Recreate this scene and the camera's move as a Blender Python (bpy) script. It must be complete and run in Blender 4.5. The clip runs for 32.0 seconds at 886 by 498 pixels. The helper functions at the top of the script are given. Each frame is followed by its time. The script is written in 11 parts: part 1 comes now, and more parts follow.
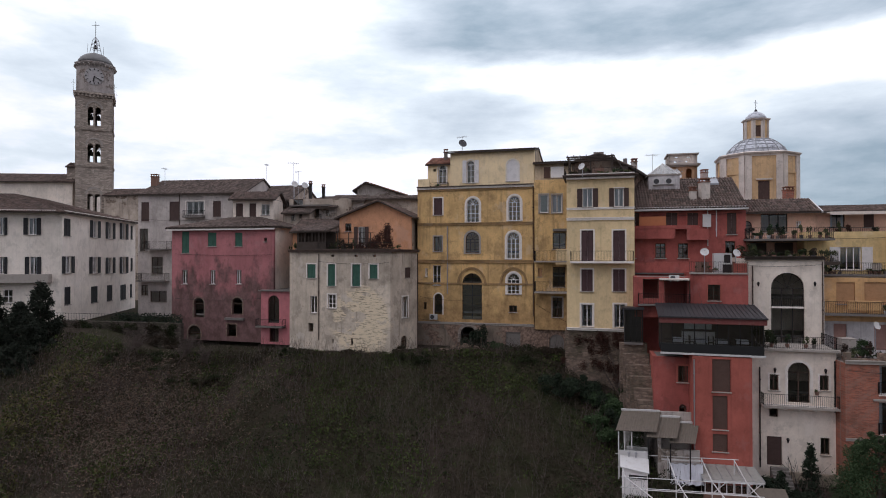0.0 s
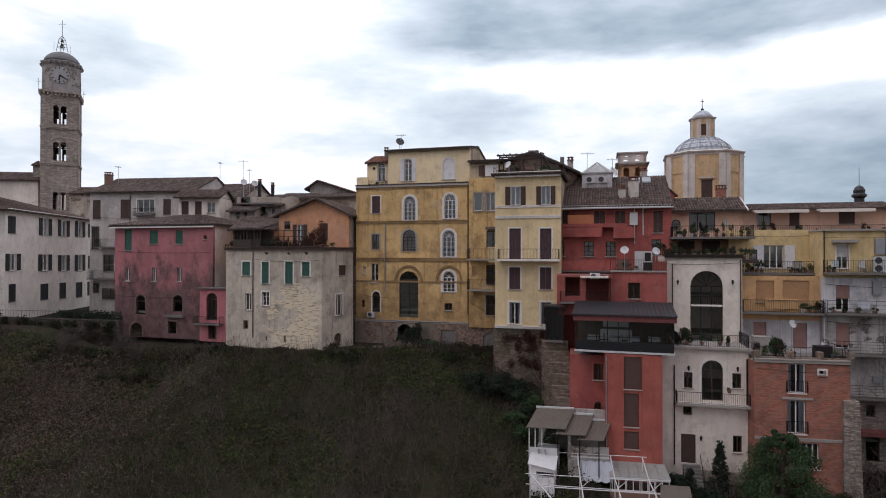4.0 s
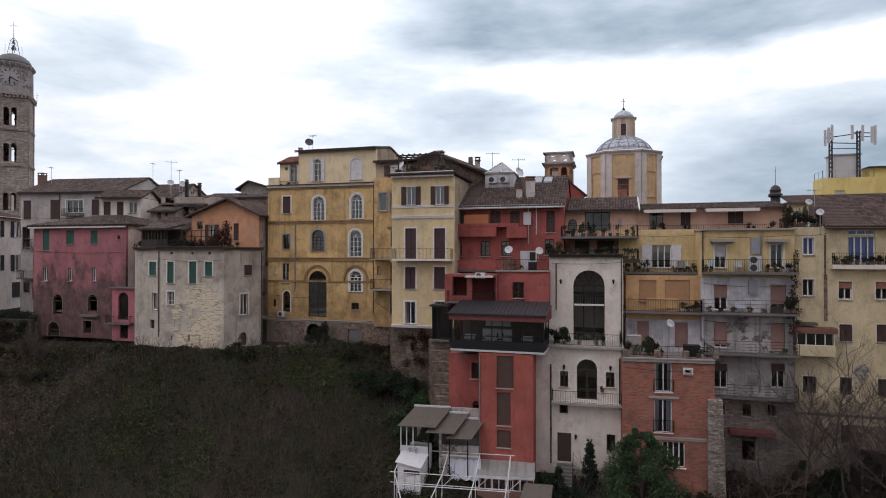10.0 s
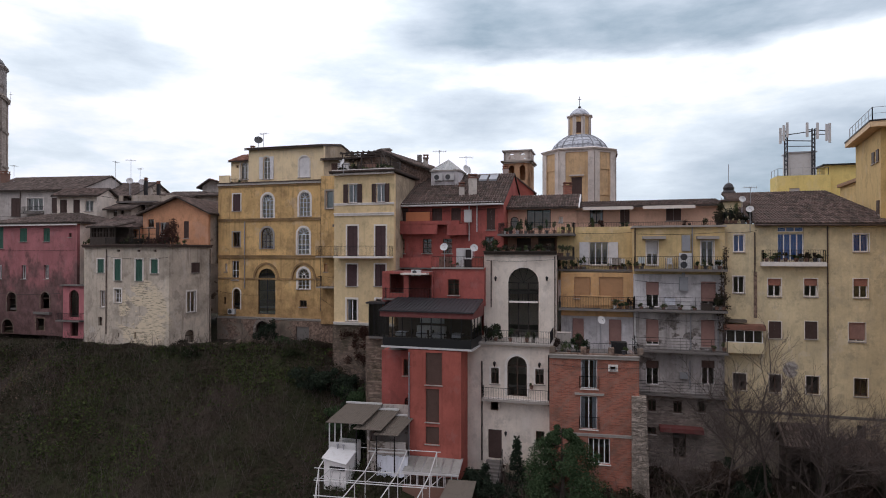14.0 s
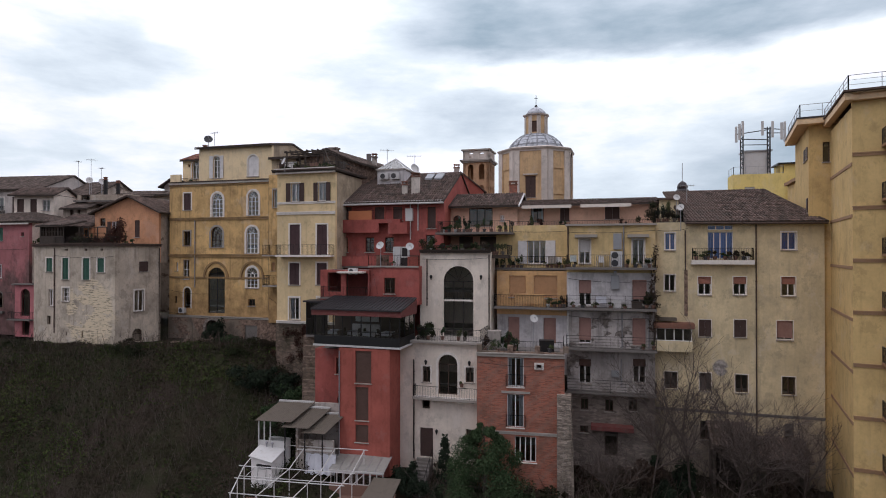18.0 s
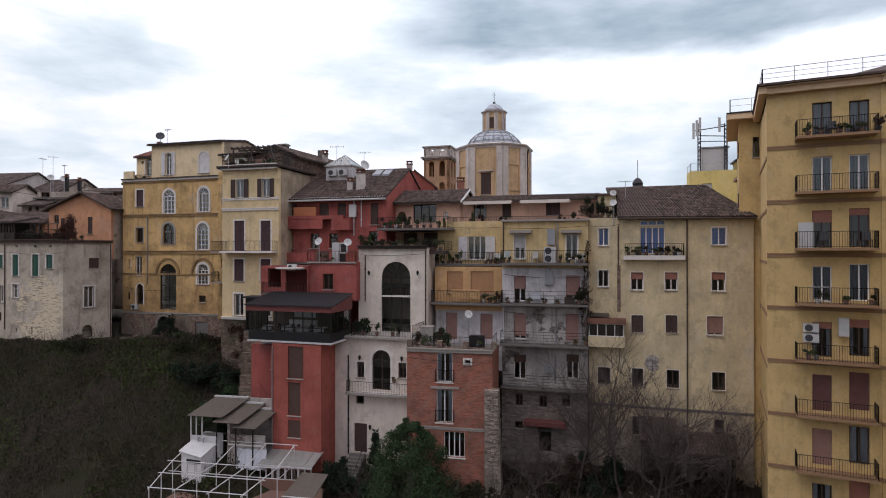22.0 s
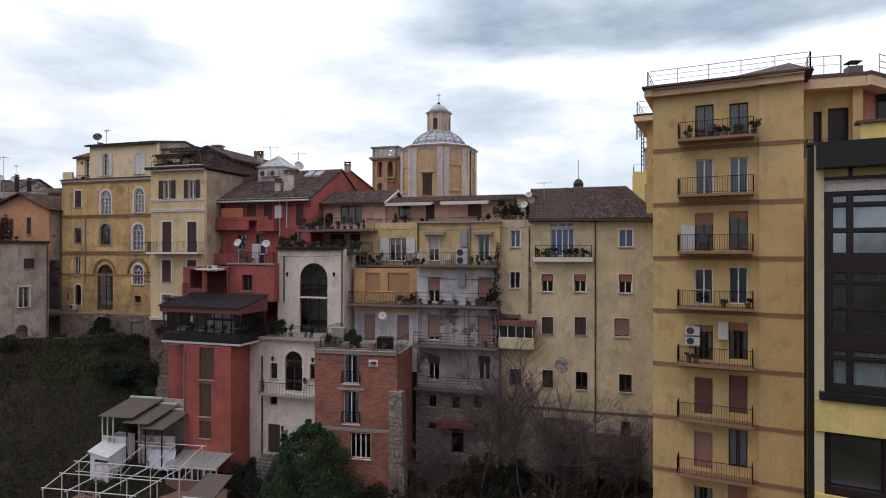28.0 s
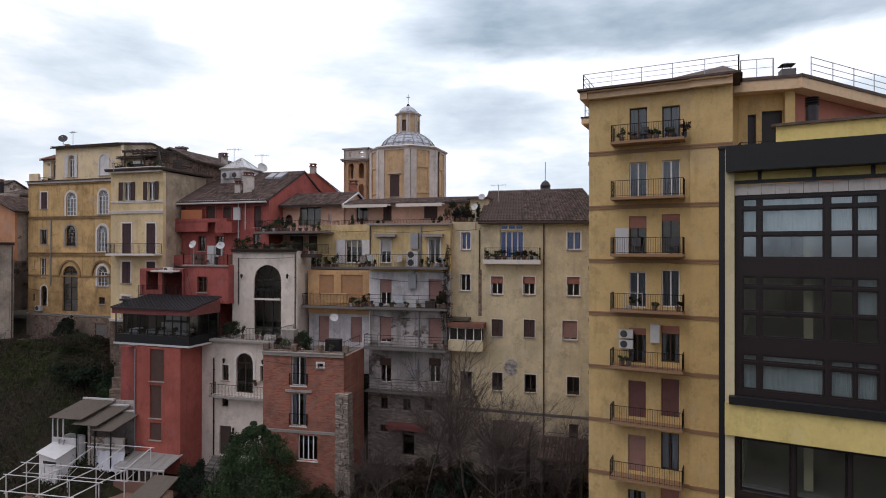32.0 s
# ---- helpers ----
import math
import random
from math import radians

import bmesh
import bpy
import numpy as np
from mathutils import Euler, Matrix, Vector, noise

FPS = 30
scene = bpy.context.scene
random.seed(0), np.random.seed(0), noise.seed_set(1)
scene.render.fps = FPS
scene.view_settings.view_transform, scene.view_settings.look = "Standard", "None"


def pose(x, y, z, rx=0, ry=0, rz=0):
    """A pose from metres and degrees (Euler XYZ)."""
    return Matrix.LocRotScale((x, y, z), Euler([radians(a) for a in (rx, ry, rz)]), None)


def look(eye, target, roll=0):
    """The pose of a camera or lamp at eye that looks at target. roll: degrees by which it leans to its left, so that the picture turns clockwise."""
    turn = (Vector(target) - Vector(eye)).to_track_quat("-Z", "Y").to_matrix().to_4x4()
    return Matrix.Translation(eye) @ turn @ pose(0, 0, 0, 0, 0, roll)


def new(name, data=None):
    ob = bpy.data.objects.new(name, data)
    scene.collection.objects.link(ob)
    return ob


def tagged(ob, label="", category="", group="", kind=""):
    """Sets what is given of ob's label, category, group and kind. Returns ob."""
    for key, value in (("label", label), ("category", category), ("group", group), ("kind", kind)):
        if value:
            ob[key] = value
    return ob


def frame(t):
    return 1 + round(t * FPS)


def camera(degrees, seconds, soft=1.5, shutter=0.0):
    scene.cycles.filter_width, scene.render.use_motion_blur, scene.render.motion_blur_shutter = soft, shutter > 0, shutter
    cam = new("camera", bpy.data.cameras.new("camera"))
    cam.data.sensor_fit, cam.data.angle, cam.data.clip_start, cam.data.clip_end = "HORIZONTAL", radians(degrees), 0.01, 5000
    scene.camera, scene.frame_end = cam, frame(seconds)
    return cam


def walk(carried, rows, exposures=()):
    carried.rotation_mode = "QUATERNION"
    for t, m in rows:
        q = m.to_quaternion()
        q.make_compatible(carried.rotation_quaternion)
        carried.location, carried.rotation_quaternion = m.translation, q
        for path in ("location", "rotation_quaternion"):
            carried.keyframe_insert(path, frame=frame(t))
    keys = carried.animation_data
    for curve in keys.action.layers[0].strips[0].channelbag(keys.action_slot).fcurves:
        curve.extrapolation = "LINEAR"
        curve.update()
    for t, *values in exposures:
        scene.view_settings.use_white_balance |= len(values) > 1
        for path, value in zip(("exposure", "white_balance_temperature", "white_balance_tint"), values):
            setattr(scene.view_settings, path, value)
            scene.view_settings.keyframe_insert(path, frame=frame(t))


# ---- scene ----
cam = camera(74.0, 32.0, soft=1.0)
METRES, EYE, TILT, LEAN, TURN = 45.0, 20.0, 0.0, 0.0, 0.0
ROWS = [
    (0.0, 0.0, 0.0, 0.0, 0.0, 0.53, 0.04),
    (0.5, 0.019, -0.0002, -0.0004, 0.02, 0.52, 0.02),
    (1.0, 0.0393, -0.0, -0.0002, 0.08, 0.48, 0.0),
    (1.5, 0.0595, -0.0003, -0.0011, 0.11, 0.49, -0.0),
    (2.0, 0.0795, -0.0006, -0.0015, 0.13, 0.49, -0.01),
    (2.5, 0.0993, -0.0011, -0.0021, 0.17, 0.48, -0.03),
    (3.0, 0.1181, -0.0017, -0.0025, 0.21, 0.48, -0.03),
    (3.5, 0.1361, -0.0026, -0.0029, 0.24, 0.47, -0.05),
    (5.5, 0.21, -0.0054, -0.0044, 0.35, 0.5, -0.05),
    (6.0, 0.2289, -0.0062, -0.0039, 0.37, 0.48, -0.04),
    (6.5, 0.2483, -0.0069, -0.0032, 0.4, 0.47, -0.05),
    (7.0, 0.2668, -0.0073, -0.0027, 0.44, 0.48, -0.06),
    (7.5, 0.286, -0.0077, -0.0022, 0.47, 0.5, -0.07),
    (8.0, 0.3053, -0.0081, -0.0019, 0.5, 0.51, -0.06),
    (8.5, 0.324, -0.0085, -0.0022, 0.52, 0.52, -0.05),
    (9.0, 0.3424, -0.0084, -0.0027, 0.56, 0.51, -0.05),
    (9.5, 0.3601, -0.0086, -0.0033, 0.58, 0.5, -0.04),
    (10.0, 0.3776, -0.0084, -0.0039, 0.62, 0.48, -0.03),
    (10.5, 0.3939, -0.0087, -0.005, 0.64, 0.48, -0.05),
    (11.0, 0.4104, -0.0087, -0.0059, 0.68, 0.48, -0.05),
    (11.5, 0.4267, -0.0088, -0.0065, 0.72, 0.49, -0.04),
    (12.0, 0.443, -0.0091, -0.0068, 0.74, 0.48, -0.03),
    (12.5, 0.4584, -0.0092, -0.0072, 0.77, 0.47, -0.04),
    (13.0, 0.4736, -0.009, -0.0081, 0.79, 0.49, -0.06),
    (13.5, 0.4884, -0.009, -0.0075, 0.8, 0.44, -0.03),
    (14.0, 0.5032, -0.0089, -0.0077, 0.82, 0.41, -0.03),
    (14.5, 0.518, -0.0089, -0.0076, 0.85, 0.36, -0.03),
    (16.5, 0.5797, -0.008, -0.009, 0.96, 0.44, -0.04),
    (17.0, 0.5957, -0.0079, -0.0095, 0.99, 0.45, -0.03),
    (17.5, 0.6118, -0.0079, -0.01, 1.01, 0.43, -0.01),
    (18.0, 0.6282, -0.0078, -0.0107, 1.04, 0.42, -0.0),
    (18.5, 0.6445, -0.0077, -0.0114, 1.07, 0.41, -0.0),
    (19.0, 0.66, -0.0075, -0.0123, 1.09, 0.41, 0.01),
    (19.5, 0.6748, -0.0074, -0.0135, 1.11, 0.42, 0.01),
    (20.0, 0.6901, -0.0069, -0.0149, 1.15, 0.42, 0.01),
    (20.5, 0.705, -0.0066, -0.015, 1.17, 0.37, 0.01),
    (21.0, 0.7198, -0.0062, -0.0158, 1.19, 0.38, 0.01),
    (21.5, 0.7346, -0.0059, -0.0169, 1.23, 0.38, 0.01),
    (22.0, 0.7489, -0.0058, -0.0166, 1.26, 0.32, 0.01),
    (22.5, 0.7638, -0.0055, -0.0177, 1.3, 0.36, 0.01),
    (23.0, 0.7776, -0.0053, -0.017, 1.32, 0.33, 0.01),
    (23.5, 0.7916, -0.005, -0.0169, 1.35, 0.33, 0.01),
    (24.0, 0.8052, -0.0049, -0.0166, 1.37, 0.32, -0.01),
    (24.5, 0.8186, -0.0048, -0.0161, 1.4, 0.32, -0.0),
    (25.0, 0.8321, -0.0048, -0.0153, 1.42, 0.33, -0.01),
    (25.5, 0.8453, -0.0048, -0.0144, 1.44, 0.31, -0.02),
    (27.5, 0.8962, -0.0037, -0.0113, 1.53, 0.2, -0.02),
    (28.0, 0.9085, -0.0035, -0.0112, 1.56, 0.18, -0.04),
    (28.5, 0.9201, -0.0031, -0.0117, 1.59, 0.17, -0.07),
    (29.0, 0.9319, -0.0028, -0.0121, 1.61, 0.17, -0.08),
    (29.5, 0.9435, -0.0024, -0.012, 1.64, 0.19, -0.08),
    (30.0, 0.9546, -0.0023, -0.0117, 1.66, 0.22, -0.09),
    (30.5, 0.9657, -0.0019, -0.0111, 1.68, 0.24, -0.1),
    (31.0, 0.9762, -0.0015, -0.0101, 1.72, 0.24, -0.1),
    (31.5, 0.9873, -0.0012, -0.0091, 1.75, 0.25, -0.1),
    (32.0, 0.9989, -0.001, -0.0085, 1.78, 0.25, -0.11),
]
walk(cam, [(t, pose(0, 0, EYE, TILT, LEAN, TURN) @ pose(METRES * x, METRES * y, METRES * z, 90 + pitch, roll, yaw)) for t, x, y, z, yaw, pitch, roll in ROWS])

# world: a bright, broken overcast sky
def link(t, a, b):
    t.links.new(a, b)


def build_sky():
    w = bpy.data.worlds.new("sky")
    scene.world = w
    w.use_nodes = True
    t = w.node_tree
    n = t.nodes
    n.clear()
    out = n.new("ShaderNodeOutputWorld")
    bg = n.new("ShaderNodeBackground")
    sky = n.new("ShaderNodeTexSky")
    sky.sky_type = "NISHITA"
    sky.sun_disc = False
    sky.sun_elevation = radians(42)
    sky.sun_rotation = radians(215)
    co = n.new("ShaderNodeTexCoord")

    def noise_tex(scale, zs, detail, rough, off):
        mp = n.new("ShaderNodeMapping")
        mp.inputs["Scale"].default_value = (scale, scale, scale * zs)
        mp.inputs["Location"].default_value = off
        link(t, co.outputs["Generated"], mp.inputs["Vector"])
        q = n.new("ShaderNodeTexNoise")
        q.inputs["Scale"].default_value = 1.0
        q.inputs["Detail"].default_value = detail
        q.inputs["Roughness"].default_value = rough
        link(t, mp.outputs["Vector"], q.inputs["Vector"])
        return q.outputs["Fac"]

    def maths(op, a, b):
        q = n.new("ShaderNodeMath")
        q.operation = op
        for k, v in enumerate((a, b)):
            if isinstance(v, (int, float)):
                q.inputs[k].default_value = v
            else:
                link(t, v, q.inputs[k])
        return q.outputs[0]

    sep = n.new("ShaderNodeSeparateXYZ")
    link(t, co.outputs["Generated"], sep.inputs[0])

    def cloud(cx, cz, wx, wz):
        # a soft dark bank about the way (cx, 1, cz)
        dx = maths("DIVIDE", maths("SUBTRACT", maths("DIVIDE", sep.outputs[0], maths("MAXIMUM", sep.outputs[1], 0.05)), cx), wx)
        dz = maths("DIVIDE", maths("SUBTRACT", maths("DIVIDE", sep.outputs[2], maths("MAXIMUM", sep.outputs[1], 0.05)), cz), wz)
        r = maths("ADD", maths("MULTIPLY", dx, dx), maths("MULTIPLY", dz, dz))
        return maths("MAXIMUM", maths("SUBTRACT", 1.0, r), 0.0)

    billow = noise_tex(3.2, 3.5, 9, 0.56, (3.1, 0.4, 1.7))
    wisp = noise_tex(9.0, 3.0, 8, 0.6, (0.7, 2.2, 5.1))
    sx = maths("DIVIDE", sep.outputs[0], maths("MAXIMUM", sep.outputs[1], 0.05))
    sz = maths("DIVIDE", sep.outputs[2], maths("MAXIMUM", sep.outputs[1], 0.05))
    q = maths("SUBTRACT", sx, 0.16)
    brim = maths("ADD", 0.316, maths("MULTIPLY", maths("MULTIPLY", q, q), 0.22))
    brim = maths("ADD", brim, maths("MULTIPLY", maths("SUBTRACT", wisp, 0.5), 0.07))
    sheet = maths("MINIMUM", maths("MAXIMUM", maths("MULTIPLY", maths("SUBTRACT", sz, brim), 30.0), 0.0), 1.0)
    side = maths("MINIMUM", maths("MAXIMUM", maths("MULTIPLY", maths("ADD", sx, 0.16), 5.0), 0.0), 1.0)
    fade = maths("MINIMUM", maths("MAXIMUM", maths("MULTIPLY", maths("SUBTRACT", 0.75, sz), 4.0), 0.0), 1.0)
    sheet = maths("MULTIPLY", maths("MULTIPLY", sheet, side), fade)
    banks = maths("ADD", maths("MULTIPLY", sheet, 0.85), maths("MULTIPLY", cloud(0.80, 0.15, 0.46, 0.17), 0.75))
    banks = maths("ADD", banks, maths("MULTIPLY", cloud(0.06, 0.235, 0.16, 0.05), 0.5))
    banks = maths("ADD", banks, maths("MULTIPLY", cloud(0.42, 0.15, 0.34, 0.09), 0.42))
    banks = maths("ADD", banks, maths("MULTIPLY", cloud(-0.62, 0.33, 0.30, 0.10), 0.25))
    thick = maths("ADD", maths("MULTIPLY", maths("SUBTRACT", billow, 0.5), 1.7), maths("MULTIPLY", maths("SUBTRACT", wisp, 0.5), 0.5))
    thick = maths("ADD", thick, maths("MULTIPLY", banks, 0.85))
    low = maths("MAXIMUM", maths("SUBTRACT", 0.21, sep.outputs[2]), 0.0)
    thick = maths("ADD", thick, maths("MULTIPLY", low, 1.9))
    ramp = n.new("ShaderNodeValToRGB")
    e = ramp.color_ramp.elements
    e[0].position, e[0].color = 0.0, (1.04, 1.045, 1.16, 1)
    e[1].position, e[1].color = 0.95, (0.33, 0.425, 0.525, 1)
    mid = ramp.color_ramp.elements.new(0.22)
    mid.color = (0.80, 0.88, 0.98, 1)
    mid = ramp.color_ramp.elements.new(0.55)
    mid.color = (0.58, 0.66, 0.77, 1)
    link(t, thick, ramp.inputs[0])
    # overcast sky grows brighter towards the zenith
    up = maths("MAXIMUM", sep.outputs[2], 0.0)
    grow = maths("ADD", 1.0, maths("MULTIPLY", maths("MULTIPLY", up, up), ZENITH))
    # the unseen sky behind the view is dimmed, which darkens the fronts
    ahead = maths("MULTIPLY_ADD", sep.outputs[1], 0.5)
    ahead.node.inputs[2].default_value = 0.5
    grow = maths("MULTIPLY", grow, maths("ADD", BEHIND, maths("MULTIPLY", maths("POWER", ahead, 0.7), 1.0 - BEHIND)))
    cl = n.new("ShaderNodeVectorMath")
    cl.operation = "SCALE"
    link(t, ramp.outputs["Color"], cl.inputs[0])
    link(t, grow, cl.inputs["Scale"])
    sk = n.new("ShaderNodeVectorMath")
    sk.operation = "SCALE"
    sk.inputs["Scale"].default_value = 0.06
    link(t, sky.outputs["Color"], sk.inputs[0])
    mix = n.new("ShaderNodeMix")
    mix.data_type = "RGBA"
    mix.inputs["Factor"].default_value = 0.93
    link(t, sk.outputs[0], mix.inputs["A"])
    link(t, cl.outputs[0], mix.inputs["B"])
    link(t, mix.outputs["Result"], bg.inputs["Color"])
    bg.inputs["Strength"].default_value = SKY
    link(t, bg.outputs[0], out.inputs[0])


SKY, ZENITH, BEHIND = 1.06, 0.8, 0.42
build_sky()
sun = new("sun", bpy.data.lights.new("sun", "SUN"))
sun.data.energy, sun.data.angle, sun.data.color = 0.45, radians(30), (1.0, 0.97, 0.93)
sun.matrix_world = look((-30, -27, 56), (0, 0, 0))
scene.view_settings.exposure = 0.0

# ---- materials ----
class Nodes:
    def __init__(self, name):
        self.m = bpy.data.materials.new(name)
        self.m.use_nodes = True
        self.t = self.m.node_tree
        self.n = self.t.nodes
        self.b = self.n["Principled BSDF"]
        g = self.n.new("ShaderNodeNewGeometry")
        self.pos, self.isl = g.outputs["Position"], g.outputs["Random Per Island"]

    def put(self, v, s):
        if isinstance(v, (int, float)):
            s.default_value = v
        elif isinstance(v, tuple):
            s.default_value = (*v, 1)[:len(s.default_value)]
        else:
            self.t.links.new(v, s)

    def mapped(self, scale=(1, 1, 1), rz=0.0, loc=(0, 0, 0)):
        q = self.n.new("ShaderNodeMapping")
        q.inputs["Scale"].default_value = scale
        q.inputs["Rotation"].default_value = (0, 0, rz)
        q.inputs["Location"].default_value = loc
        self.put(self.pos, q.inputs[0])
        return q.outputs[0]

    def noise(self, scale, detail=5, rough=0.55, vec=None):
        q = self.n.new("ShaderNodeTexNoise")
        q.inputs["Scale"].default_value = scale
        q.inputs["Detail"].default_value = detail
        q.inputs["Roughness"].default_value = rough
        self.put(vec if vec is not None else self.pos, q.inputs["Vector"])
        return q.outputs["Fac"]

    def ramp(self, v, a, b, lo=0.0, hi=1.0):
        q = self.n.new("ShaderNodeMapRange")
        q.inputs["From Min"].default_value, q.inputs["From Max"].default_value = a, b
        q.inputs["To Min"].default_value, q.inputs["To Max"].default_value = lo, hi
        q.interpolation_type = "SMOOTHSTEP"
        self.put(v, q.inputs["Value"])
        return q.outputs["Result"]

    def mix(self, f, a, b, mode="MIX"):
        q = self.n.new("ShaderNodeMix")
        q.data_type = "RGBA"
        q.blend_type = mode
        self.put(f, q.inputs["Factor"])
        self.put(a, q.inputs["A"])
        self.put(b, q.inputs["B"])
        return q.outputs["Result"]

    def mul(self, a, b, op="MULTIPLY"):
        q = self.n.new("ShaderNodeMath")
        q.operation = op
        self.put(a, q.inputs[0])
        self.put(b, q.inputs[1])
        return q.outputs[0]

    def bump(self, h, dist=0.02, strength=0.6):
        q = self.n.new("ShaderNodeBump")
        q.inputs["Strength"].default_value = strength
        q.inputs["Distance"].default_value = dist
        self.put(h, q.inputs["Height"])
        self.put(q.outputs[0], self.b.inputs["Normal"])

    def done(self, col, rough=0.85, metal=0.0, spec=0.3):
        # less green in every base colour stands in for the light's cast
        col = self.mix(1.0, col, (1.0, 0.955, 1.0), "MULTIPLY")
        self.put(col, self.b.inputs["Base Color"])
        self.put(rough, self.b.inputs["Roughness"])
        self.put(metal, self.b.inputs["Metallic"])
        self.b.inputs["Specular IOR Level"].default_value = spec
        return self.m


def scaled(c, k):
    return tuple(min(1.0, x * k) for x in c)


def plaster(name, c, fade=0.8, stain=0.35, stain_c=(0.10, 0.085, 0.07), patch=0.0, patch_c=(0.34, 0.31, 0.27), seed=0.0, streak=0.7, low=None, coursed=False, zone=None):
    """Weathered lime plaster: faded clouds, rain streaks, blotches of lost render."""
    k = Nodes(name)
    off = (seed * 7.3, seed * 3.1, seed * 5.7)
    big = k.noise(0.33, 6, 0.62, k.mapped(loc=off))
    col = k.mix(k.ramp(big, 0.32, 0.68), scaled(c, fade), scaled(c, 1.06))
    mid = k.noise(1.9, 8, 0.7, k.mapped((1, 1, 0.6), loc=off))
    col = k.mix(k.ramp(mid, 0.46, 0.74, 0.0, 0.28 + 0.5 * stain), col, scaled(c, 0.55))
    fine = k.noise(6.0, 6, 0.65)
    col = k.mix(k.ramp(fine, 0.35, 0.75, 0.0, 0.10 + 0.5 * stain), col, scaled(c, 0.62))
    run = k.noise(1.0, 5, 0.6, k.mapped((2.6, 2.6, 0.16), loc=off))
    col = k.mix(k.mul(k.ramp(run, 0.52, 0.78), streak * stain * 1.6), col, stain_c)
    drip = k.noise(1.0, 7, 0.7, k.mapped((7.0, 7.0, 0.5), loc=off))
    col = k.mix(k.mul(k.ramp(drip, 0.55, 0.8), 0.25 + stain * 0.6), col, scaled(stain_c, 1.3))
    blot = k.noise(0.55, 8, 0.68, k.mapped(loc=(off[1], off[2], off[0])))
    col = k.mix(k.mul(k.ramp(blot, 0.5, 0.72), stain), col, stain_c)
    # scabbed paint with a ragged edge, and chalky repairs
    scab = k.noise(0.85, 10, 0.74, k.mapped((1, 1, 0.8), loc=(off[2], off[0] + 9, off[1])))
    col = k.mix(k.ramp(scab, 0.545, 0.60, 0.0, 0.18 + 0.55 * stain), col, k.mix(0.5, scaled(c, 0.55), stain_c))
    chalk = k.noise(0.62, 9, 0.66, k.mapped((1, 1, 0.7), loc=(off[1] + 4, off[2], off[0])))
    grey = sum(c) / 3
    col = k.mix(k.ramp(chalk, 0.56, 0.63, 0.0, 0.12 + 0.35 * stain), col, tuple(min(0.9, 0.55 * q + 0.55 * grey) for q in c))
    if low:
        # an older coat of render, laid bare up to an uneven line
        edge, soft, low_c = low
        sp = k.n.new("ShaderNodeSeparateXYZ")
        k.put(k.pos, sp.inputs[0])
        wav = k.mul(k.noise(0.9, 7, 0.68, k.mapped((0.8, 0.8, 0.45), loc=off)), soft * 18.0)
        hgt = k.mul(k.mul(sp.outputs[2], wav, "ADD"), edge + soft * 9.0, "SUBTRACT")
        bare = k.mix(k.ramp(k.noise(1.3, 10, 0.7, k.mapped((1, 1, 0.8))), 0.3, 0.7), scaled(low_c, 0.6), scaled(low_c, 1.3))
        col = k.mix(k.ramp(hgt, -soft * 2.2, soft * 2.6, 0.96, 0.0), col, bare)
    if patch:
        pn = k.noise(0.42, 9, 0.62, k.mapped((1, 1, 1.5), loc=(off[2] + 3, off[0], off[1])))
        course = k.noise(1.0, 6, 0.7, k.mapped((1.5, 1.5, 9.0) if coursed else (4.0, 4.0, 4.0), loc=off))
        stone = k.mix(k.ramp(course, 0.38, 0.50) if coursed else k.ramp(course, 0.36, 0.66), scaled(patch_c, 0.42), scaled(patch_c, 1.15))
        bare = k.ramp(pn, 0.62 - 0.22 * patch, 0.66 - 0.22 * patch)
        if zone:
            # the render has come away about one place only
            zp = k.n.new("ShaderNodeSeparateXYZ")
            k.put(k.pos, zp.inputs[0])
            ex = k.mul(k.mul(zp.outputs[0], zone[0], "SUBTRACT"), 1.0 / zone[2])
            ez = k.mul(k.mul(zp.outputs[2], zone[1], "SUBTRACT"), 1.0 / zone[3])
            far = k.mul(k.mul(ex, ex), k.mul(ez, ez), "ADD")
            far = k.mul(far, k.mul(k.noise(1.1, 7, 0.7), 1.6), "ADD")
            bare = k.mul(bare, k.ramp(far, 1.3, 1.75, 1.0, 0.0))
        col = k.mix(bare, col, stone)
    k.bump(k.mix(0.4, k.noise(9, 6, 0.7), big), 0.02, 0.2 + 0.5 * stain)
    return k.done(col, 0.92, 0, 0.15)


def rubble(name, c, mortar, scale=3.2, seed=0.0, moss=0.2, layer=1.7):
    """Coursed rubble stone with recessed mortar."""
    k = Nodes(name)
    wob = k.noise(1.6, 3)
    v = k.n.new("ShaderNodeTexVoronoi")
    v.feature = "DISTANCE_TO_EDGE"
    v.inputs["Scale"].default_value = scale
    v2 = k.n.new("ShaderNodeTexVoronoi")
    v2.inputs["Scale"].default_value = scale
    mp = k.mapped((0.62, 0.62, layer), loc=(seed, seed * 2, seed * 3))
    k.put(mp, v.inputs["Vector"])
    k.put(mp, v2.inputs["Vector"])
    cell = k.n.new("ShaderNodeSeparateColor")
    k.put(v2.outputs["Color"], cell.inputs[0])
    col = k.mix(cell.outputs[0], scaled(c, 0.55), scaled(c, 1.3))
    col = k.mix(k.ramp(k.noise(14, 5, 0.7), 0.3, 0.8, 0, 0.5), col, scaled(c, 0.5))
    edge = k.ramp(v.outputs["Distance"], 0.02, 0.10)
    col = k.mix(edge, mortar, col)
    col = k.mix(k.mul(k.ramp(k.noise(0.5, 7, 0.65), 0.48, 0.7), moss), col, (0.045, 0.05, 0.028))
    k.bump(k.mix(0.35, edge, wob), 0.06, 0.9)
    return k.done(col, 0.95, 0, 0.1)


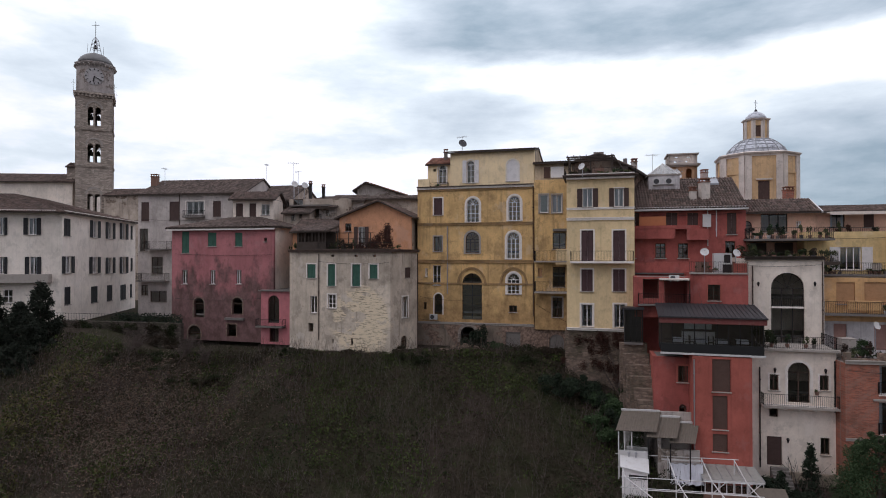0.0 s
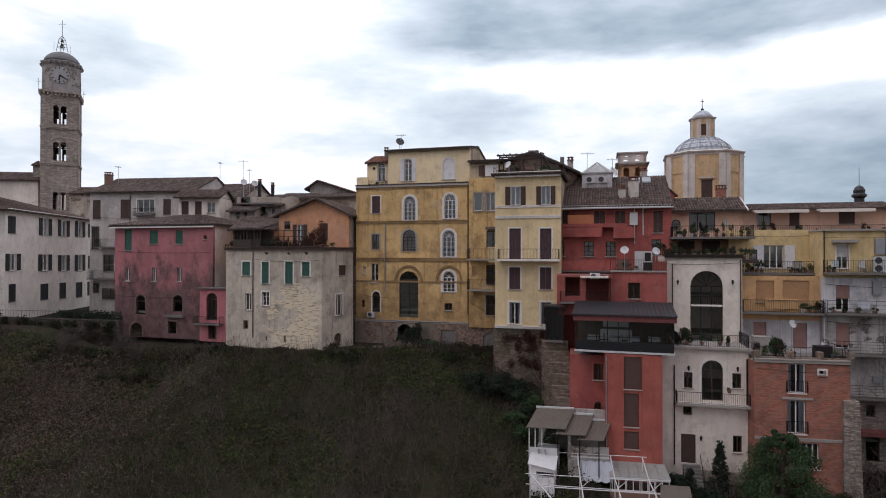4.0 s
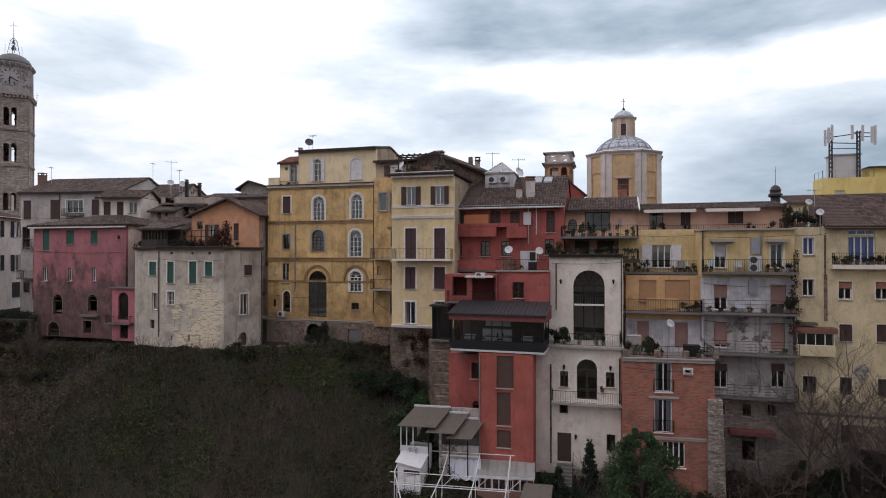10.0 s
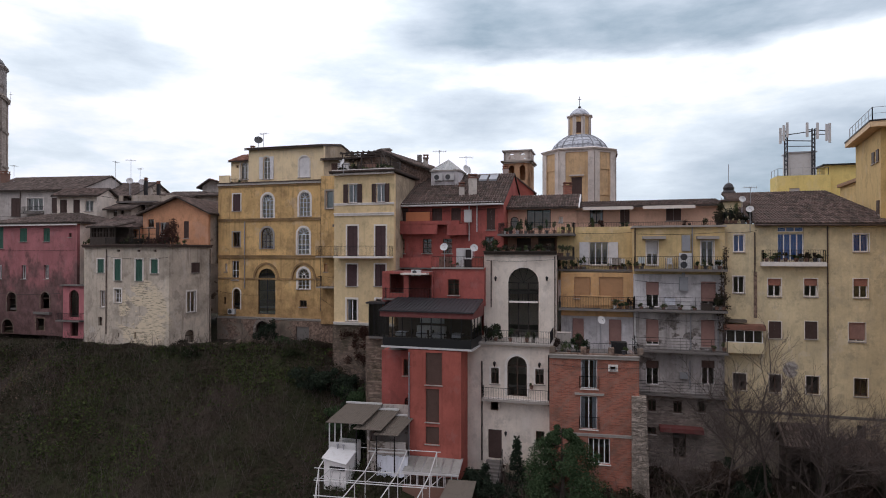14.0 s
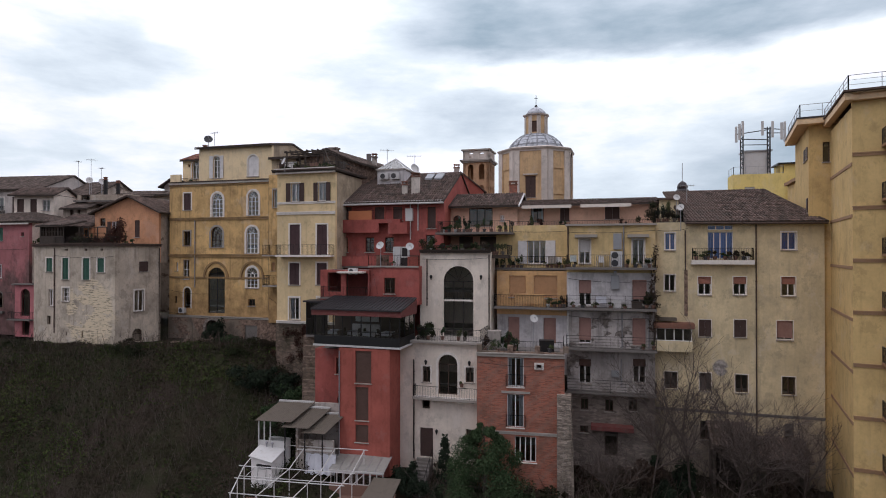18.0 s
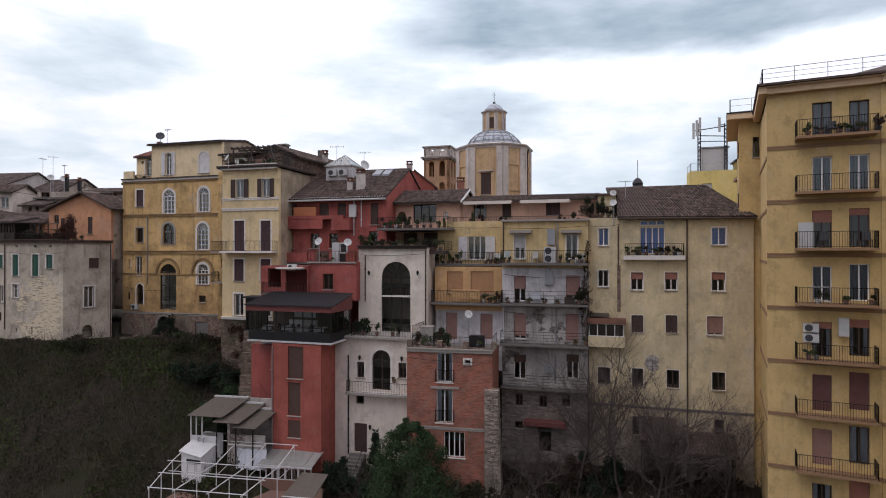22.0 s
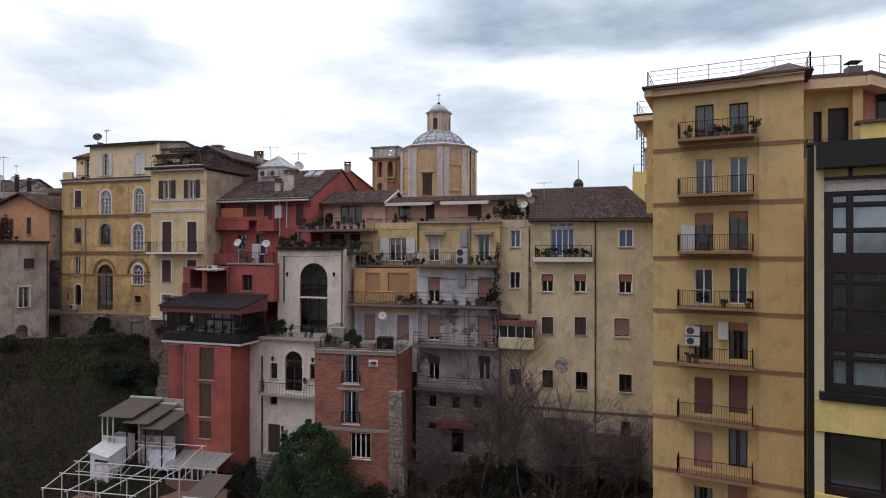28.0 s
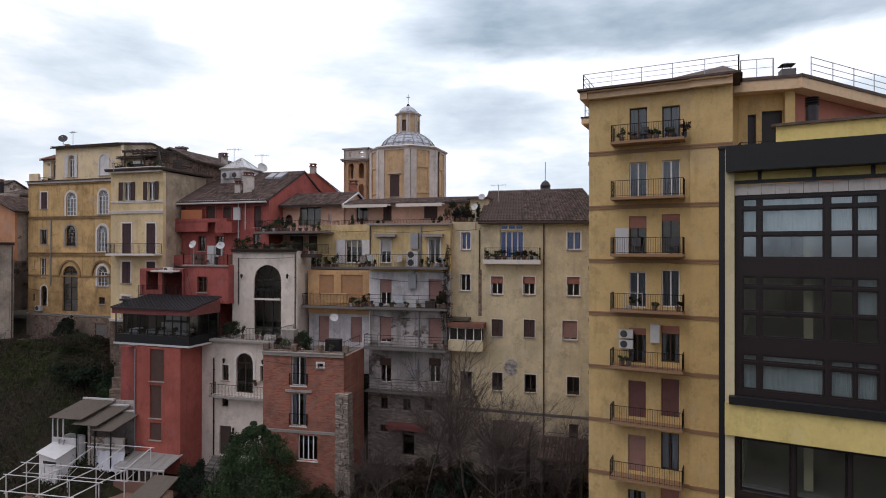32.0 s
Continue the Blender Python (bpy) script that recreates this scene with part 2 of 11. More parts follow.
def brickwork(name, c, mortar, rz):
    k = Nodes(name)
    rot = k.mapped((1, 1, 1), rz)
    s = k.n.new("ShaderNodeSeparateXYZ")
    k.put(rot, s.inputs[0])
    co = k.n.new("ShaderNodeCombineXYZ")
    k.put(s.outputs[0], co.inputs[0])
    k.put(s.outputs[2], co.inputs[1])
    b = k.n.new("ShaderNodeTexBrick")
    b.inputs["Scale"].default_value = 1.0
    b.inputs["Brick Width"].default_value = 0.29
    b.inputs["Row Height"].default_value = 0.078
    b.inputs["Mortar Size"].default_value = 0.009
    b.inputs["Color1"].default_value = (*scaled(c, 0.72), 1)
    b.inputs["Color2"].default_value = (*scaled(c, 1.25), 1)
    b.inputs["Mortar"].default_value = (*mortar, 1)
    k.put(co.outputs[0], b.inputs["Vector"])
    col = k.mix(k.ramp(k.noise(0.7, 8, 0.66), 0.42, 0.72, 0, 0.55), b.outputs["Color"], (0.12, 0.075, 0.055))
    col = k.mix(k.ramp(k.noise(1.0, 6, 0.6, k.mapped((0.6, 0.6, 9))), 0.5, 0.75, 0, 0.22), col, (0.38, 0.26, 0.19))
    k.bump(b.outputs["Fac"], 0.012, -0.7)
    return k.done(col, 0.9, 0, 0.15)


def tile_mat(name, c, lichen=0.5):
    k = Nodes(name)
    col = k.mix(k.isl, scaled(c, 0.5), scaled(c, 1.35))
    col = k.mix(k.mul(k.ramp(k.noise(1.3, 8, 0.68), 0.42, 0.66), lichen), col, (0.055, 0.052, 0.045))
    col = k.mix(k.ramp(k.noise(5.0, 6, 0.7), 0.56, 0.75, 0, 0.45), col, (0.26, 0.24, 0.19))
    k.bump(k.noise(20, 4), 0.01, 0.5)
    return k.done(col, 0.93, 0, 0.12)


def paint(name, c, rough=0.55, wear=0.25, wear_c=(0.2, 0.17, 0.14), metal=0.0, grain=3.0):
    k = Nodes(name)
    col = k.mix(k.ramp(k.noise(grain, 7, 0.66), 0.45, 0.75, 0, wear), c, wear_c)
    col = k.mix(k.ramp(k.noise(grain * 9, 4), 0.3, 0.8, 0, 0.25), col, scaled(c, 0.7))
    k.bump(k.noise(grain * 14, 4), 0.006, 0.4)
    return k.done(col, rough, metal, 0.4)


def louvre(name, c, pitch=0.085):
    """Painted slats: bands of relief across a shutter leaf."""
    k = Nodes(name)
    s = k.n.new("ShaderNodeSeparateXYZ")
    k.put(k.pos, s.inputs[0])
    saw = k.mul(k.mul(s.outputs[2], 1.0 / pitch), 1.0, "MODULO")
    col = k.mix(k.ramp(k.noise(2.5, 6, 0.66), 0.4, 0.75, 0, 0.35), c, scaled(c, 0.45))
    col = k.mix(k.ramp(k.noise(30, 3), 0.4, 0.8, 0, 0.3), col, scaled(c, 1.6))
    k.bump(saw, 0.02, 0.7)
    return k.done(col, 0.7, 0, 0.3)


def glass_mat():
    k = Nodes("window_glass")
    tr = k.n.new("ShaderNodeBsdfTransparent")
    tr.inputs[0].default_value = (0.9, 0.93, 0.93, 1)
    gl = k.n.new("ShaderNodeBsdfGlossy")
    gl.inputs["Roughness"].default_value = 0.04
    fr = k.n.new("ShaderNodeFresnel")
    fr.inputs["IOR"].default_value = 1.55
    bp = k.n.new("ShaderNodeBump")
    bp.inputs["Strength"].default_value = 0.12
    bp.inputs["Distance"].default_value = 0.02
    k.put(k.noise(1.7, 2), bp.inputs["Height"])
    k.put(bp.outputs[0], gl.inputs["Normal"])
    mx = k.n.new("ShaderNodeMixShader")
    f2 = k.mul(fr.outputs[0], 2.6)
    k.put(f2, mx.inputs[0])
    k.put(tr.outputs[0], mx.inputs[1])
    k.put(gl.outputs[0], mx.inputs[2])
    k.put(mx.outputs[0], k.n["Material Output"].inputs[0])
    return k.m


def coated_glass():
    """Sun-coated office glazing, half a mirror."""
    k = Nodes("coated_office_glass")
    tr = k.n.new("ShaderNodeBsdfTransparent")
    tr.inputs[0].default_value = (0.78, 0.84, 0.86, 1)
    gl = k.n.new("ShaderNodeBsdfGlossy")
    gl.inputs["Roughness"].default_value = 0.06
    gl.inputs["Color"].default_value = (0.86, 0.94, 1.0, 1)
    mx = k.n.new("ShaderNodeMixShader")
    k.put(k.ramp(k.noise(0.6, 4, 0.6), 0.3, 0.7, 0.20, 0.42), mx.inputs[0])
    k.put(tr.outputs[0], mx.inputs[1])
    k.put(gl.outputs[0], mx.inputs[2])
    k.put(mx.outputs[0], k.n["Material Output"].inputs[0])
    return k.m


def soil_mat():
    k = Nodes("hillside_soil")
    col = k.mix(k.ramp(k.noise(0.16, 8, 0.65), 0.35, 0.65), (0.050, 0.039, 0.031), (0.036, 0.040, 0.020))
    col = k.mix(k.ramp(k.noise(1.1, 8, 0.7), 0.45, 0.7, 0, 0.7), col, (0.064, 0.048, 0.037))
    col = k.mix(k.ramp(k.noise(7, 6, 0.7), 0.5, 0.75, 0, 0.6), col, (0.030, 0.033, 0.018))
    k.bump(k.noise(2.2, 8, 0.75), 0.5, 0.9)
    return k.done(col, 0.97, 0, 0.05)


def leaf_mat(name, c, c2, drift=None):
    k = Nodes(name)
    col = k.mix(k.isl, c, c2)
    if drift:
        # drifts of another growth, several metres across
        col = k.mix(k.ramp(k.noise(0.19, 6, 0.6), 0.45, 0.57, 0, 0.9), col, drift)
    col = k.mix(k.ramp(k.noise(0.5, 5), 0.4, 0.7, 0, 0.6), col, scaled(c, 0.55))
    return k.done(col, 0.88, 0, 0.1)


GLASS = glass_mat()
SOIL = soil_mat()
COATED = coated_glass()
YELLOW = plaster("ochre_plaster", (0.75, 0.505, 0.225), 0.70, 0.55, (0.20, 0.13, 0.07), 0.0, seed=1, low=(15.0, 0.5, (0.42, 0.27, 0.125)))
YELLOW_PALE = plaster("straw_yellow_plaster", (0.76, 0.60, 0.345), 0.86, 0.24, (0.3, 0.23, 0.13), seed=2)
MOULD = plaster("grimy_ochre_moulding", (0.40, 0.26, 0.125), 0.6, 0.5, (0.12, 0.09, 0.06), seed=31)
CREAM_TOP = plaster("cream_ochre_plaster", (0.86, 0.70, 0.44), 0.9, 0.14, (0.3, 0.24, 0.16), seed=3)
PALE = plaster("pale_butter_plaster", (0.71, 0.60, 0.375), 0.8, 0.42, (0.30, 0.26, 0.205), 1.0, (0.40, 0.37, 0.34), seed=4, low=(6.6, 0.55, (0.33, 0.28, 0.22)), zone=(48.8, 10.7, 0.6, 0.7))
APT = plaster("mustard_plaster", (0.66, 0.48, 0.215), 0.9, 0.24, (0.27, 0.18, 0.085), seed=5)
ROWYELLOW = plaster("row_yellow_plaster", (0.76, 0.58, 0.29), 0.8, 0.35, (0.26, 0.20, 0.12), seed=35)
ROWORANGE = plaster("row_orange_plaster", (0.68, 0.42, 0.20), 0.78, 0.35, (0.24, 0.15, 0.08), seed=36)
SOFFIT = paint("beige_soffit_paint", (0.80, 0.59, 0.36), 0.85, 0.25)
APT_BAND = paint("brown_band_paint", (0.33, 0.20, 0.11), 0.85, 0.3)
RED = plaster("dark_red_plaster", (0.41, 0.12, 0.10), 0.68, 0.38, (0.12, 0.05, 0.045), seed=6)
RED2 = plaster("brick_red_plaster", (0.42, 0.125, 0.095), 0.8, 0.3, (0.14, 0.05, 0.04), seed=7)
PINK = plaster("faded_pink_plaster", (0.47, 0.19, 0.195), 0.78, 0.3, (0.17, 0.10, 0.09), seed=8, low=(17.4, 0.95, (0.15, 0.092, 0.085)))
PINK2 = plaster("fresh_pink_plaster", (0.54, 0.20, 0.21), 0.88, 0.2, (0.2, 0.1, 0.1), seed=9)
WHITE = plaster("cream_white_plaster", (0.80, 0.74, 0.645), 0.88, 0.2, (0.32, 0.28, 0.235), seed=10)
OFFWHITE = plaster("off_white_plaster", (0.82, 0.74, 0.63), 0.84, 0.2, (0.32, 0.28, 0.235), seed=11)
GREYWALL = plaster("grey_plaster", (0.50, 0.455, 0.405), 0.68, 0.55, (0.12, 0.105, 0.095), 0.25, (0.27, 0.23, 0.19), seed=12)
ASH = plaster("ash_grey_plaster", (0.56, 0.52, 0.485), 0.62, 0.6, (0.11, 0.10, 0.09), 0.3, (0.21, 0.185, 0.165), seed=13)
CHALK = plaster("chalky_white_plaster", (0.72, 0.70, 0.69), 0.66, 0.5, (0.18, 0.17, 0.165), seed=14)
ORANGE = plaster("orange_plaster", (0.68, 0.355, 0.20), 0.78, 0.28, (0.22, 0.11, 0.07), seed=15)
PEACH = plaster("peach_plaster", (0.78, 0.51, 0.37), 0.85, 0.15, (0.3, 0.19, 0.13), seed=16)
TANWALL = plaster("tan_plaster", (0.53, 0.455, 0.37), 0.62, 0.55, (0.12, 0.095, 0.075), 0.3, (0.24, 0.19, 0.15), seed=17)
OLDSTONE = plaster("peeling_plaster_over_stone", (0.66, 0.575, 0.46), 0.66, 0.6, (0.17, 0.14, 0.11), 0.95, (0.62, 0.53, 0.38), seed=18, coursed=True, zone=(-8.2, 13.4, 3.4, 4.0))
PALEGREY = plaster("pale_grey_plaster", (0.58, 0.535, 0.49), 0.78, 0.35, (0.20, 0.175, 0.15), seed=37)
STRAWSIDE = plaster("stained_straw_plaster", (0.56, 0.455, 0.315), 0.62, 0.6, (0.15, 0.12, 0.09), seed=38)
STUCCO = plaster("worn_white_stucco", (0.68, 0.62, 0.55), 0.8, 0.4, (0.30, 0.27, 0.23), seed=39)
RUBBLE = rubble("rubble_stone", (0.26, 0.195, 0.15), (0.17, 0.135, 0.11), 4.6, 1.0, 0.6)
BASEWALL = plaster("stained_base_render", (0.28, 0.225, 0.175), 0.6, 0.6, (0.085, 0.075, 0.06), 0.75, (0.27, 0.19, 0.145), seed=34)
DARKSTONE = rubble("dark_rubble_stone", (0.31, 0.265, 0.23), (0.25, 0.215, 0.185), 3.8, 2.0, 0.35)
OLDWALL = rubble("overgrown_wall_stone", (0.105, 0.088, 0.074), (0.065, 0.056, 0.048), 4.2, 6.0, 0.8)
TOWERSTONE = rubble("tower_stone", (0.46, 0.395, 0.33), (0.30, 0.265, 0.225), 2.6, 3.0, 0.2, 1.9)
QUOIN = rubble("quoin_stone", (0.37, 0.31, 0.255), (0.23, 0.20, 0.165), 4.6, 4.0, 0.4, 2.2)
BRICK = brickwork("red_brick", (0.35, 0.118, 0.075), (0.27, 0.215, 0.18), radians(15))
TILE = tile_mat("weathered_clay_tiles", (0.125, 0.09, 0.075), 0.6)
TILE_RED = tile_mat("reddish_clay_tiles", (0.24, 0.12, 0.085), 0.35)
TILE_GREY = tile_mat("greyed_clay_tiles", (0.135, 0.104, 0.088), 0.5)
SEAM = paint("dark_seamed_metal", (0.045, 0.042, 0.045), 0.5, 0.3, (0.1, 0.09, 0.085), 0.5)
CORRUG = paint("weathered_fibre_cement", (0.125, 0.105, 0.083), 0.95, 0.5, (0.06, 0.055, 0.04))
LEAD = paint("lead_sheet", (0.33, 0.35, 0.36), 0.55, 0.6, (0.10, 0.10, 0.105), 0.4, 1.2)
TRIM = paint("white_stone_trim", (0.78, 0.74, 0.67), 0.8, 0.35, (0.35, 0.31, 0.26))
TRIM_GREY = paint("grey_stone_trim", (0.36, 0.33, 0.29), 0.85, 0.4, (0.16, 0.14, 0.12))
CONCRETE = paint("stained_concrete", (0.175, 0.16, 0.145), 0.9, 0.5, (0.09, 0.085, 0.08))
WFRAME = paint("white_window_paint", (0.82, 0.81, 0.78), 0.45, 0.15)
BFRAME = paint("brown_window_wood", (0.075, 0.045, 0.032), 0.6, 0.3, (0.03, 0.02, 0.016))
SLATE_BROWN = louvre("brown_louvres", (0.085, 0.055, 0.048))
LGREEN = louvre("green_louvres", (0.050, 0.125, 0.092))
LWHITE = louvre("white_louvres", (0.82, 0.81, 0.79))
LBLACK = louvre("dark_louvres", (0.030, 0.030, 0.032))
LPLUM = louvre("plum_louvres", (0.085, 0.050, 0.052))
ROLL_PINK = louvre("pinkish_roller_slats", (0.36, 0.215, 0.18), 0.05)
ROLL_ORANGE = louvre("orange_roller_slats", (0.50, 0.29, 0.15), 0.05)
ROLL_RUST = louvre("rust_roller_slats", (0.40, 0.19, 0.14), 0.05)
ROLL_PLUM = louvre("plum_roller_slats", (0.17, 0.085, 0.08), 0.05)
ROLL_WHITE = louvre("white_roller_slats", (0.60, 0.58, 0.55), 0.05)
ROLL_BROWN = louvre("brown_roller_slats", (0.12, 0.075, 0.06), 0.05)
IRON = paint("dark_iron", (0.028, 0.027, 0.028), 0.55, 0.35, (0.08, 0.045, 0.03), 0.6)
STEEL = paint("galvanised_steel", (0.38, 0.39, 0.40), 0.45, 0.3, (0.2, 0.19, 0.18), 0.7)
WMETAL = paint("white_painted_metal", (0.58, 0.58, 0.56), 0.45, 0.3, (0.32, 0.26, 0.21))
PIPE_BROWN = paint("brown_downpipe", (0.07, 0.045, 0.035), 0.5, 0.2)
DARK = paint("blackish_brown_panel", (0.026, 0.018, 0.018), 0.35, 0.2, (0.04, 0.03, 0.03))
BLACKBAND = paint("black_parapet_sheet", (0.012, 0.012, 0.013), 0.45, 0.2, (0.03, 0.03, 0.03))
YPANEL = plaster("lemon_yellow_render", (0.78, 0.63, 0.235), 0.94, 0.1, (0.42, 0.33, 0.13), seed=20)
YPIER = plaster("lemon_cream_render", (0.64, 0.555, 0.335), 0.94, 0.1, (0.36, 0.30, 0.18), seed=21)
CURTAIN = paint("white_curtain_cloth", (0.60, 0.62, 0.66), 0.9, 0.2, (0.4, 0.42, 0.46))
# blue sheet set behind panes of the butter-yellow house
BLUE_SHEET = paint("blue_pane_sheet", (0.075, 0.20, 0.62), 0.7, 0.2, (0.06, 0.14, 0.42))
ORANGE_CLOTH = paint("orange_cloth", (0.45, 0.165, 0.075), 0.85, 0.3, (0.3, 0.11, 0.06))
# tone of sheets behind apartment panes, in place of reflected sky
PANE_SHEEN = paint("grey_pane_reflection", (0.27, 0.30, 0.34), 0.9, 0.3, (0.12, 0.14, 0.17))
TOWERLEAD = paint("dark_tower_lead", (0.15, 0.15, 0.145), 0.6, 0.6, (0.07, 0.07, 0.07), 0.2, 1.2)
BLIND = paint("grey_green_blind", (0.52, 0.57, 0.55), 0.8, 0.3, (0.22, 0.26, 0.27))
AWNING = paint("striped_awning_cloth", (0.72, 0.66, 0.58), 0.9, 0.3)
REDAWN = paint("red_awning_sheet", (0.17, 0.05, 0.045), 0.8, 0.4)
PLASTIC = paint("white_plastic", (0.56, 0.56, 0.54), 0.4, 0.12)
DARKPLASTIC = paint("dark_grille", (0.05, 0.05, 0.055), 0.6, 0.2)
TERRACOTTA = paint("terracotta", (0.20, 0.115, 0.085), 0.85, 0.3)
CLOUDED = paint("clouded_canopy_glass", (0.30, 0.30, 0.27), 0.35, 0.5, (0.12, 0.115, 0.10))
WOODDARK = paint("dark_wood", (0.05, 0.036, 0.028), 0.75, 0.4, (0.1, 0.085, 0.07))
BARK = paint("bare_bark", (0.088, 0.068, 0.058), 0.95, 0.5, (0.04, 0.032, 0.027))
LEAF = leaf_mat("evergreen_leaves", (0.030, 0.054, 0.025), (0.065, 0.096, 0.044))
LEAFDARK = leaf_mat("dark_conifer_leaves", (0.020, 0.030, 0.020), (0.036, 0.050, 0.030))
CONIFER = leaf_mat("black_green_needles", (0.021, 0.026, 0.020), (0.038, 0.045, 0.032))
SCRUB = leaf_mat("bramble_leaves", (0.018, 0.026, 0.012), (0.040, 0.048, 0.022), (0.058, 0.043, 0.032))
DRYSCRUB = leaf_mat("dry_bramble_leaves", (0.046, 0.033, 0.027), (0.095, 0.067, 0.050), (0.026, 0.030, 0.014))
POTLEAF = leaf_mat("pot_plant_leaves", (0.055, 0.075, 0.032), (0.13, 0.14, 0.07))
REDLEAF = leaf_mat("russet_creeper_leaves", (0.055, 0.027, 0.021), (0.105, 0.055, 0.040))

# ---- builders ----
class Geo:
    def __init__(self):
        self.v, self.f = [], []

    def face(self, pts):
        k = len(self.v)
        self.v.extend(pts)
        self.f.append(tuple(range(k, k + len(pts))))

    def hexa(self, p):
        # p: four points below, four above, both counter-clockwise from above
        k = len(self.v)
        self.v.extend(p)
        for q in ((0, 3, 2, 1), (4, 5, 6, 7), (0, 1, 5, 4), (1, 2, 6, 5), (2, 3, 7, 6), (3, 0, 4, 7)):
            self.f.append(tuple(k + i for i in q))

    def box(self, F, u0, u1, v0, v1, z0, z1):
        v0, v1 = min(v0, v1), max(v0, v1)
        self.hexa([F.P(u0, v1, z0), F.P(u1, v1, z0), F.P(u1, v0, z0), F.P(u0, v0, z0),
                   F.P(u0, v1, z1), F.P(u1, v1, z1), F.P(u1, v0, z1), F.P(u0, v0, z1)])

    def rod(self, a, b, r, n=5, r2=None):
        a, b = Vector(a), Vector(b)
        w = (b - a).normalized()
        s = w.orthogonal().normalized()
        q = w.cross(s)
        r2 = r if r2 is None else r2
        k = len(self.v)
        for c, rr in ((a, r), (b, r2)):
            for i in range(n):
                g = 2 * math.pi * i / n
                self.v.append(tuple(c + s * (rr * math.cos(g)) + q * (rr * math.sin(g))))
        for i in range(n):
            j = (i + 1) % n
            self.f.append((k + i, k + j, k + n + j, k + n + i))
        self.f.append(tuple(k + n - 1 - i for i in range(n)))
        self.f.append(tuple(k + n + i for i in range(n)))

    def lathe(self, c, prof, n=16, turn=0.0):
        # prof: (radius, height) from below, about the upright through c
        k = len(self.v)
        for r, z in prof:
            for i in range(n):
                g = turn + 2 * math.pi * i / n
                self.v.append((c[0] + r * math.cos(g), c[1] + r * math.sin(g), c[2] + z))
        for a in range(len(prof) - 1):
            for i in range(n):
                j = (i + 1) % n
                self.f.append((k + a * n + i, k + a * n + j, k + (a + 1) * n + j, k + (a + 1) * n + i))
        self.f.append(tuple(k + n - 1 - i for i in range(n)))
        self.f.append(tuple(k + (len(prof) - 1) * n + i for i in range(n)))


class Fr:
    """An upright plane: u runs along it, v towards the viewer, z up."""

    def __init__(self, ax, ay, bx, by):
        self.o = (ax, ay)
        self.L = math.hypot(bx - ax, by - ay)
        self.d = ((bx - ax) / self.L, (by - ay) / self.L)
        self.n = (self.d[1], -self.d[0])

    def P(self, u, v, z):
        return (self.o[0] + u * self.d[0] + v * self.n[0], self.o[1] + u * self.d[1] + v * self.n[1], z)


def root_of(ob):
    while ob.parent:
        ob = ob.parent
    return ob


def thing(name, at, label, category, group="", kind=""):
    e = new(name)
    e.empty_display_size = 0.3
    e.location = at
    return tagged(e, label, category, group, kind)


def part(name, g, mat, parent=None, label="", smooth=False):
    me = bpy.data.meshes.new(name)
    if parent is None:
        o = Vector((0, 0, 0))
    else:
        o = root_of(parent).location
    me.from_pydata([(p[0] - o[0], p[1] - o[1], p[2] - o[2]) for p in g.v], [], g.f)
    me.materials.append(mat)
    if smooth:
        me.polygons.foreach_set("use_smooth", [True] * len(me.polygons))
    me.update()
    ob = new(name, me)
    if parent is not None:
        ob.parent = parent
    if label:
        ob["label"] = label
    return ob


def arch_pts(u0, u1, z1, rise, n=10):
    # points of the arch from left spring to right spring
    c, h = (u0 + u1) / 2, (u1 - u0) / 2
    return [(c - h * math.cos(math.pi * i / n), z1 - rise + rise * math.sin(math.pi * i / n)) for i in range(n + 1)]


def wall_with_holes(F, u0, u1, z0, z1, holes, thick=0.35):
    """A wall with real openings; a hole is (u0, z0, u1, z1, rise of its arch)."""
    g = Geo()
    us = sorted({u0, u1, *(h[0] for h in holes), *(h[2] for h in holes)})
    zs = sorted({z0, z1, *(h[1] for h in holes), *(h[3] for h in holes)})
    us = [u for u in us if u0 - 1e-6 <= u <= u1 + 1e-6]
    zs = [z for z in zs if z0 - 1e-6 <= z <= z1 + 1e-6]
    for v, flip in ((0.0, False), (-thick, True)):
        for a, b in zip(us, us[1:]):
            run = None
            for c, d in zip(zs, zs[1:]):
                mu, mz = (a + b) / 2, (c + d) / 2
                if not any(h[0] < mu < h[2] and h[1] < mz < h[3] for h in holes):
                    q = [F.P(a, v, c), F.P(b, v, c), F.P(b, v, d), F.P(a, v, d)]
                    g.face(q[::-1] if flip else q)
    for h in holes:
        a, c, b, d, rise = h
        top = [(a, d), (b, d)]
        if rise:
            top = arch_pts(a, b, d, rise)
            for (p, pz), (q, qz) in zip(top, top[1:]):
                g.face([F.P(p, 0, pz), F.P(q, 0, qz), F.P(q, 0, d), F.P(p, 0, d)])
                g.face([F.P(p, -thick, d), F.P(q, -thick, d), F.P(q, -thick, qz), F.P(p, -thick, pz)])
        ring = [(b, c), (a, c), *top, (b, c)]
        for (p, pz), (q, qz) in zip(ring, ring[1:]):
            g.face([F.P(p, 0, pz), F.P(q, 0, qz), F.P(q, -thick, qz), F.P(p, -thick, pz)])
    # the rims
    for a, b in ((u0, z0), (u1, z0)):
        g.face([F.P(a, 0, z0), F.P(a, 0, z1), F.P(a, -thick, z1), F.P(a, -thick, z0)])
    g.face([F.P(u0, 0, z1), F.P(u1, 0, z1), F.P(u1, -thick, z1), F.P(u0, -thick, z1)])
    return g


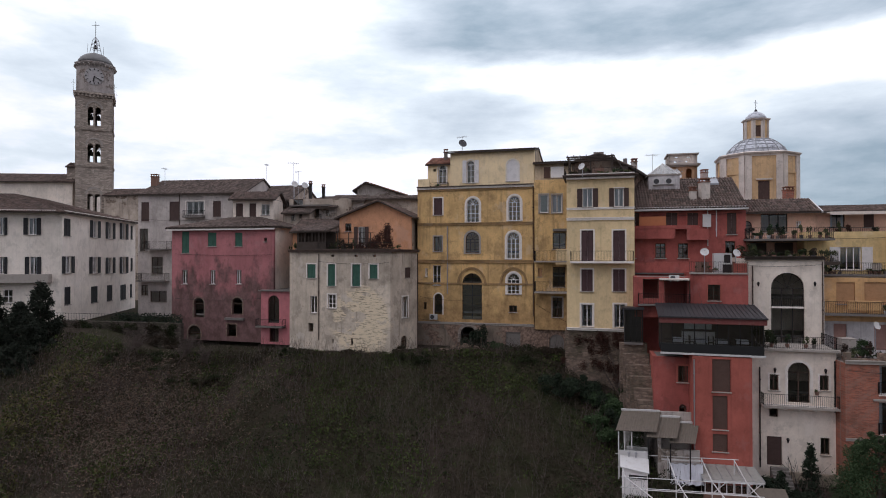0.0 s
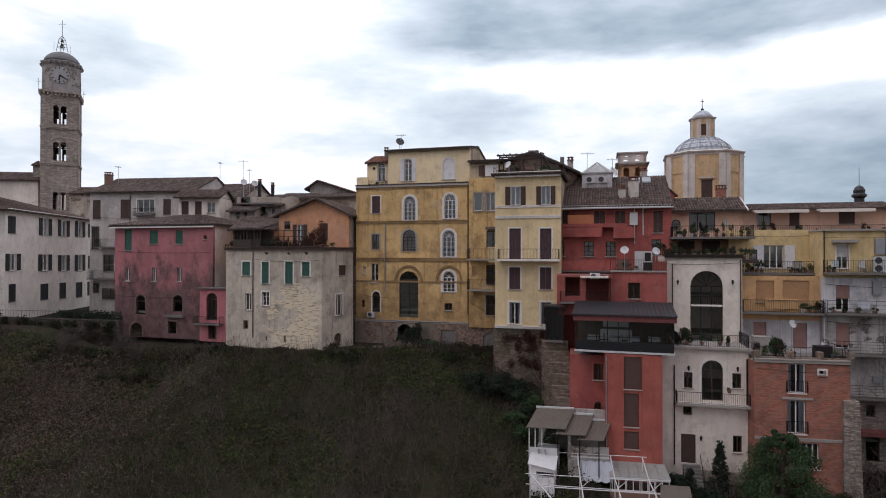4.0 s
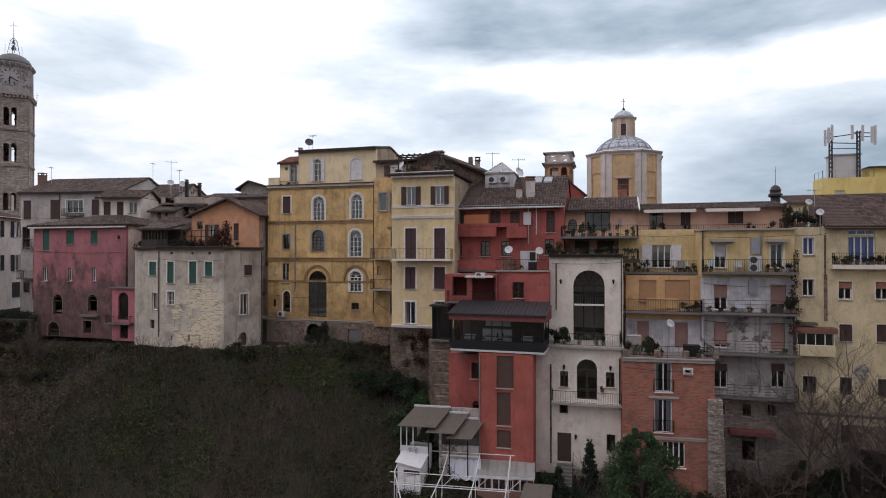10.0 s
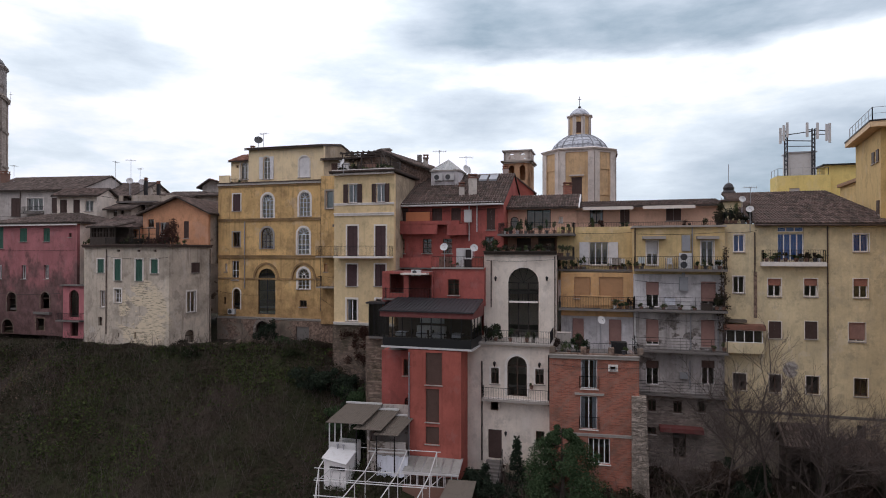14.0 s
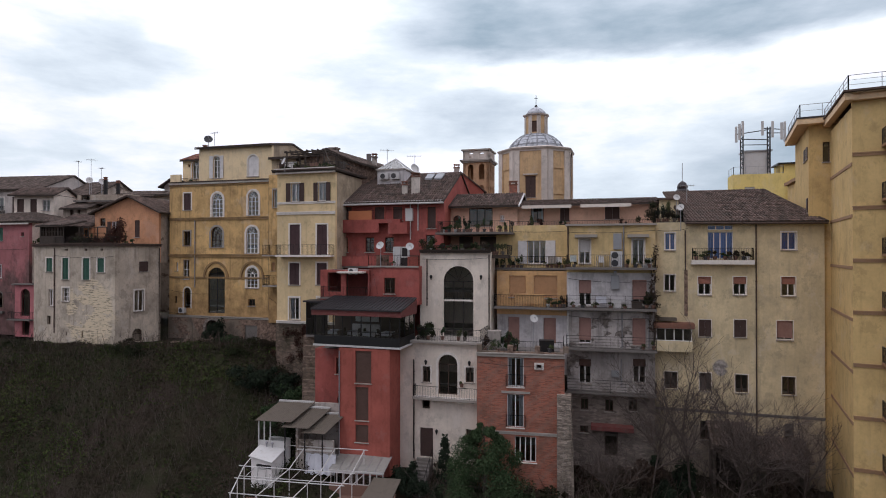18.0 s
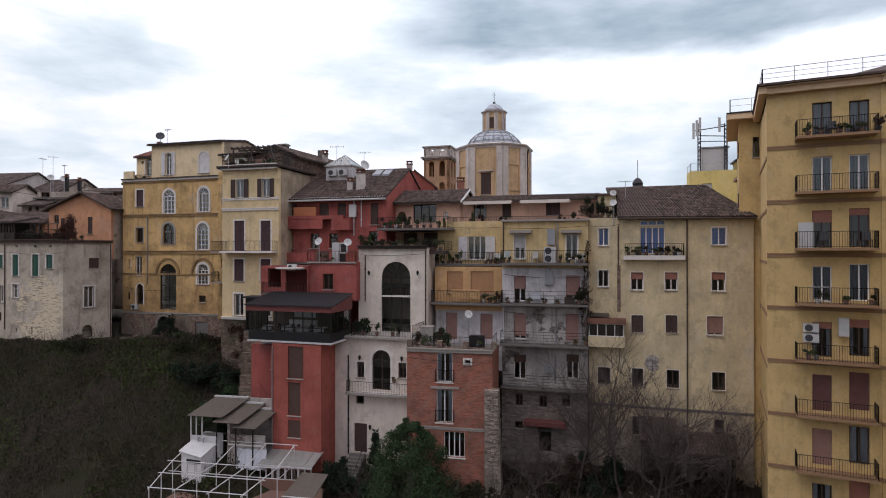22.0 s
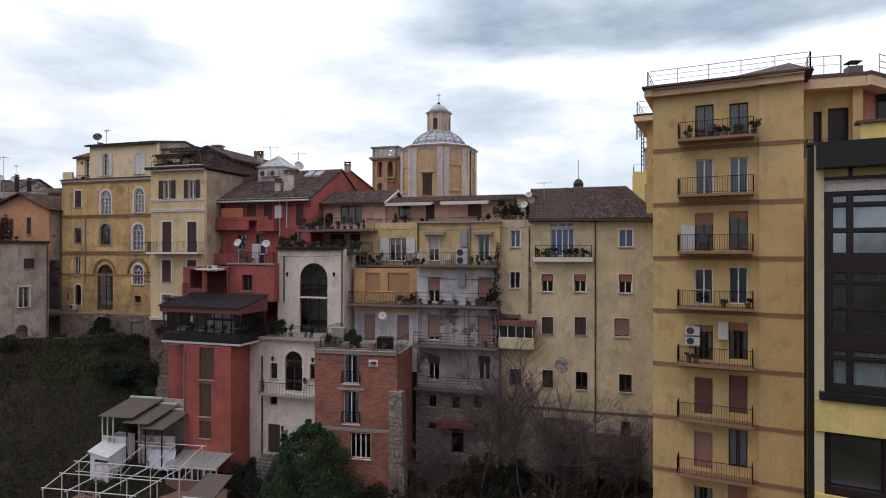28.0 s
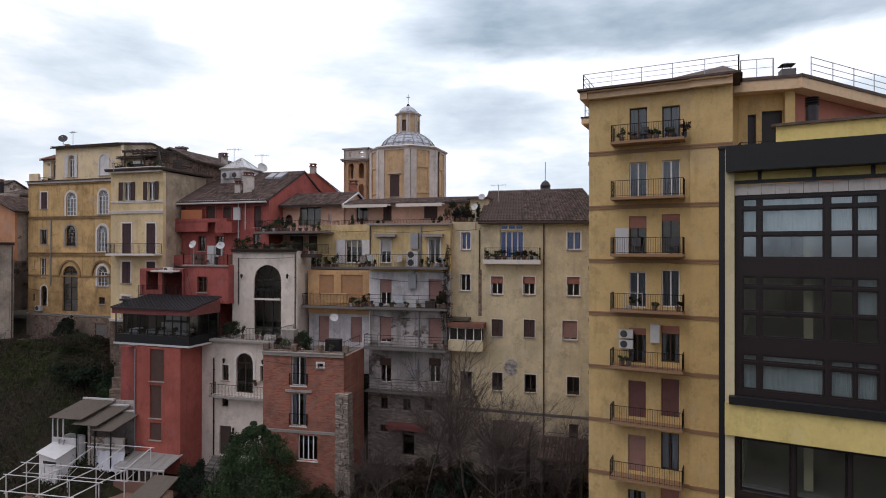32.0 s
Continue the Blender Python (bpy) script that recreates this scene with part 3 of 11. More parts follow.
class Facade:
    """One outer wall of a house, with the openings cut through it."""

    def __init__(self, root, ax, ay, bx, by, z0, z1, mat, name="wall"):
        self.setup(root, ax, ay, bx, by, z0, z1, mat, name)

    def setup(self, root, ax, ay, bx, by, z0, z1, mat, name="wall"):
        self.root, self.F, self.z0, self.z1, self.mat, self.name = root, Fr(ax, ay, bx, by), z0, z1, mat, name
        self.holes = []

    def finish(self):
        part(self.name, wall_with_holes(self.F, 0, self.F.L, self.z0, self.z1, self.holes), self.mat, self.root)


class House(Facade):
    def __init__(self, name, label, ax, ay, bx, by, deep, z0, z1, mat, side=None, category="house", flat=True, group=""):
        root = thing(name, (ax, ay, z0), label, category, group)
        self.setup(root, ax, ay, bx, by, z0, z1, mat)
        self.deep = deep
        F, L = self.F, self.F.L
        side = side or mat
        T = 0.3
        for nm, a, b in (("left_side", 0, T), ("right_side", L - T, L)):
            g = Geo()
            g.box(F, a, b, -deep, -0.352, z0, z1)
            part("side_wall", g, side, root)
        g = Geo()
        g.box(F, T, L - T, -deep, -deep + T, z0, z1)
        part("back_wall", g, side, root)
        g = Geo()
        g.box(F, T, L - T, -deep + T, -0.352, z1 - 0.25, z1 - 0.02)
        for k in range(1, int((z1 - z0) / 3.2) + 1):
            zz = z1 - 3.2 * k
            if zz > z0 + 1:
                g.box(F, T + 0.005, L - T - 0.005, -deep + T + 0.005, -0.36, zz - 0.2, zz)
        part("floor_slab", g, CONCRETE, root)


def bars(g, F, u0, u1, v, z0, z1, w, d, cols, rows):
    """A window's frame: its rim, uprights and cross bars."""
    g.box(F, u0, u0 + w, v - d, v, z0, z1)
    g.box(F, u1 - w, u1, v - d, v, z0, z1)
    g.box(F, u0 + w, u1 - w, v - d, v, z0, z0 + w)
    g.box(F, u0 + w, u1 - w, v - d, v, z1 - w, z1)
    for i in range(1, cols):
        c = u0 + (u1 - u0) * i / cols
        g.box(F, c - w * 0.6, c + w * 0.6, v - d + 0.002, v + 0.004, z0 + w, z1 - w)
    for j in range(1, rows):
        c = z0 + (z1 - z0) * j / rows
        g.box(F, u0 + w, u1 - w, v - d + 0.004, v - 0.004, c - w * 0.35, c + w * 0.35)


def leaf_panel(F, u0, u1, v, z0, z1, d=0.045):
    """A louvred shutter leaf: a rim with a sunk field."""
    g = Geo()
    w = min(0.07, (u1 - u0) * 0.2)
    bars(g, F, u0, u1, v + d, z0, z1, w, d, 1, 2)
    g.box(F, u0 + w, u1 - w, v + 0.004, v + d * 0.55, z0 + w, z1 - w)
    return g


def window(fc, u0, z0, u1, z1, frame=None, cols=2, rows=1, shut="", leaf=None, trim=None, sill=TRIM_GREY, roll=0.0, rollmat=None, arch=False, curtain=0.0, blind=None, deep=0.16, kind="window", tw=0.13, panes=True, pane=None):
    """A window or balcony door set into a facade, with its shutters, trim and sill as parts."""
    F, root = fc.F, fc.root
    rise = (u1 - u0) / 2 if arch else 0.0
    fc.holes.append((u0, z0, u1, z1, rise))
    frame = frame or WFRAME
    g = Geo()
    v = -deep
    bars(g, F, u0 + 0.003, u1 - 0.003, v, z0 + 0.003, z1 - 0.003 if not arch else z1 - rise, 0.065, 0.06, cols, rows)
    if arch:
        pts = arch_pts(u0 + 0.003, u1 - 0.003, z1 - 0.003, rise)
        inn = arch_pts(u0 + 0.075, u1 - 0.075, z1 - 0.075, rise - 0.07)
        for (a, b), (c, d) in zip(zip(pts, pts[1:]), zip(inn, inn[1:])):
            g.hexa([F.P(c[0], v, c[1]), F.P(d[0], v, d[1]), F.P(d[0], v - 0.06, d[1]), F.P(c[0], v - 0.06, c[1]),
                    F.P(a[0], v, a[1]), F.P(b[0], v, b[1]), F.P(b[0], v - 0.06, b[1]), F.P(a[0], v - 0.06, a[1])])
        if cols > 1:
            for i in (2, 4, 6, 8) if cols > 2 else (5,):
                a = inn[i]
                g.rod(F.P((u0 + u1) / 2, v - 0.03, z1 - rise), F.P(a[0], v - 0.03, a[1]), 0.025, 4)
    w = part(kind, g, frame, root)
    if panes:
        for i in range(cols):
            a, b = u0 + (u1 - u0) * i / cols, u0 + (u1 - u0) * (i + 1) / cols
            p = Geo()
            p.face([F.P(a + 0.01, v - 0.03, z0 + 0.01), F.P(b - 0.01, v - 0.03, z0 + 0.01), F.P(b - 0.01, v - 0.03, z1 - rise), F.P(a + 0.01, v - 0.03, z1 - rise)])
            part("pane", p, pane or GLASS, w)
        if arch:
            p = Geo()
            p.face([F.P(a, v - 0.03, b) for a, b in arch_pts(u0 + 0.01, u1 - 0.01, z1 - 0.01, rise)][::-1])
            part("pane", p, GLASS, w)
    # besides curtains, this draws the grey sheets that imitate reflected sky
    if curtain:
        p = Geo()
        n = 12
        for s in (0, 1):
            a, b = (u0 + 0.03, u0 + (u1 - u0) * curtain / 2) if s == 0 else (u1 - (u1 - u0) * curtain / 2, u1 - 0.03)
            for i in range(n):
                q0, q1 = a + (b - a) * i / n, a + (b - a) * (i + 1) / n
                w0, w1 = v - 0.16 - 0.035 * (i % 2), v - 0.16 - 0.035 * ((i + 1) % 2)
                p.face([F.P(q0, w0, z0 + 0.05), F.P(q1, w1, z0 + 0.05), F.P(q1, w1, z1 - 0.05 - rise * 0.6), F.P(q0, w0, z1 - 0.05 - rise * 0.6)])
        part("curtain", p, blind or CURTAIN, w)
    if roll:
        p = Geo()
        p.box(F, u0 + 0.02, u1 - 0.02, v + 0.02, v + 0.06, z1 - (z1 - z0) * roll, z1 - 0.01)
        p.box(F, u0 + 0.02, u1 - 0.02, v + 0.015, v + 0.075, z1 - (z1 - z0) * roll - 0.05, z1 - (z1 - z0) * roll)
        part("roller_shutter", p, rollmat or ROLL_PINK, w)
    m = (u0 + u1) / 2
    if shut == "open":
        h = (u1 - u0) / 2
        part("shutter", leaf_panel(F, u0 - h - 0.02, u0 - 0.02, 0.045, z0, z1), leaf, w)
        part("shutter", leaf_panel(F, u1 + 0.02, u1 + h + 0.02, 0.045, z0, z1), leaf, w)
    elif shut == "closed":
        part("shutter", leaf_panel(F, u0 + 0.01, m - 0.006, -0.08, z0 + 0.01, z1 - 0.01), leaf, w)
        part("shutter", leaf_panel(F, m + 0.006, u1 - 0.01, -0.08, z0 + 0.01, z1 - 0.01), leaf, w)
    elif shut == "half":
        part("shutter", leaf_panel(F, u0 + 0.01, m - 0.006, -0.08, z0 + 0.01, z1 - 0.01), leaf, w)
    if trim:
        g = Geo()
        if arch:
            o, i = arch_pts(u0 - tw, u1 + tw, z1 + tw, rise + tw, 14), arch_pts(u0, u1, z1, rise, 14)
            for (a, b), (c, d) in zip(zip(o, o[1:]), zip(i, i[1:])):
                g.hexa([F.P(c[0], 0.04, c[1]), F.P(d[0], 0.04, d[1]), F.P(d[0], 0.001, d[1]), F.P(c[0], 0.001, c[1]),
                        F.P(a[0], 0.04, a[1]), F.P(b[0], 0.04, b[1]), F.P(b[0], 0.001, b[1]), F.P(a[0], 0.001, a[1])])
        else:
            g.box(F, u0 - tw, u1 + tw, 0.001, 0.04, z1, z1 + tw)
        zt = z1 - rise
        g.box(F, u0 - tw, u0, 0.001, 0.04, z0, zt)
        g.box(F, u1, u1 + tw, 0.001, 0.04, z0, zt)
        part("surround", g, trim, w)
    if sill:
        g = Geo()
        e = tw if trim else 0.07
        g.box(F, u0 - e, u1 + e, 0.001, 0.10, z0 - 0.07, z0)
        part("sill", g, sill, w)
    return w


def band(fc, z0, z1, mat, out=0.06, u0=None, u1=None, name="string_course"):
    g = Geo()
    a, b = (0.0 if u0 is None else u0), (fc.F.L if u1 is None else u1)
    g.box(fc.F, a, b, 0.001, out, z0, z1)
    if z1 - z0 > 0.2:
        g.box(fc.F, a - 0.01, b + 0.01, 0.001, out * 1.5, z1 - 0.08, z1 + 0.001)
    part(name, g, mat, fc.root)


def slab(fc, name, mat, u0, u1, v0, v1, z0, z1, label=""):
    g = Geo()
    g.box(fc.F, u0, u1, v0, v1, z0, z1)
    return part(name, g, mat, fc.root, label)


def railing(F, u0, u1, v0, v1, z, h, pitch=0.13, r=0.011, sides=(True, True), mids=0):
    """Iron balusters between two flats, along the front at v1 and back to v0 at the ends."""
    g = Geo()
    runs = [((u0, v1), (u1, v1))]
    if sides[0]:
        runs.append(((u0, v0), (u0, v1)))
    if sides[1]:
        runs.append(((u1, v0), (u1, v1)))
    for a, b in runs:
        n = max(2, int(math.hypot(b[0] - a[0], b[1] - a[1]) / pitch))
        for zz, w in ((z + h, 0.022), (z + 0.08, 0.014)):
            g.rod(F.P(a[0], a[1], zz), F.P(b[0], b[1], zz), w, 4)
        for i in range(mids):
            zz = z + 0.08 + (h - 0.08) * (i + 1) / (mids + 1)
            g.rod(F.P(a[0], a[1], zz), F.P(b[0], b[1], zz), 0.014, 4)
        for i in range(n + 1):
            s = i / n
            u, v = a[0] + (b[0] - a[0]) * s, a[1] + (b[1] - a[1]) * s
            g.rod(F.P(u, v, z), F.P(u, v, z + h), r if 0 < i < n else r * 2, 4)
    return g


def balcony(fc, u0, u1, z, out=1.0, h=1.0, thick=0.14, mat=None, rail=None, edge=None, brackets=0, pitch=0.13, mids=0):
    """A balcony: its slab, edge and iron railing; z is the floor."""
    F, root = fc.F, fc.root
    g = Geo()
    g.box(F, u0, u1, 0.001, out, z - thick, z)
    b = part("balcony", g, mat or CONCRETE, root)
    if edge:
        g = Geo()
        g.box(F, u0 - 0.02, u1 + 0.02, out, out + 0.04, z - thick - 0.02, z + 0.03)
        part("edge", g, edge, b)
    part("railing", railing(F, u0 + 0.04, u1 - 0.04, 0.02, out - 0.05, z, h, pitch, mids=mids), rail or IRON, b)
    for i in range(brackets):
        u = u0 + (u1 - u0) * (i + 0.5) / brackets
        g = Geo()
        g.box(F, u - 0.07, u + 0.07, 0.001, out * 0.75, z - thick - 0.16, z - thick)
        part("bracket", g, mat or CONCRETE, b)
    return b


def tile_run(el, er, rr, rl, step=0.24, row=0.42, seed=1, radius=0.095):
    """Barrel tiles on a slope with corners eave left, eave right, ridge right, ridge left. Gives verts and faces, tile by tile."""
    rnd = random.Random(seed)
    el, er, rr, rl = (Vector(p) for p in (el, er, rr, rl))
    up = ((rl + rr) - (el + er)).normalized()
    L = max((er - el).length, (rr - rl).length)
    S = max((rl - el).length, (rr - er).length)
    n, m = max(2, int(L / step)), max(2, int(S / row))
    tiles = []
    for i in range(n):
        for j in range(m):
            def at(s, t):
                return (el.lerp(er, s)).lerp(rl.lerp(rr, s), t)
            s0 = (i + 0.5) / n
            a, b = at(s0, j / m), at(s0, min(1.0, (j + 1.12) / m))
            if (b - a).length < 0.1:
                continue
            ax = (b - a).normalized()
            side = (er - el).normalized()
            nor = side.cross(ax).normalized()
            if nor.z < 0:
                nor = -nor
            side = ax.cross(nor)
            w = (at((i + 1) / n, j / m) - at(i / n, j / m)).length * 0.5
            a = a + nor * (0.03 + rnd.uniform(0, 0.012)) + side * rnd.uniform(-0.012, 0.012)
            b = b + nor * (0.0 + rnd.uniform(0, 0.008)) + side * rnd.uniform(-0.012, 0.012)
            vs = []
            for c, rad in ((a, w * 0.95), (b, w * 0.78)):
                for k in range(5):
                    th = math.pi * k / 4
                    vs.append(tuple(c + side * (rad * math.cos(th)) + nor * (min(rad, radius) * math.sin(th))))
            tiles.append((vs, [(k, k + 5, k + 6, k + 1) for k in range(4)] + [(4, 3, 2, 1, 0)]))
    return tiles


def tiled_roof(root, el, er, rr, rl, mat, name="roof", step=0.24, row=0.42, seed=1, loose=0, under=None, gutter=False):
    """A slope of clay tiles on a board deck; loose: how many tiles are pieces of their own."""
    g = Geo()
    lo = [Vector(p) - Vector((0, 0, 0.12)) for p in (el, er, rr, rl)]
    hi = [Vector(p) - Vector((0, 0, 0.005)) for p in (el, er, rr, rl)]
    g.hexa([tuple(p) for p in lo] + [tuple(p) for p in hi])
    deck = part(name, g, under or WOODDARK, root)
    tiles = tile_run(el, er, rr, rl, step, row, seed)
    g = Geo()
    for vs, fs in tiles[loose:]:
        k = len(g.v)
        g.v.extend(vs)
        g.f.extend(tuple(k + i for i in q) for q in fs)
    if g.v:
        tagged(part("tiles", g, mat, deck), kind="stuff")
    for vs, fs in tiles[:loose]:
        g = Geo()
        g.v, g.f = list(vs), list(fs)
        part("tile", g, mat, deck)
    if gutter:
        g = Geo()
        a, b = Vector(el), Vector(er)
        g.rod(a - Vector((0, 0, 0.10)), b - Vector((0, 0, 0.10)), 0.085, 6)
        part("gutter", g, PIPE_BROWN if gutter is True else gutter, deck)
    return deck


def shed(h, z_eave, z_ridge, mat, over=0.35, ends=0.2, deep=None, gable_back=True, **kw):
    """A pitched roof over a house: front slope up to a ridge, and a slope down behind."""
    F, L = h.F, h.F.L
    D = deep or h.deep
    r = D * 0.5
    s = (z_ridge - z_eave) / r
    fr = tiled_roof(h.root, F.P(-ends, over, z_eave - over * s), F.P(L + ends, over, z_eave - over * s), F.P(L + ends, -r, z_ridge), F.P(-ends, -r, z_ridge), mat, **kw)
    kw.pop("loose", None)
    kw.pop("gutter", None)
    tiled_roof(h.root, F.P(L + ends, -D - over, z_eave - over * s), F.P(-ends, -D - over, z_eave - over * s), F.P(-ends, -r, z_ridge), F.P(L + ends, -r, z_ridge), mat, **kw)
    for u in (0.02, L - 0.02):
        g = Geo()
        a, b, c = F.P(u, -0.02, z_eave - 0.1), F.P(u, -D + 0.02, z_eave - 0.1), F.P(u, -r, z_ridge - 0.15)
        g.face([a, b, c])
        part("gable", g, h.mat, h.root)
    return fr


def hip_roof(h, ze, zr, mat, over=0.5, seed=1, fascia=None, run=None, **kw):
    """Four tiled slopes meeting in a short ridge along the front."""
    F, L, D = h.F, h.F.L, h.deep
    r = run or D * 0.5
    a, b = -over, L + over
    rl, rr = F.P(min(r, L * 0.45), -D / 2, zr), F.P(L - min(r, L * 0.45), -D / 2, zr)
    fl, fr, bl, br = F.P(a, over, ze), F.P(b, over, ze), F.P(a, -D - over, ze), F.P(b, -D - over, ze)
    tiled_roof(h.root, fl, fr, rr, rl, mat, seed=seed, **kw)
    tiled_roof(h.root, fr, br, rr, rr, mat, seed=seed + 1, **kw)
    tiled_roof(h.root, br, bl, rl, rr, mat, seed=seed + 2, **kw)
    tiled_roof(h.root, bl, fl, rl, rl, mat, seed=seed + 3, **kw)
    if fascia:
        slab(h, "fascia", fascia, a + 0.1, b - 0.1, over - 0.12, over - 0.04, ze - 0.3, ze - 0.06)
        slab(h, "soffit", fascia, a + 0.1, b - 0.1, 0.002, over - 0.13, ze - 0.14, ze - 0.1)


def pot_row(F, u0, u1, v, z, n, seed, high=(0.25, 0.7), mats=None, pot=True):
    """Potted plants stood in an uneven row along a rail or parapet."""
    r = random.Random(seed)
    for i in range(n):
        u = u0 + (u1 - u0) * (i + r.uniform(0.15, 0.85)) / n
        p = F.P(u, v + r.uniform(-0.16, 0.06), z)
        h = r.uniform(*high)
        potted(p[0], p[1], p[2], h, seed * 50 + i, r.choice(mats or (POTLEAF, LEAF, SCRUB, DRYSCRUB, POTLEAF)), r.choice(("leafy plant in a terracotta pot", "straggling plant in a clay pot")), pot, w=r.uniform(0.14, 0.34))


def lounge_chair(F, u, v, z, mat, label="plastic garden chair on a balcony"):
    t = thing("garden_chair", F.P(u, v, z), label, "chair", "chairs on the balconies")
    g = Geo()
    g.box(F, u - 0.22, u + 0.22, v - 0.22, v + 0.22, z + 0.40, z + 0.44)
    part("seat", g, mat, t)
    g = Geo()
    g.hexa([F.P(u - 0.22, v - 0.18, z + 0.44), F.P(u + 0.22, v - 0.18, z + 0.44), F.P(u + 0.22, v - 0.22, z + 0.44), F.P(u - 0.22, v - 0.22, z + 0.44),
            F.P(u - 0.20, v - 0.26, z + 0.9), F.P(u + 0.20, v - 0.26, z + 0.9), F.P(u + 0.20, v - 0.30, z + 0.9), F.P(u - 0.20, v - 0.30, z + 0.9)])
    part("backrest", g, mat, t)
    for a in (-0.19, 0.19):
        for b in (-0.19, 0.19):
            g = Geo()
            g.rod(F.P(u + a, v + b, z), F.P(u + a, v + b, z + 0.4), 0.02, 5)
            part("leg", g, mat, t)


def wall_lamp(F, u, z):
    t = thing("wall_lantern", F.P(u, 0, z), "small dark iron wall lantern on a bracket", "wall lamp", "lanterns on the white houses")
    g = Geo()
    g.rod(F.P(u, 0.0, z + 0.1), F.P(u, 0.25, z + 0.2), 0.02, 5)
    part("bracket", g, IRON, t)
    g = Geo()
    g.lathe(F.P(u, 0.25, z - 0.18), [(0.05, 0), (0.11, 0.25), (0.13, 0.27), (0.03, 0.4)], 6)
    part("lantern", g, IRON, t)


def pipe(fc, u, z0, z1, mat=None, v=0.08, r=0.05):
    g = Geo()
    g.rod(fc.F.P(u, v, z0), fc.F.P(u, v, z1), r, 8)
    k = 0
    z = z0 + 0.6
    while z < z1:
        g.box(fc.F, u - r * 1.4, u + r * 1.4, 0.001, v + r * 1.1, z, z + 0.05)
        z += 2.1
    part("downpipe", g, mat or PIPE_BROWN, fc.root)


def chimney(name_at, w, h, mat=None, pots=True, label="weathered plastered chimney on the tiled roof"):
    x, y, z = name_at
    r = thing("chimney", name_at, label, "chimney")
    F = Fr(x - w / 2, y, x + w / 2, y)
    g = Geo()
    g.box(F, 0, w, -w, 0, z - 1.6, z + h)
    part("shaft", g, mat or TANWALL, r)
    g = Geo()
    g.box(F, -0.06, w + 0.06, -w - 0.06, 0.06, z + h, z + h + 0.08)
    for a in (0.02, w - 0.12):
        for b in (-w + 0.02, -0.12):
            g.box(F, a, a + 0.1, b, b + 0.1, z + h + 0.08, z + h + 0.3)
    g.box(F, -0.04, w + 0.04, -w - 0.04, 0.04, z + h + 0.3, z + h + 0.38)
    part("cap", g, TILE_RED, r)
    return r


def dish(x, y, z, r=0.45, turn=20, label="white satellite dish on a steel pole", pole=0.7, mat=None, drop=2.5):
    t = thing("satellite_dish", (x, y, z), label, "satellite dish")
    g = Geo()
    g.rod((x, y, z - drop), (x, y, z + pole), 0.03, 6)
    part("pole", g, STEEL, t)
    g = Geo()
    n, m = 14, 4
    ax = Vector((math.sin(radians(turn)), -math.cos(radians(turn)), 0.45)).normalized()
    s = ax.orthogonal().normalized()
    q = ax.cross(s)
    c = Vector((x, y, z + pole)) + ax * 0.1
    rings = []
    for j in range(m + 1):
        rr = r * j / m
        rings.append([tuple(c + s * (rr * math.cos(2 * math.pi * i / n)) + q * (rr * math.sin(2 * math.pi * i / n)) + ax * (0.18 * r * (j / m) ** 2)) for i in range(n)])
    for j in range(m):
        for i in range(n):
            k = (i + 1) % n
            g.face([rings[j][i], rings[j][k], rings[j + 1][k], rings[j + 1][i]])
    part("reflector", g, mat or PLASTIC, t, smooth=True)
    g = Geo()
    tip = c + ax * (r * 1.0)
    g.rod(tuple(c - q * r * 0.9 if q.z > 0 else c + q * r * 0.9), tuple(tip), 0.015, 4)
    g.rod(tuple(tip), tuple(tip - ax * 0.1), 0.05, 6)
    part("arm", g, STEEL, t)
    return t


def aerial(x, y, z, h=2.0, label="thin television aerial on a mast", n=6, turn=0.3):
    t = thing("aerial", (x, y, z), label, "aerial")
    g = Geo()
    g.rod((x, y, z - 2.5), (x, y, z + h), 0.025, 5)
    part("mast", g, STEEL, t)
    g = Geo()
    d = Vector((math.cos(turn), math.sin(turn), 0.06))
    a = Vector((x, y, z + h * 0.93))
    g.rod(tuple(a - d * 0.7), tuple(a + d * 0.7), 0.014, 4)
    s = Vector((-d.y, d.x, 0))
    for i in range(n):
        c = a + d * (-0.65 + 1.3 * i / (n - 1))
        g.rod(tuple(c - s * 0.3), tuple(c + s * 0.3), 0.01, 4)
        g.rod(tuple(c - Vector((0, 0, 0.12))), tuple(c + Vector((0, 0, 0.12))), 0.01, 4)
    part("elements", g, STEEL, t)
    return t


def aircon(F, u, v, z, w=0.85, h=0.6, fans=1, label="white split air-conditioner unit on wall brackets"):
    o = F.P(u, v, z)
    t = thing("air_conditioner", o, label, "air conditioner")
    g = Geo()
    g.box(F, u, u + w, v, v + 0.3, z, z + h)
    part("casing", g, PLASTIC, t)
    hh = h / fans
    for k in range(fans):
        g = Geo()
        c = Vector(F.P(u + w * 0.36, v + 0.302, z + hh * (k + 0.5)))
        rr = min(w * 0.3, hh * 0.42)
        dd = Vector((F.d[0], F.d[1], 0))
        nn = Vector((F.n[0], F.n[1], 0))
        g.face([tuple(c + dd * (rr * math.cos(2 * math.pi * i / 14)) + Vector((0, 0, rr * math.sin(2 * math.pi * i / 14))) + nn * 0.006) for i in range(14)])
        part("fan_grille", g, DARKPLASTIC, t)
    g = Geo()
    for s in (0.12, w - 0.16):
        g.box(F, u + s, u + s + 0.04, v - 0.06, v + 0.3, z - 0.05, z)
    part("bracket", g, STEEL, t)
    return t


def leaf_cloud(n, centre, size, rnd, leaf=0.12, hollow=0.5, squash=1.0):
    """Small leaf blades strewn through an ellipsoid, denser towards its skin."""
    d = rnd.normal(size=(n, 3))
    d /= np.linalg.norm(d, axis=1)[:, None]
    r = hollow + (1 - hollow) * rnd.random(n) ** 0.6
    p = np.array(centre) + d * r[:, None] * np.array(size)
    return p, d


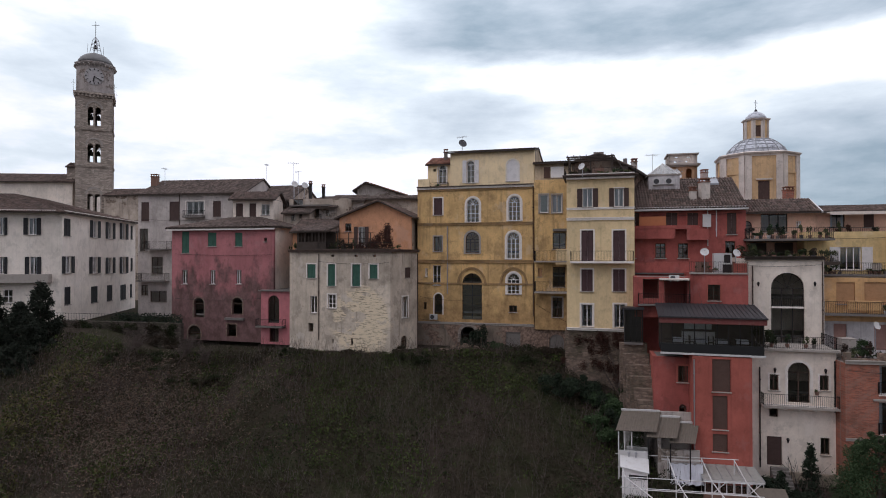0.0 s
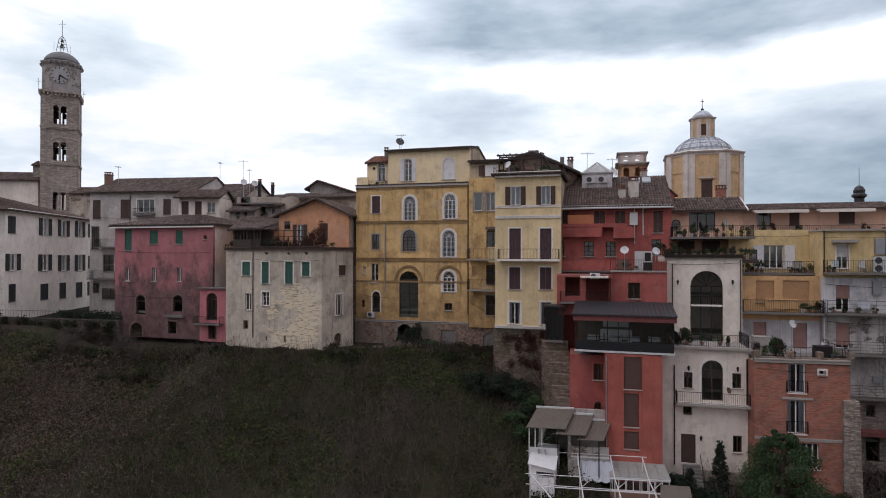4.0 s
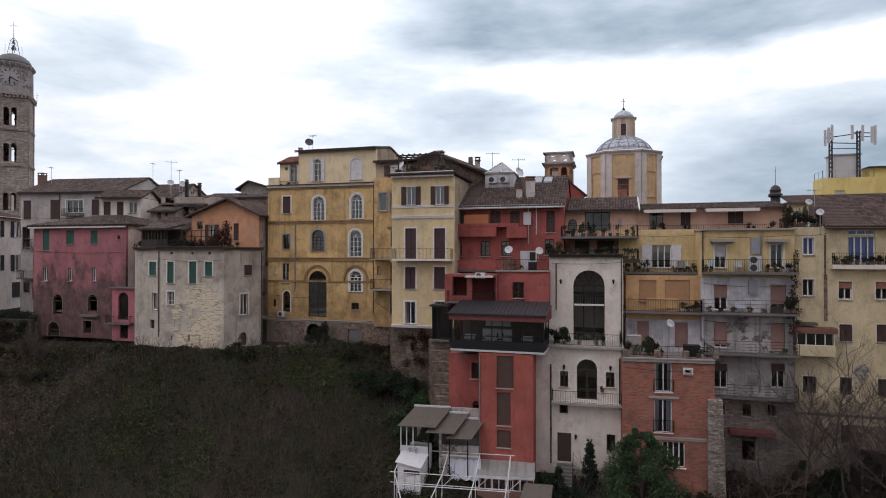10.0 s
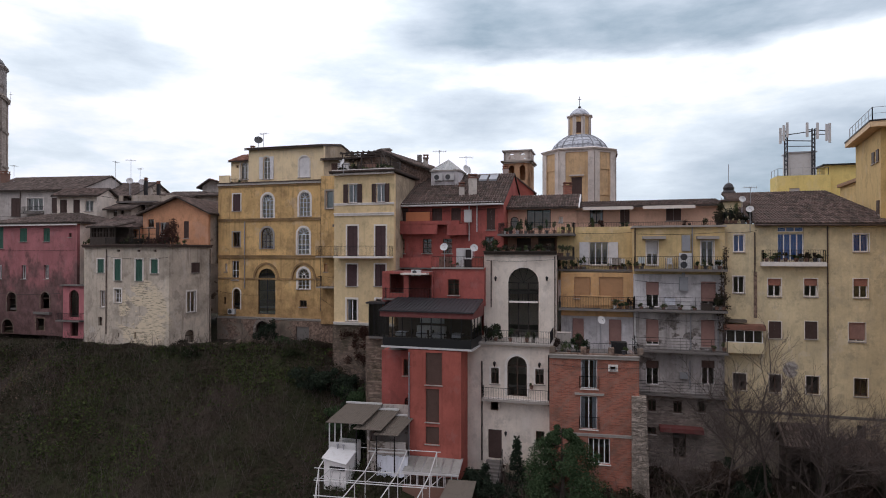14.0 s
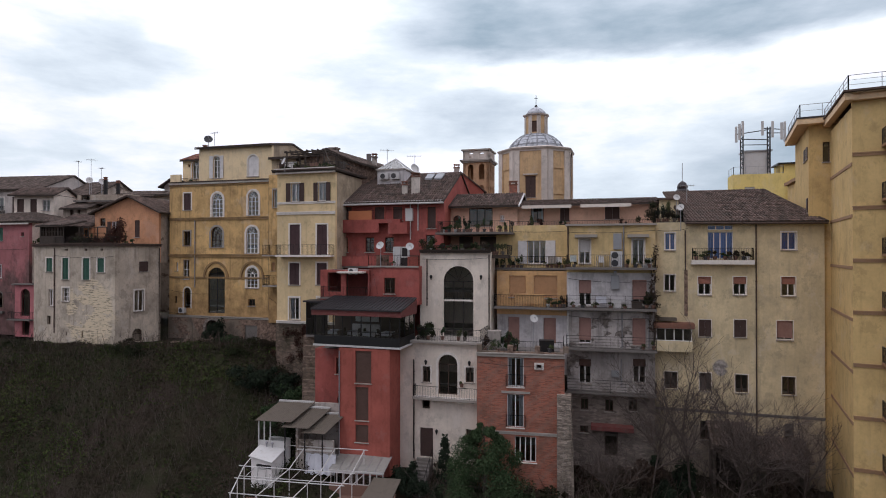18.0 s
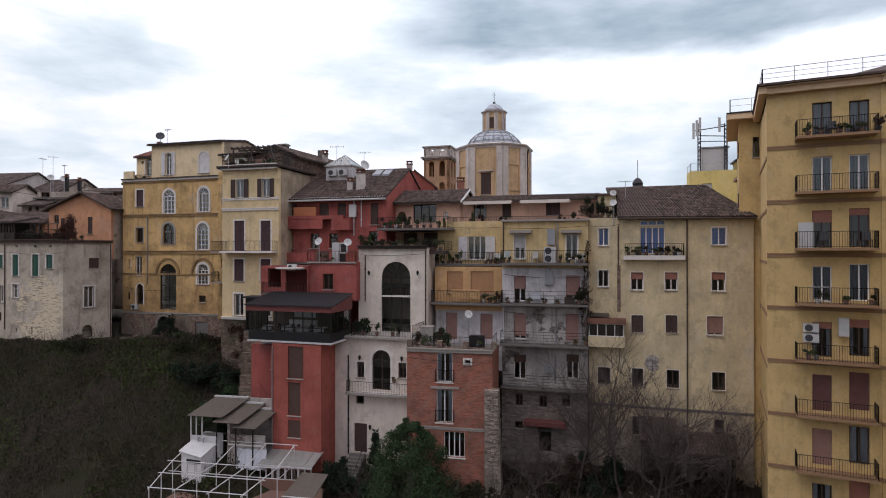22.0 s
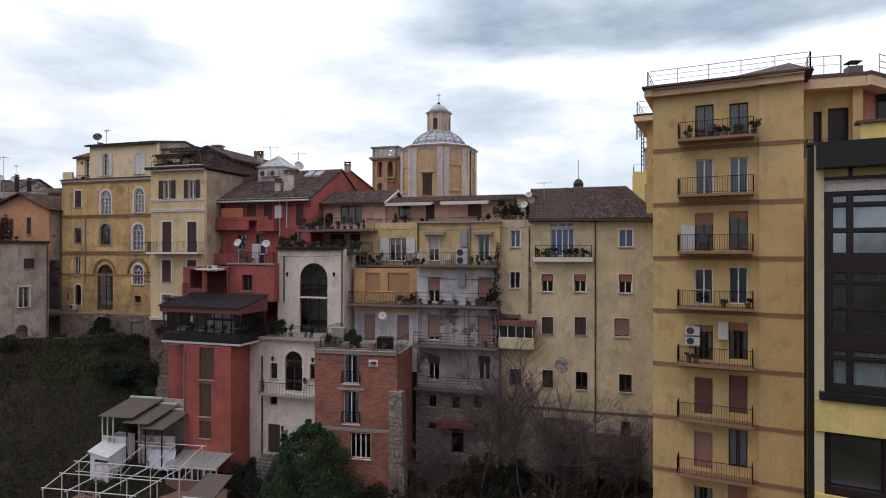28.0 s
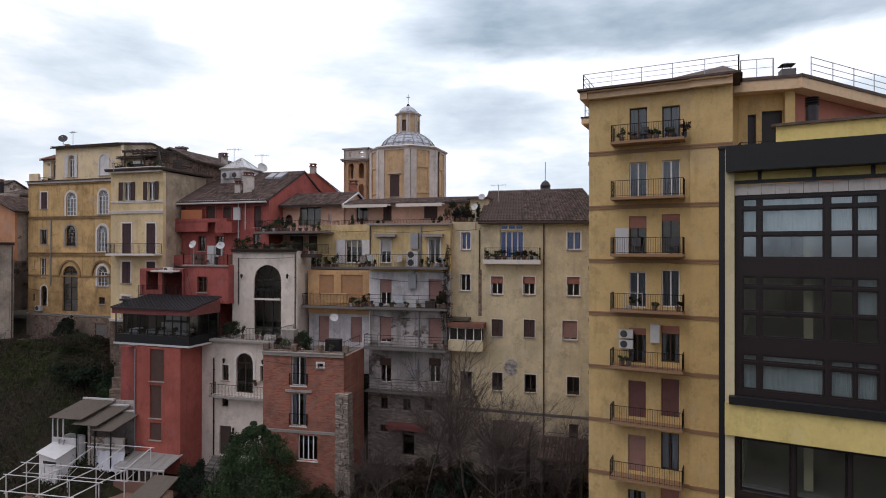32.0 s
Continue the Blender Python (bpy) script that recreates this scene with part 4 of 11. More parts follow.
def blades(p, rnd, leaf, lean=None):
    """Quads turned at random about each point; verts and faces as arrays."""
    n = len(p)
    a = rnd.normal(size=(n, 3))
    a /= np.linalg.norm(a, axis=1)[:, None]
    b = np.cross(a, rnd.normal(size=(n, 3)))
    b /= np.linalg.norm(b, axis=1)[:, None]
    s = leaf * (0.6 + 0.8 * rnd.random(n))[:, None]
    v = np.stack([p - a * s, p + b * s * 0.45, p + a * s, p - b * s * 0.45], 1).reshape(-1, 3)
    f = np.arange(4 * n).reshape(-1, 4)
    return v, f


def array_mesh(name, v, f, mat, parent=None, kind=""):
    o = Vector((0, 0, 0)) if parent is None else root_of(parent).location
    me = bpy.data.meshes.new(name)
    me.from_pydata((v - np.array(o)).tolist(), [], f.tolist())
    me.materials.append(mat)
    me.update()
    ob = new(name, me)
    if parent is not None:
        ob.parent = parent
    if kind:
        ob["kind"] = kind
    return ob


def potted(x, y, z, h=0.5, seed=0, mat=None, label="leafy plant in a terracotta pot", pot=True, w=0.3, category="potted plant"):
    t = thing("potted_plant", (x, y, z), label, category, "pots on the terraces")
    g = Geo()
    if pot:
        g.lathe((x, y, z), [(0.11, 0), (0.16, 0.24), (0.175, 0.24), (0.175, 0.28), (0.13, 0.27)], 9)
        part("pot", g, (TERRACOTTA, CONCRETE, TERRACOTTA, DARKPLASTIC, PLASTIC, TERRACOTTA)[seed % 6 if seed % 4 else 0], t)
    rnd = np.random.default_rng(seed + 900)
    lobes = []
    for i in range(int(rnd.integers(2, 5))):
        s = rnd.uniform(0.3, 1.0)
        q, d = leaf_cloud(int(30 + 70 * h), (x + rnd.normal() * w * 0.55, y + rnd.normal() * 0.1, z + 0.22 + h * s * 0.85), (w * rnd.uniform(0.35, 0.9), w * 0.7, h * rnd.uniform(0.18, 0.4)), rnd, hollow=0.0)
        lobes.append(q)
    p = np.concatenate(lobes)
    v, f = blades(p, rnd, rnd.uniform(0.045, 0.085))
    array_mesh("foliage", v, f, mat or POTLEAF, t)
    g = Geo()
    for i in range(4):
        g.rod((x, y, z + 0.2), tuple(p[i * 7 % len(p)]), 0.012, 4)
    part("stem", g, BARK, t)
    return t

# ---- houses ----

# white house
wh = House('white_house', 'cream-white plastered three-storey house with dark louvred shutters', -66.9, 62.24, -43.2, 66.0, 22.9, 11.5, 24.8, WHITE)
window(wh, 17.96, 22.2, 18.53, 24.14, frame=WFRAME, shut='open', leaf=LBLACK, curtain=0.7)
window(wh, 20.92, 22.22, 21.79, 24.11, frame=WFRAME, shut='open', leaf=LBLACK, curtain=0.7)
window(wh, 17.99, 17.88, 18.55, 19.76, frame=WFRAME, shut='open', leaf=LBLACK, curtain=0.7)
window(wh, 21.06, 17.8, 21.87, 19.76, frame=WFRAME, shut='open', leaf=LBLACK, curtain=0.7)
window(wh, 18.4, 14.63, 19.37, 16.13, frame=WFRAME, cols=2, rows=2)
window(wh, 14.15, 22.18, 14.99, 24.05, frame=WFRAME, shut='open', leaf=LBLACK, curtain=0.7)
window(wh, 14.18, 17.84, 15.01, 19.77, frame=WFRAME, shut='open', leaf=LBLACK, curtain=0.7)
slab(wh, 'ledge', TRIM_GREY, 14.74, 23.38, 0.001, 0.9, 16.9, 17.84)
band(wh, 24.61, 24.99, TRIM, 0.35)
wh.finish()
whr = Facade(wh.root, -42.84, 66.06, -46.45, 88.77, 11.5, 24.8, WHITE, 'right_wall')
window(whr, 7.93, 22.16, 9.47, 24.31, frame=WFRAME, shut='open', leaf=LBLACK, curtain=0.7)
window(whr, 12.73, 22.14, 14.3, 24.35, frame=WFRAME, shut='open', leaf=LBLACK, curtain=0.7)
window(whr, 17.55, 22.19, 19.12, 24.45, frame=WFRAME, shut='open', leaf=LBLACK, curtain=0.7)
window(whr, 7.86, 17.64, 9.47, 19.72, frame=WFRAME, shut='open', leaf=LBLACK, curtain=0.7)
window(whr, 12.78, 17.48, 14.35, 19.62, frame=WFRAME, shut='open', leaf=LBLACK, curtain=0.7)
window(whr, 17.61, 17.33, 19.17, 19.68, frame=WFRAME, shut='open', leaf=LBLACK, curtain=0.7)
window(whr, 0.72, 17.87, 2.23, 19.81, frame=WFRAME, shut='open', leaf=LBLACK, curtain=0.7)
window(whr, 0.47, 22.14, 2.11, 24.15, shut='closed', leaf=LBLACK, panes=False)
window(whr, 0.69, 14.24, 2.2, 16.31, shut='closed', leaf=LBLACK, panes=False)
window(whr, 7.63, 13.92, 9.63, 15.99, shut='closed', leaf=LBLACK, panes=False)
window(whr, 12.48, 13.76, 14.37, 15.89, shut='closed', leaf=LBLACK, panes=False)
window(whr, 17.17, 13.54, 19.29, 15.72, shut='closed', leaf=LBLACK, panes=False)
window(whr, 20.97, 22.26, 21.88, 24.28, shut='closed', leaf=LBLACK, panes=False)
window(whr, 21.02, 17.57, 21.94, 19.5, shut='closed', leaf=LBLACK, panes=False)
window(whr, 20.84, 13.64, 21.75, 15.65, shut='closed', leaf=LBLACK, panes=False)
band(whr, 24.59, 24.97, TRIM, 0.35)
whr.finish()

# grey house
gh = House('grey_house', 'grey plastered house with brown shutters and a tiled roof', -40.0, 77.14, -25.42, 75.09, 11, 11.5, 28.05, PALEGREY)
window(gh, 0.41, 24.37, 1.54, 26.89, shut='closed', leaf=SLATE_BROWN, panes=False)
window(gh, 4.42, 24.41, 5.77, 26.91, shut='closed', leaf=SLATE_BROWN, panes=False)
window(gh, 10.47, 24.86, 11.56, 26.9, shut='closed', leaf=SLATE_BROWN, panes=False)
window(gh, 13.18, 25.49, 14.11, 27.08, shut='closed', leaf=SLATE_BROWN, panes=False)
window(gh, 15.1, 25.4, 14.66, 26.99, shut='closed', leaf=SLATE_BROWN, panes=False)
window(gh, 6.79, 25.19, 9.23, 26.87, frame=WFRAME, cols=3, trim=TRIM)
balcony(gh, 6.64, 9.39, 24.89, out=0.7, h=0.8)
window(gh, 0.19, 20.44, 1.4, 23.41, frame=BFRAME, cols=2)
window(gh, 1.89, 17.49, 3.49, 19.7, frame=BFRAME, cols=2)
window(gh, 0.46, 14.67, 1.43, 16.0, frame=BFRAME, cols=2)
window(gh, 1.75, 13.81, 4.07, 15.28, frame=BFRAME, cols=2)
balcony(gh, 1.56, 4.76, 20.74, out=1.1)
balcony(gh, 0.45, 4.46, 16.6, out=1.1)
pipe(gh, 5.85, 20.07, 27.78, None)
gh.finish()
shed(gh, 28.05, 30.35, TILE_GREY, over=0.5, seed=3)

# loggia house
lo = House('loggia_house', 'stone-coloured house with a covered top loggia', -26.83, 79.25, -20.06, 77.81, 9, 11.5, 27.47, TANWALL)
window(lo, 1.68, 25.52, 3.33, 27.11, frame=BFRAME, cols=2)
window(lo, 3.99, 25.94, 4.57, 27.07, shut='closed', leaf=SLATE_BROWN, panes=False)
window(lo, 5.38, 26.06, 6.6, 27.11, frame=BFRAME, cols=2)
window(lo, 0.67, 25.62, 1.26, 27.21, shut='closed', leaf=SLATE_BROWN, panes=False)
window(lo, 5.79, 24.56, 6.77, 25.46, frame=BFRAME, cols=2)
window(lo, 4.41, 23.97, 5.39, 25.63, frame=BFRAME, cols=1, panes=False, sill=None)
lo.finish()
shed(lo, 27.47, 29.67, TILE_GREY, over=0.6, seed=4)

# pink house
pk = House('pink_house', 'faded pink plastered house with green shutters and a stone base', -30.68, 66.53, -18.21, 63.19, 9, 10.5, 22.99, PINK, side=OFFWHITE)
window(pk, 1.33, 20.19, 2.3, 22.6, shut='closed', leaf=LGREEN, panes=False)
window(pk, 4.72, 20.93, 5.81, 22.44, shut='closed', leaf=LGREEN, panes=False)
window(pk, 8.17, 20.92, 9.09, 22.4, shut='closed', leaf=LGREEN, panes=False)
window(pk, 1.35, 16.7, 2.09, 18.28, frame=WFRAME, cols=2)
window(pk, 5.03, 16.74, 5.68, 18.3, frame=WFRAME, cols=2)
window(pk, 8.32, 16.78, 8.96, 18.32, frame=WFRAME, cols=2)
window(pk, 2.92, 13.0, 4.24, 15.21, frame=BFRAME, cols=1, panes=False, sill=None, arch=True, trim=BASEWALL)
window(pk, 7.84, 13.44, 9.11, 15.3, frame=BFRAME, cols=1, panes=False, sill=None, arch=True, trim=BASEWALL)
window(pk, 2.19, 10.52, 3.81, 12.11, frame=BFRAME, cols=1, panes=False, sill=None, arch=True, trim=BASEWALL)
window(pk, 7.21, 11.01, 8.34, 12.37, frame=BFRAME, cols=1, panes=False, sill=None, trim=BASEWALL)
slab(pk, 'ledge', CONCRETE, 7.06, 9.39, 0.001, 0.3, 12.85, 13.1)
slab(pk, 'buttress', RUBBLE, -0.29, 0.9, 0.001, 0.4, 9.64, 13.03)
window(pk, 11.73, 21.39, 12.14, 21.82, frame=BFRAME, cols=2)
pk.finish()
hip_roof(pk, 22.99, 24.39, TILE_GREY, over=0.5, seed=5, fascia=TRIM)

# shuttered storey
sq = House('shuttered_storey', 'cream-grey upper storey with brown shutters behind the pink roof', -25.0, 69.9, -20.2, 70.0, 4.5, 22.5, 26.6, OFFWHITE)
window(sq, 0.35, 24.5, 1.2, 26.1, shut='closed', leaf=SLATE_BROWN, panes=False)
window(sq, 1.95, 24.5, 2.75, 26.1, shut='closed', leaf=SLATE_BROWN, panes=False)
window(sq, 3.35, 24.7, 4.35, 26.0, frame=WFRAME, cols=2, rows=2)
sq.finish()
shed(sq, 26.75, 27.7, TILE, over=0.6, ends=0.4, seed=95)

# pink annex
pa = House('pink_annex', 'small pink annex with an arched door and balcony', -19.38, 62.67, -16.02, 61.77, 3.5, 10.5, 16.11, PINK2)
window(pa, 0.81, 12.75, 2.15, 15.68, frame=BFRAME, cols=1, arch=True, kind='door', sill=None)
window(pa, 1.02, 10.73, 2.09, 12.22, frame=BFRAME, cols=1, panes=False, sill=None)
balcony(pa, -0.27, 2.95, 12.45, out=0.7, h=0.75)
pa.finish()
slab(pa, 'coping', CONCRETE, -0.2, pa.F.L + 0.2, -3.6, 0.25, pa.z1, pa.z1 + 0.12)

# stone house
st = House('stone_house', 'old stone house with peeling plaster and green shutters', -12.6, 59.0, -5.1, 57.0, 5.5, 7.6, 20.22, OLDSTONE)
window(st, 1.16, 16.87, 1.94, 19.04, shut='closed', leaf=LGREEN, panes=False, trim=TRIM)
window(st, 3.77, 16.87, 4.61, 19.03, shut='closed', leaf=LGREEN, panes=False, trim=TRIM)
window(st, 5.61, 17.64, 6.44, 19.03, shut='closed', leaf=LGREEN, panes=False, trim=TRIM)
window(st, 1.17, 14.64, 2.0, 16.03, frame=WFRAME, cols=2, rows=3, trim=TRIM)
window(st, 1.5, 19.77, 1.83, 19.99, frame=BFRAME, cols=1, panes=False, sill=None)
window(st, 3.99, 19.76, 4.33, 19.98, frame=BFRAME, cols=1, panes=False, sill=None)
window(st, 5.94, 19.76, 6.27, 19.98, frame=BFRAME, cols=1, panes=False, sill=None)
window(st, 1.62, 11.19, 1.78, 11.58, frame=BFRAME, cols=1, panes=False, sill=None)
window(st, 3.62, 11.07, 3.84, 11.74, frame=BFRAME, cols=1, panes=False, sill=None)
band(st, 20.22, 20.56, TILE, 0.3)
pipe(st, 0.18, 11.41, 20.05, None)
st.finish()
str_ = Facade(st.root, -5.1, 57.0, -2.6, 61.0, 7.6, 20.22, OLDSTONE, 'right_wall')
window(str_, 2.43, 17.64, 3.4, 18.69, shut='closed', leaf=SLATE_BROWN, panes=False)
window(str_, 1.95, 13.63, 2.92, 15.78, frame=WFRAME, cols=2, trim=TRIM)
window(str_, 1.75, 10.58, 2.8, 11.87, frame=BFRAME, cols=1, panes=False, sill=None, arch=True)
band(str_, 20.22, 20.5, TILE, 0.22)
pipe(str_, 4.55, 9.5, 20.1, None)
str_.finish()
stl = Facade(st.root, -15.8, 60.6, -12.6, 59.0, 8.6, 20.22, OLDSTONE, 'left_wall')
window(stl, 2.29, 17.63, 3.37, 19.03, shut='closed', leaf=LGREEN, panes=False, trim=TRIM)
window(stl, 2.68, 14.12, 3.53, 15.85, frame=WFRAME, cols=2)
window(stl, 2.45, 12.2, 3.07, 13.1, frame=BFRAME, cols=1, panes=False, sill=None)
band(stl, 20.22, 20.5, TILE, 0.22)
stl.finish()

# orange house
og = House('orange_house', 'orange gabled house behind a planted roof terrace', -11.2, 63.6, -3.34, 62.1, 7, 18.5, 24.1, ORANGE, side=TANWALL)
window(og, 2.09, 20.9, 2.89, 22.99, frame=WFRAME, cols=2, shut='open', leaf=SLATE_BROWN)
window(og, 5.04, 21.27, 5.65, 23.11, shut='closed', leaf=SLATE_BROWN, panes=False)
window(og, 0.62, 22.5, 1.35, 23.36, frame=BFRAME, cols=2)
og.finish()
g = Geo()
g.face([og.F.P(0, 0, og.z1), og.F.P(og.F.L, 0, og.z1), og.F.P(og.F.L * 0.55, 0, 25.76)])
part('gable', g, ORANGE, og.root)
L = og.F.L
tiled_roof(og.root, og.F.P(-0.5, -8, og.z1 - 0.25), og.F.P(-0.5, 0.5, og.z1 - 0.25), og.F.P(L * 0.55, 0.5, 25.76), og.F.P(L * 0.55, -8, 25.76), TILE, seed=6)
tiled_roof(og.root, og.F.P(L + 0.5, 0.5, og.z1 - 0.25), og.F.P(L + 0.5, -8, og.z1 - 0.25), og.F.P(L * 0.55, -8, 25.76), og.F.P(L * 0.55, 0.5, 25.76), TILE, seed=7)

# orange annex
oa = House('orange_annex', 'low orange-brown annex with a lean-to tiled roof', -16.16, 63.2, -11.3, 63.2, 5, 18.5, 22.48, ORANGE)
window(oa, 1.64, 20.9, 2.55, 21.99, frame=BFRAME, cols=2)
window(oa, 2.74, 20.78, 3.46, 22.11, frame=WFRAME, cols=2)
window(oa, 4.01, 21.38, 4.5, 22.05, frame=BFRAME, cols=2)
oa.finish()
tiled_roof(oa.root, oa.F.P(-0.3, 0.5, oa.z1 - 0.1), oa.F.P(oa.F.L + 0.1, 0.5, oa.z1 - 0.1), oa.F.P(oa.F.L + 0.1, -5, oa.z1 + 1.6), oa.F.P(-0.3, -5, oa.z1 + 1.6), TILE, seed=8)

# terraced house
bt = House('terraced_house', 'grey-cream house with stepped roof terraces', -18.98, 72.56, -11.62, 71.53, 7, 12.0, 26.84, TANWALL)
window(bt, 2.04, 24.36, 2.48, 25.41, frame=BFRAME, cols=2)
window(bt, 3.13, 24.21, 4.36, 25.6, frame=BFRAME, cols=1, panes=False, sill=None)
window(bt, 0.51, 25.91, 1.75, 26.82, frame=BFRAME, cols=2)
bt.finish()
slab(bt, 'canopy', CONCRETE, 0.5, 5.5, 0.001, 1.2, bt.z1 - 1.0, bt.z1 - 0.8)
slab(bt, 'parapet', TANWALL, -0.5, 7.5, 0.5, 0.7, bt.z1 - 3.4, bt.z1 - 2.2)

# flat roof house
bu = House('flat_roof_house', 'pale house with a flat roof terrace and low parapet', -16.16, 75.01, -2.74, 73.12, 8, 12.0, 27.03, TANWALL)
bu.finish()
shed(bu, 27.03, 27.73, TILE_GREY, over=0.5, seed=90)

# small hill house
j1 = House('small_hill_house', 'small tan house with a lean-to tiled roof', -18.9, 69.8, -15.7, 69.47, 5, 12.0, 25.03, TANWALL)
window(j1, 0.91, 24.02, 1.34, 24.89, frame=BFRAME, cols=2)
window(j1, 1.89, 24.28, 2.24, 25.01, frame=BFRAME, cols=1, panes=False, sill=None)
j1.finish()
shed(j1, 25.03, 25.83, TILE_GREY, over=0.5, seed=91)

# loggia hill house
j2 = House('loggia_hill_house', 'pale little house with a dark open loggia and tiled roof', -16.41, 71.36, -13.01, 71.0, 5, 12.0, 25.76, GREYWALL)
window(j2, 0.29, 24.25, 1.43, 25.56, frame=BFRAME, cols=1, panes=False, sill=None)
window(j2, 2.21, 24.52, 2.64, 25.34, frame=BFRAME, cols=2)
balcony(j2, 0.15, 1.72, 24.18, out=0.6, h=0.7)
j2.finish()
shed(j2, 25.76, 26.31, TILE, over=0.6, seed=92)

# low hill house
j3 = House('low_hill_house', 'low tan house with a greyed tile roof among the terraces', -14.02, 73.78, -9.97, 73.5, 6, 12.0, 26.81, GREYWALL)
window(j3, 1.02, 26.96, 1.6, 26.79, frame=BFRAME, cols=2)
j3.finish()
shed(j3, 26.81, 27.71, TILE_GREY, over=0.4, seed=93)

# brown roof house
bv = House('brown_roof_house', 'small gabled house with a reddish roof above the terraces', -11.63, 80.0, -5.31, 80.0, 6, 12.0, 28.11, GREYWALL)
window(bv, 0.77, 27.41, 2.01, 28.03, frame=BFRAME, cols=1, panes=False, sill=None)
bv.finish()
F, L = bv.F, bv.F.L
g = Geo()
g.face([F.P(0, 0, bv.z1), F.P(L, 0, bv.z1), F.P(1.16, 0, 29.8), F.P(0, 0, 28.8)])
part('gable', g, GREYWALL, bv.root)
tiled_roof(bv.root, F.P(L + 0.5, 0.6, bv.z1 - 0.1), F.P(L + 0.5, -6, bv.z1 - 0.1), F.P(1.16, -6, 29.8), F.P(1.16, 0.6, 29.8), TILE_RED, seed=9)
tiled_roof(bv.root, F.P(-0.6, -6, 28.8 - 0.2), F.P(-0.6, 0.6, 28.8 - 0.2), F.P(1.16, 0.6, 29.8), F.P(1.16, -6, 29.8), TILE, seed=94)

# yellow palace
yp = House('yellow_palace', 'ochre-yellow four-storey palace with tall arched white windows', -2.74, 63.26, 9.29, 60.04, 9, 12.6, 26.79, YELLOW)
window(yp, 1.84, 24.2, 2.77, 26.01, shut='closed', leaf=LPLUM, panes=False, trim=TRIM)
window(yp, 1.83, 20.34, 2.71, 21.91, frame=BFRAME, cols=2, trim=TRIM_GREY)
window(yp, 1.71, 16.72, 2.58, 18.83, frame=WFRAME, cols=2, rows=2)
window(yp, 0.82, 17.62, 1.14, 18.53, frame=WFRAME, cols=2, rows=2)
window(yp, 1.89, 13.6, 2.77, 15.83, frame=BFRAME, cols=1, arch=True, trim=TRIM, kind='door', sill=None)
window(yp, 5.42, 23.36, 6.76, 25.91, frame=WFRAME, cols=3, rows=4, arch=True, trim=TRIM, tw=0.22, deep=0.07)
window(yp, 9.85, 23.47, 11.08, 26.03, frame=WFRAME, cols=3, rows=4, arch=True, trim=TRIM, tw=0.22, deep=0.07)
window(yp, 5.3, 20.15, 6.75, 22.35, frame=BFRAME, cols=3, rows=4, arch=True, trim=TRIM_GREY, tw=0.2)
window(yp, 9.67, 19.51, 11.01, 22.3, frame=WFRAME, cols=3, rows=4, arch=True, trim=TRIM, tw=0.22, deep=0.07)
window(yp, 4.93, 13.16, 7.04, 18.02, frame=DARK, cols=2, rows=3, arch=True, kind='door', sill=None, pane=COATED)
window(yp, 9.72, 15.9, 11.0, 18.05, frame=WFRAME, cols=3, rows=4, arch=True, trim=TRIM, tw=0.22, deep=0.07)
window(yp, 9.89, 14.04, 10.71, 14.74, frame=BFRAME, cols=2)
window(yp, 0.7, 14.11, 1.01, 14.89, frame=BFRAME, cols=1, panes=False, sill=None)
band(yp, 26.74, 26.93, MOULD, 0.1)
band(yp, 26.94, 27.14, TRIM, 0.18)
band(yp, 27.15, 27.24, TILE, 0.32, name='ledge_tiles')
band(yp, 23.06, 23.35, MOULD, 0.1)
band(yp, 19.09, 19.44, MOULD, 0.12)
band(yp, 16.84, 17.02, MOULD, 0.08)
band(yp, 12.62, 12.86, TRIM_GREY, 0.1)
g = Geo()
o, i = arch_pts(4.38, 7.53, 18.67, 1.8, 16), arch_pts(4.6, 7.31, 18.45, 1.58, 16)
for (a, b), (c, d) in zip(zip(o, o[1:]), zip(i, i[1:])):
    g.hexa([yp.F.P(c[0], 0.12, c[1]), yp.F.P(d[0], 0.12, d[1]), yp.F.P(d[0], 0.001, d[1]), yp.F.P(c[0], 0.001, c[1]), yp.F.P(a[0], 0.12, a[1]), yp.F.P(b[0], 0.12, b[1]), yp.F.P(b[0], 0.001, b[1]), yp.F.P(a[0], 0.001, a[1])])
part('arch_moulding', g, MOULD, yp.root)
g = Geo()
o, i = arch_pts(8.89, 11.81, 18.69, 1.76, 16), arch_pts(9.11, 11.59, 18.47, 1.54, 16)
for (a, b), (c, d) in zip(zip(o, o[1:]), zip(i, i[1:])):
    g.hexa([yp.F.P(c[0], 0.12, c[1]), yp.F.P(d[0], 0.12, d[1]), yp.F.P(d[0], 0.001, d[1]), yp.F.P(c[0], 0.001, c[1]), yp.F.P(a[0], 0.12, a[1]), yp.F.P(b[0], 0.12, b[1]), yp.F.P(b[0], 0.001, b[1]), yp.F.P(a[0], 0.001, a[1])])
part('arch_moulding', g, MOULD, yp.root)
pipe(yp, 12.39, 13.69, 26.96, None)
pipe(yp, 3.33, 15.84, 23.04, STEEL)
yp.finish()

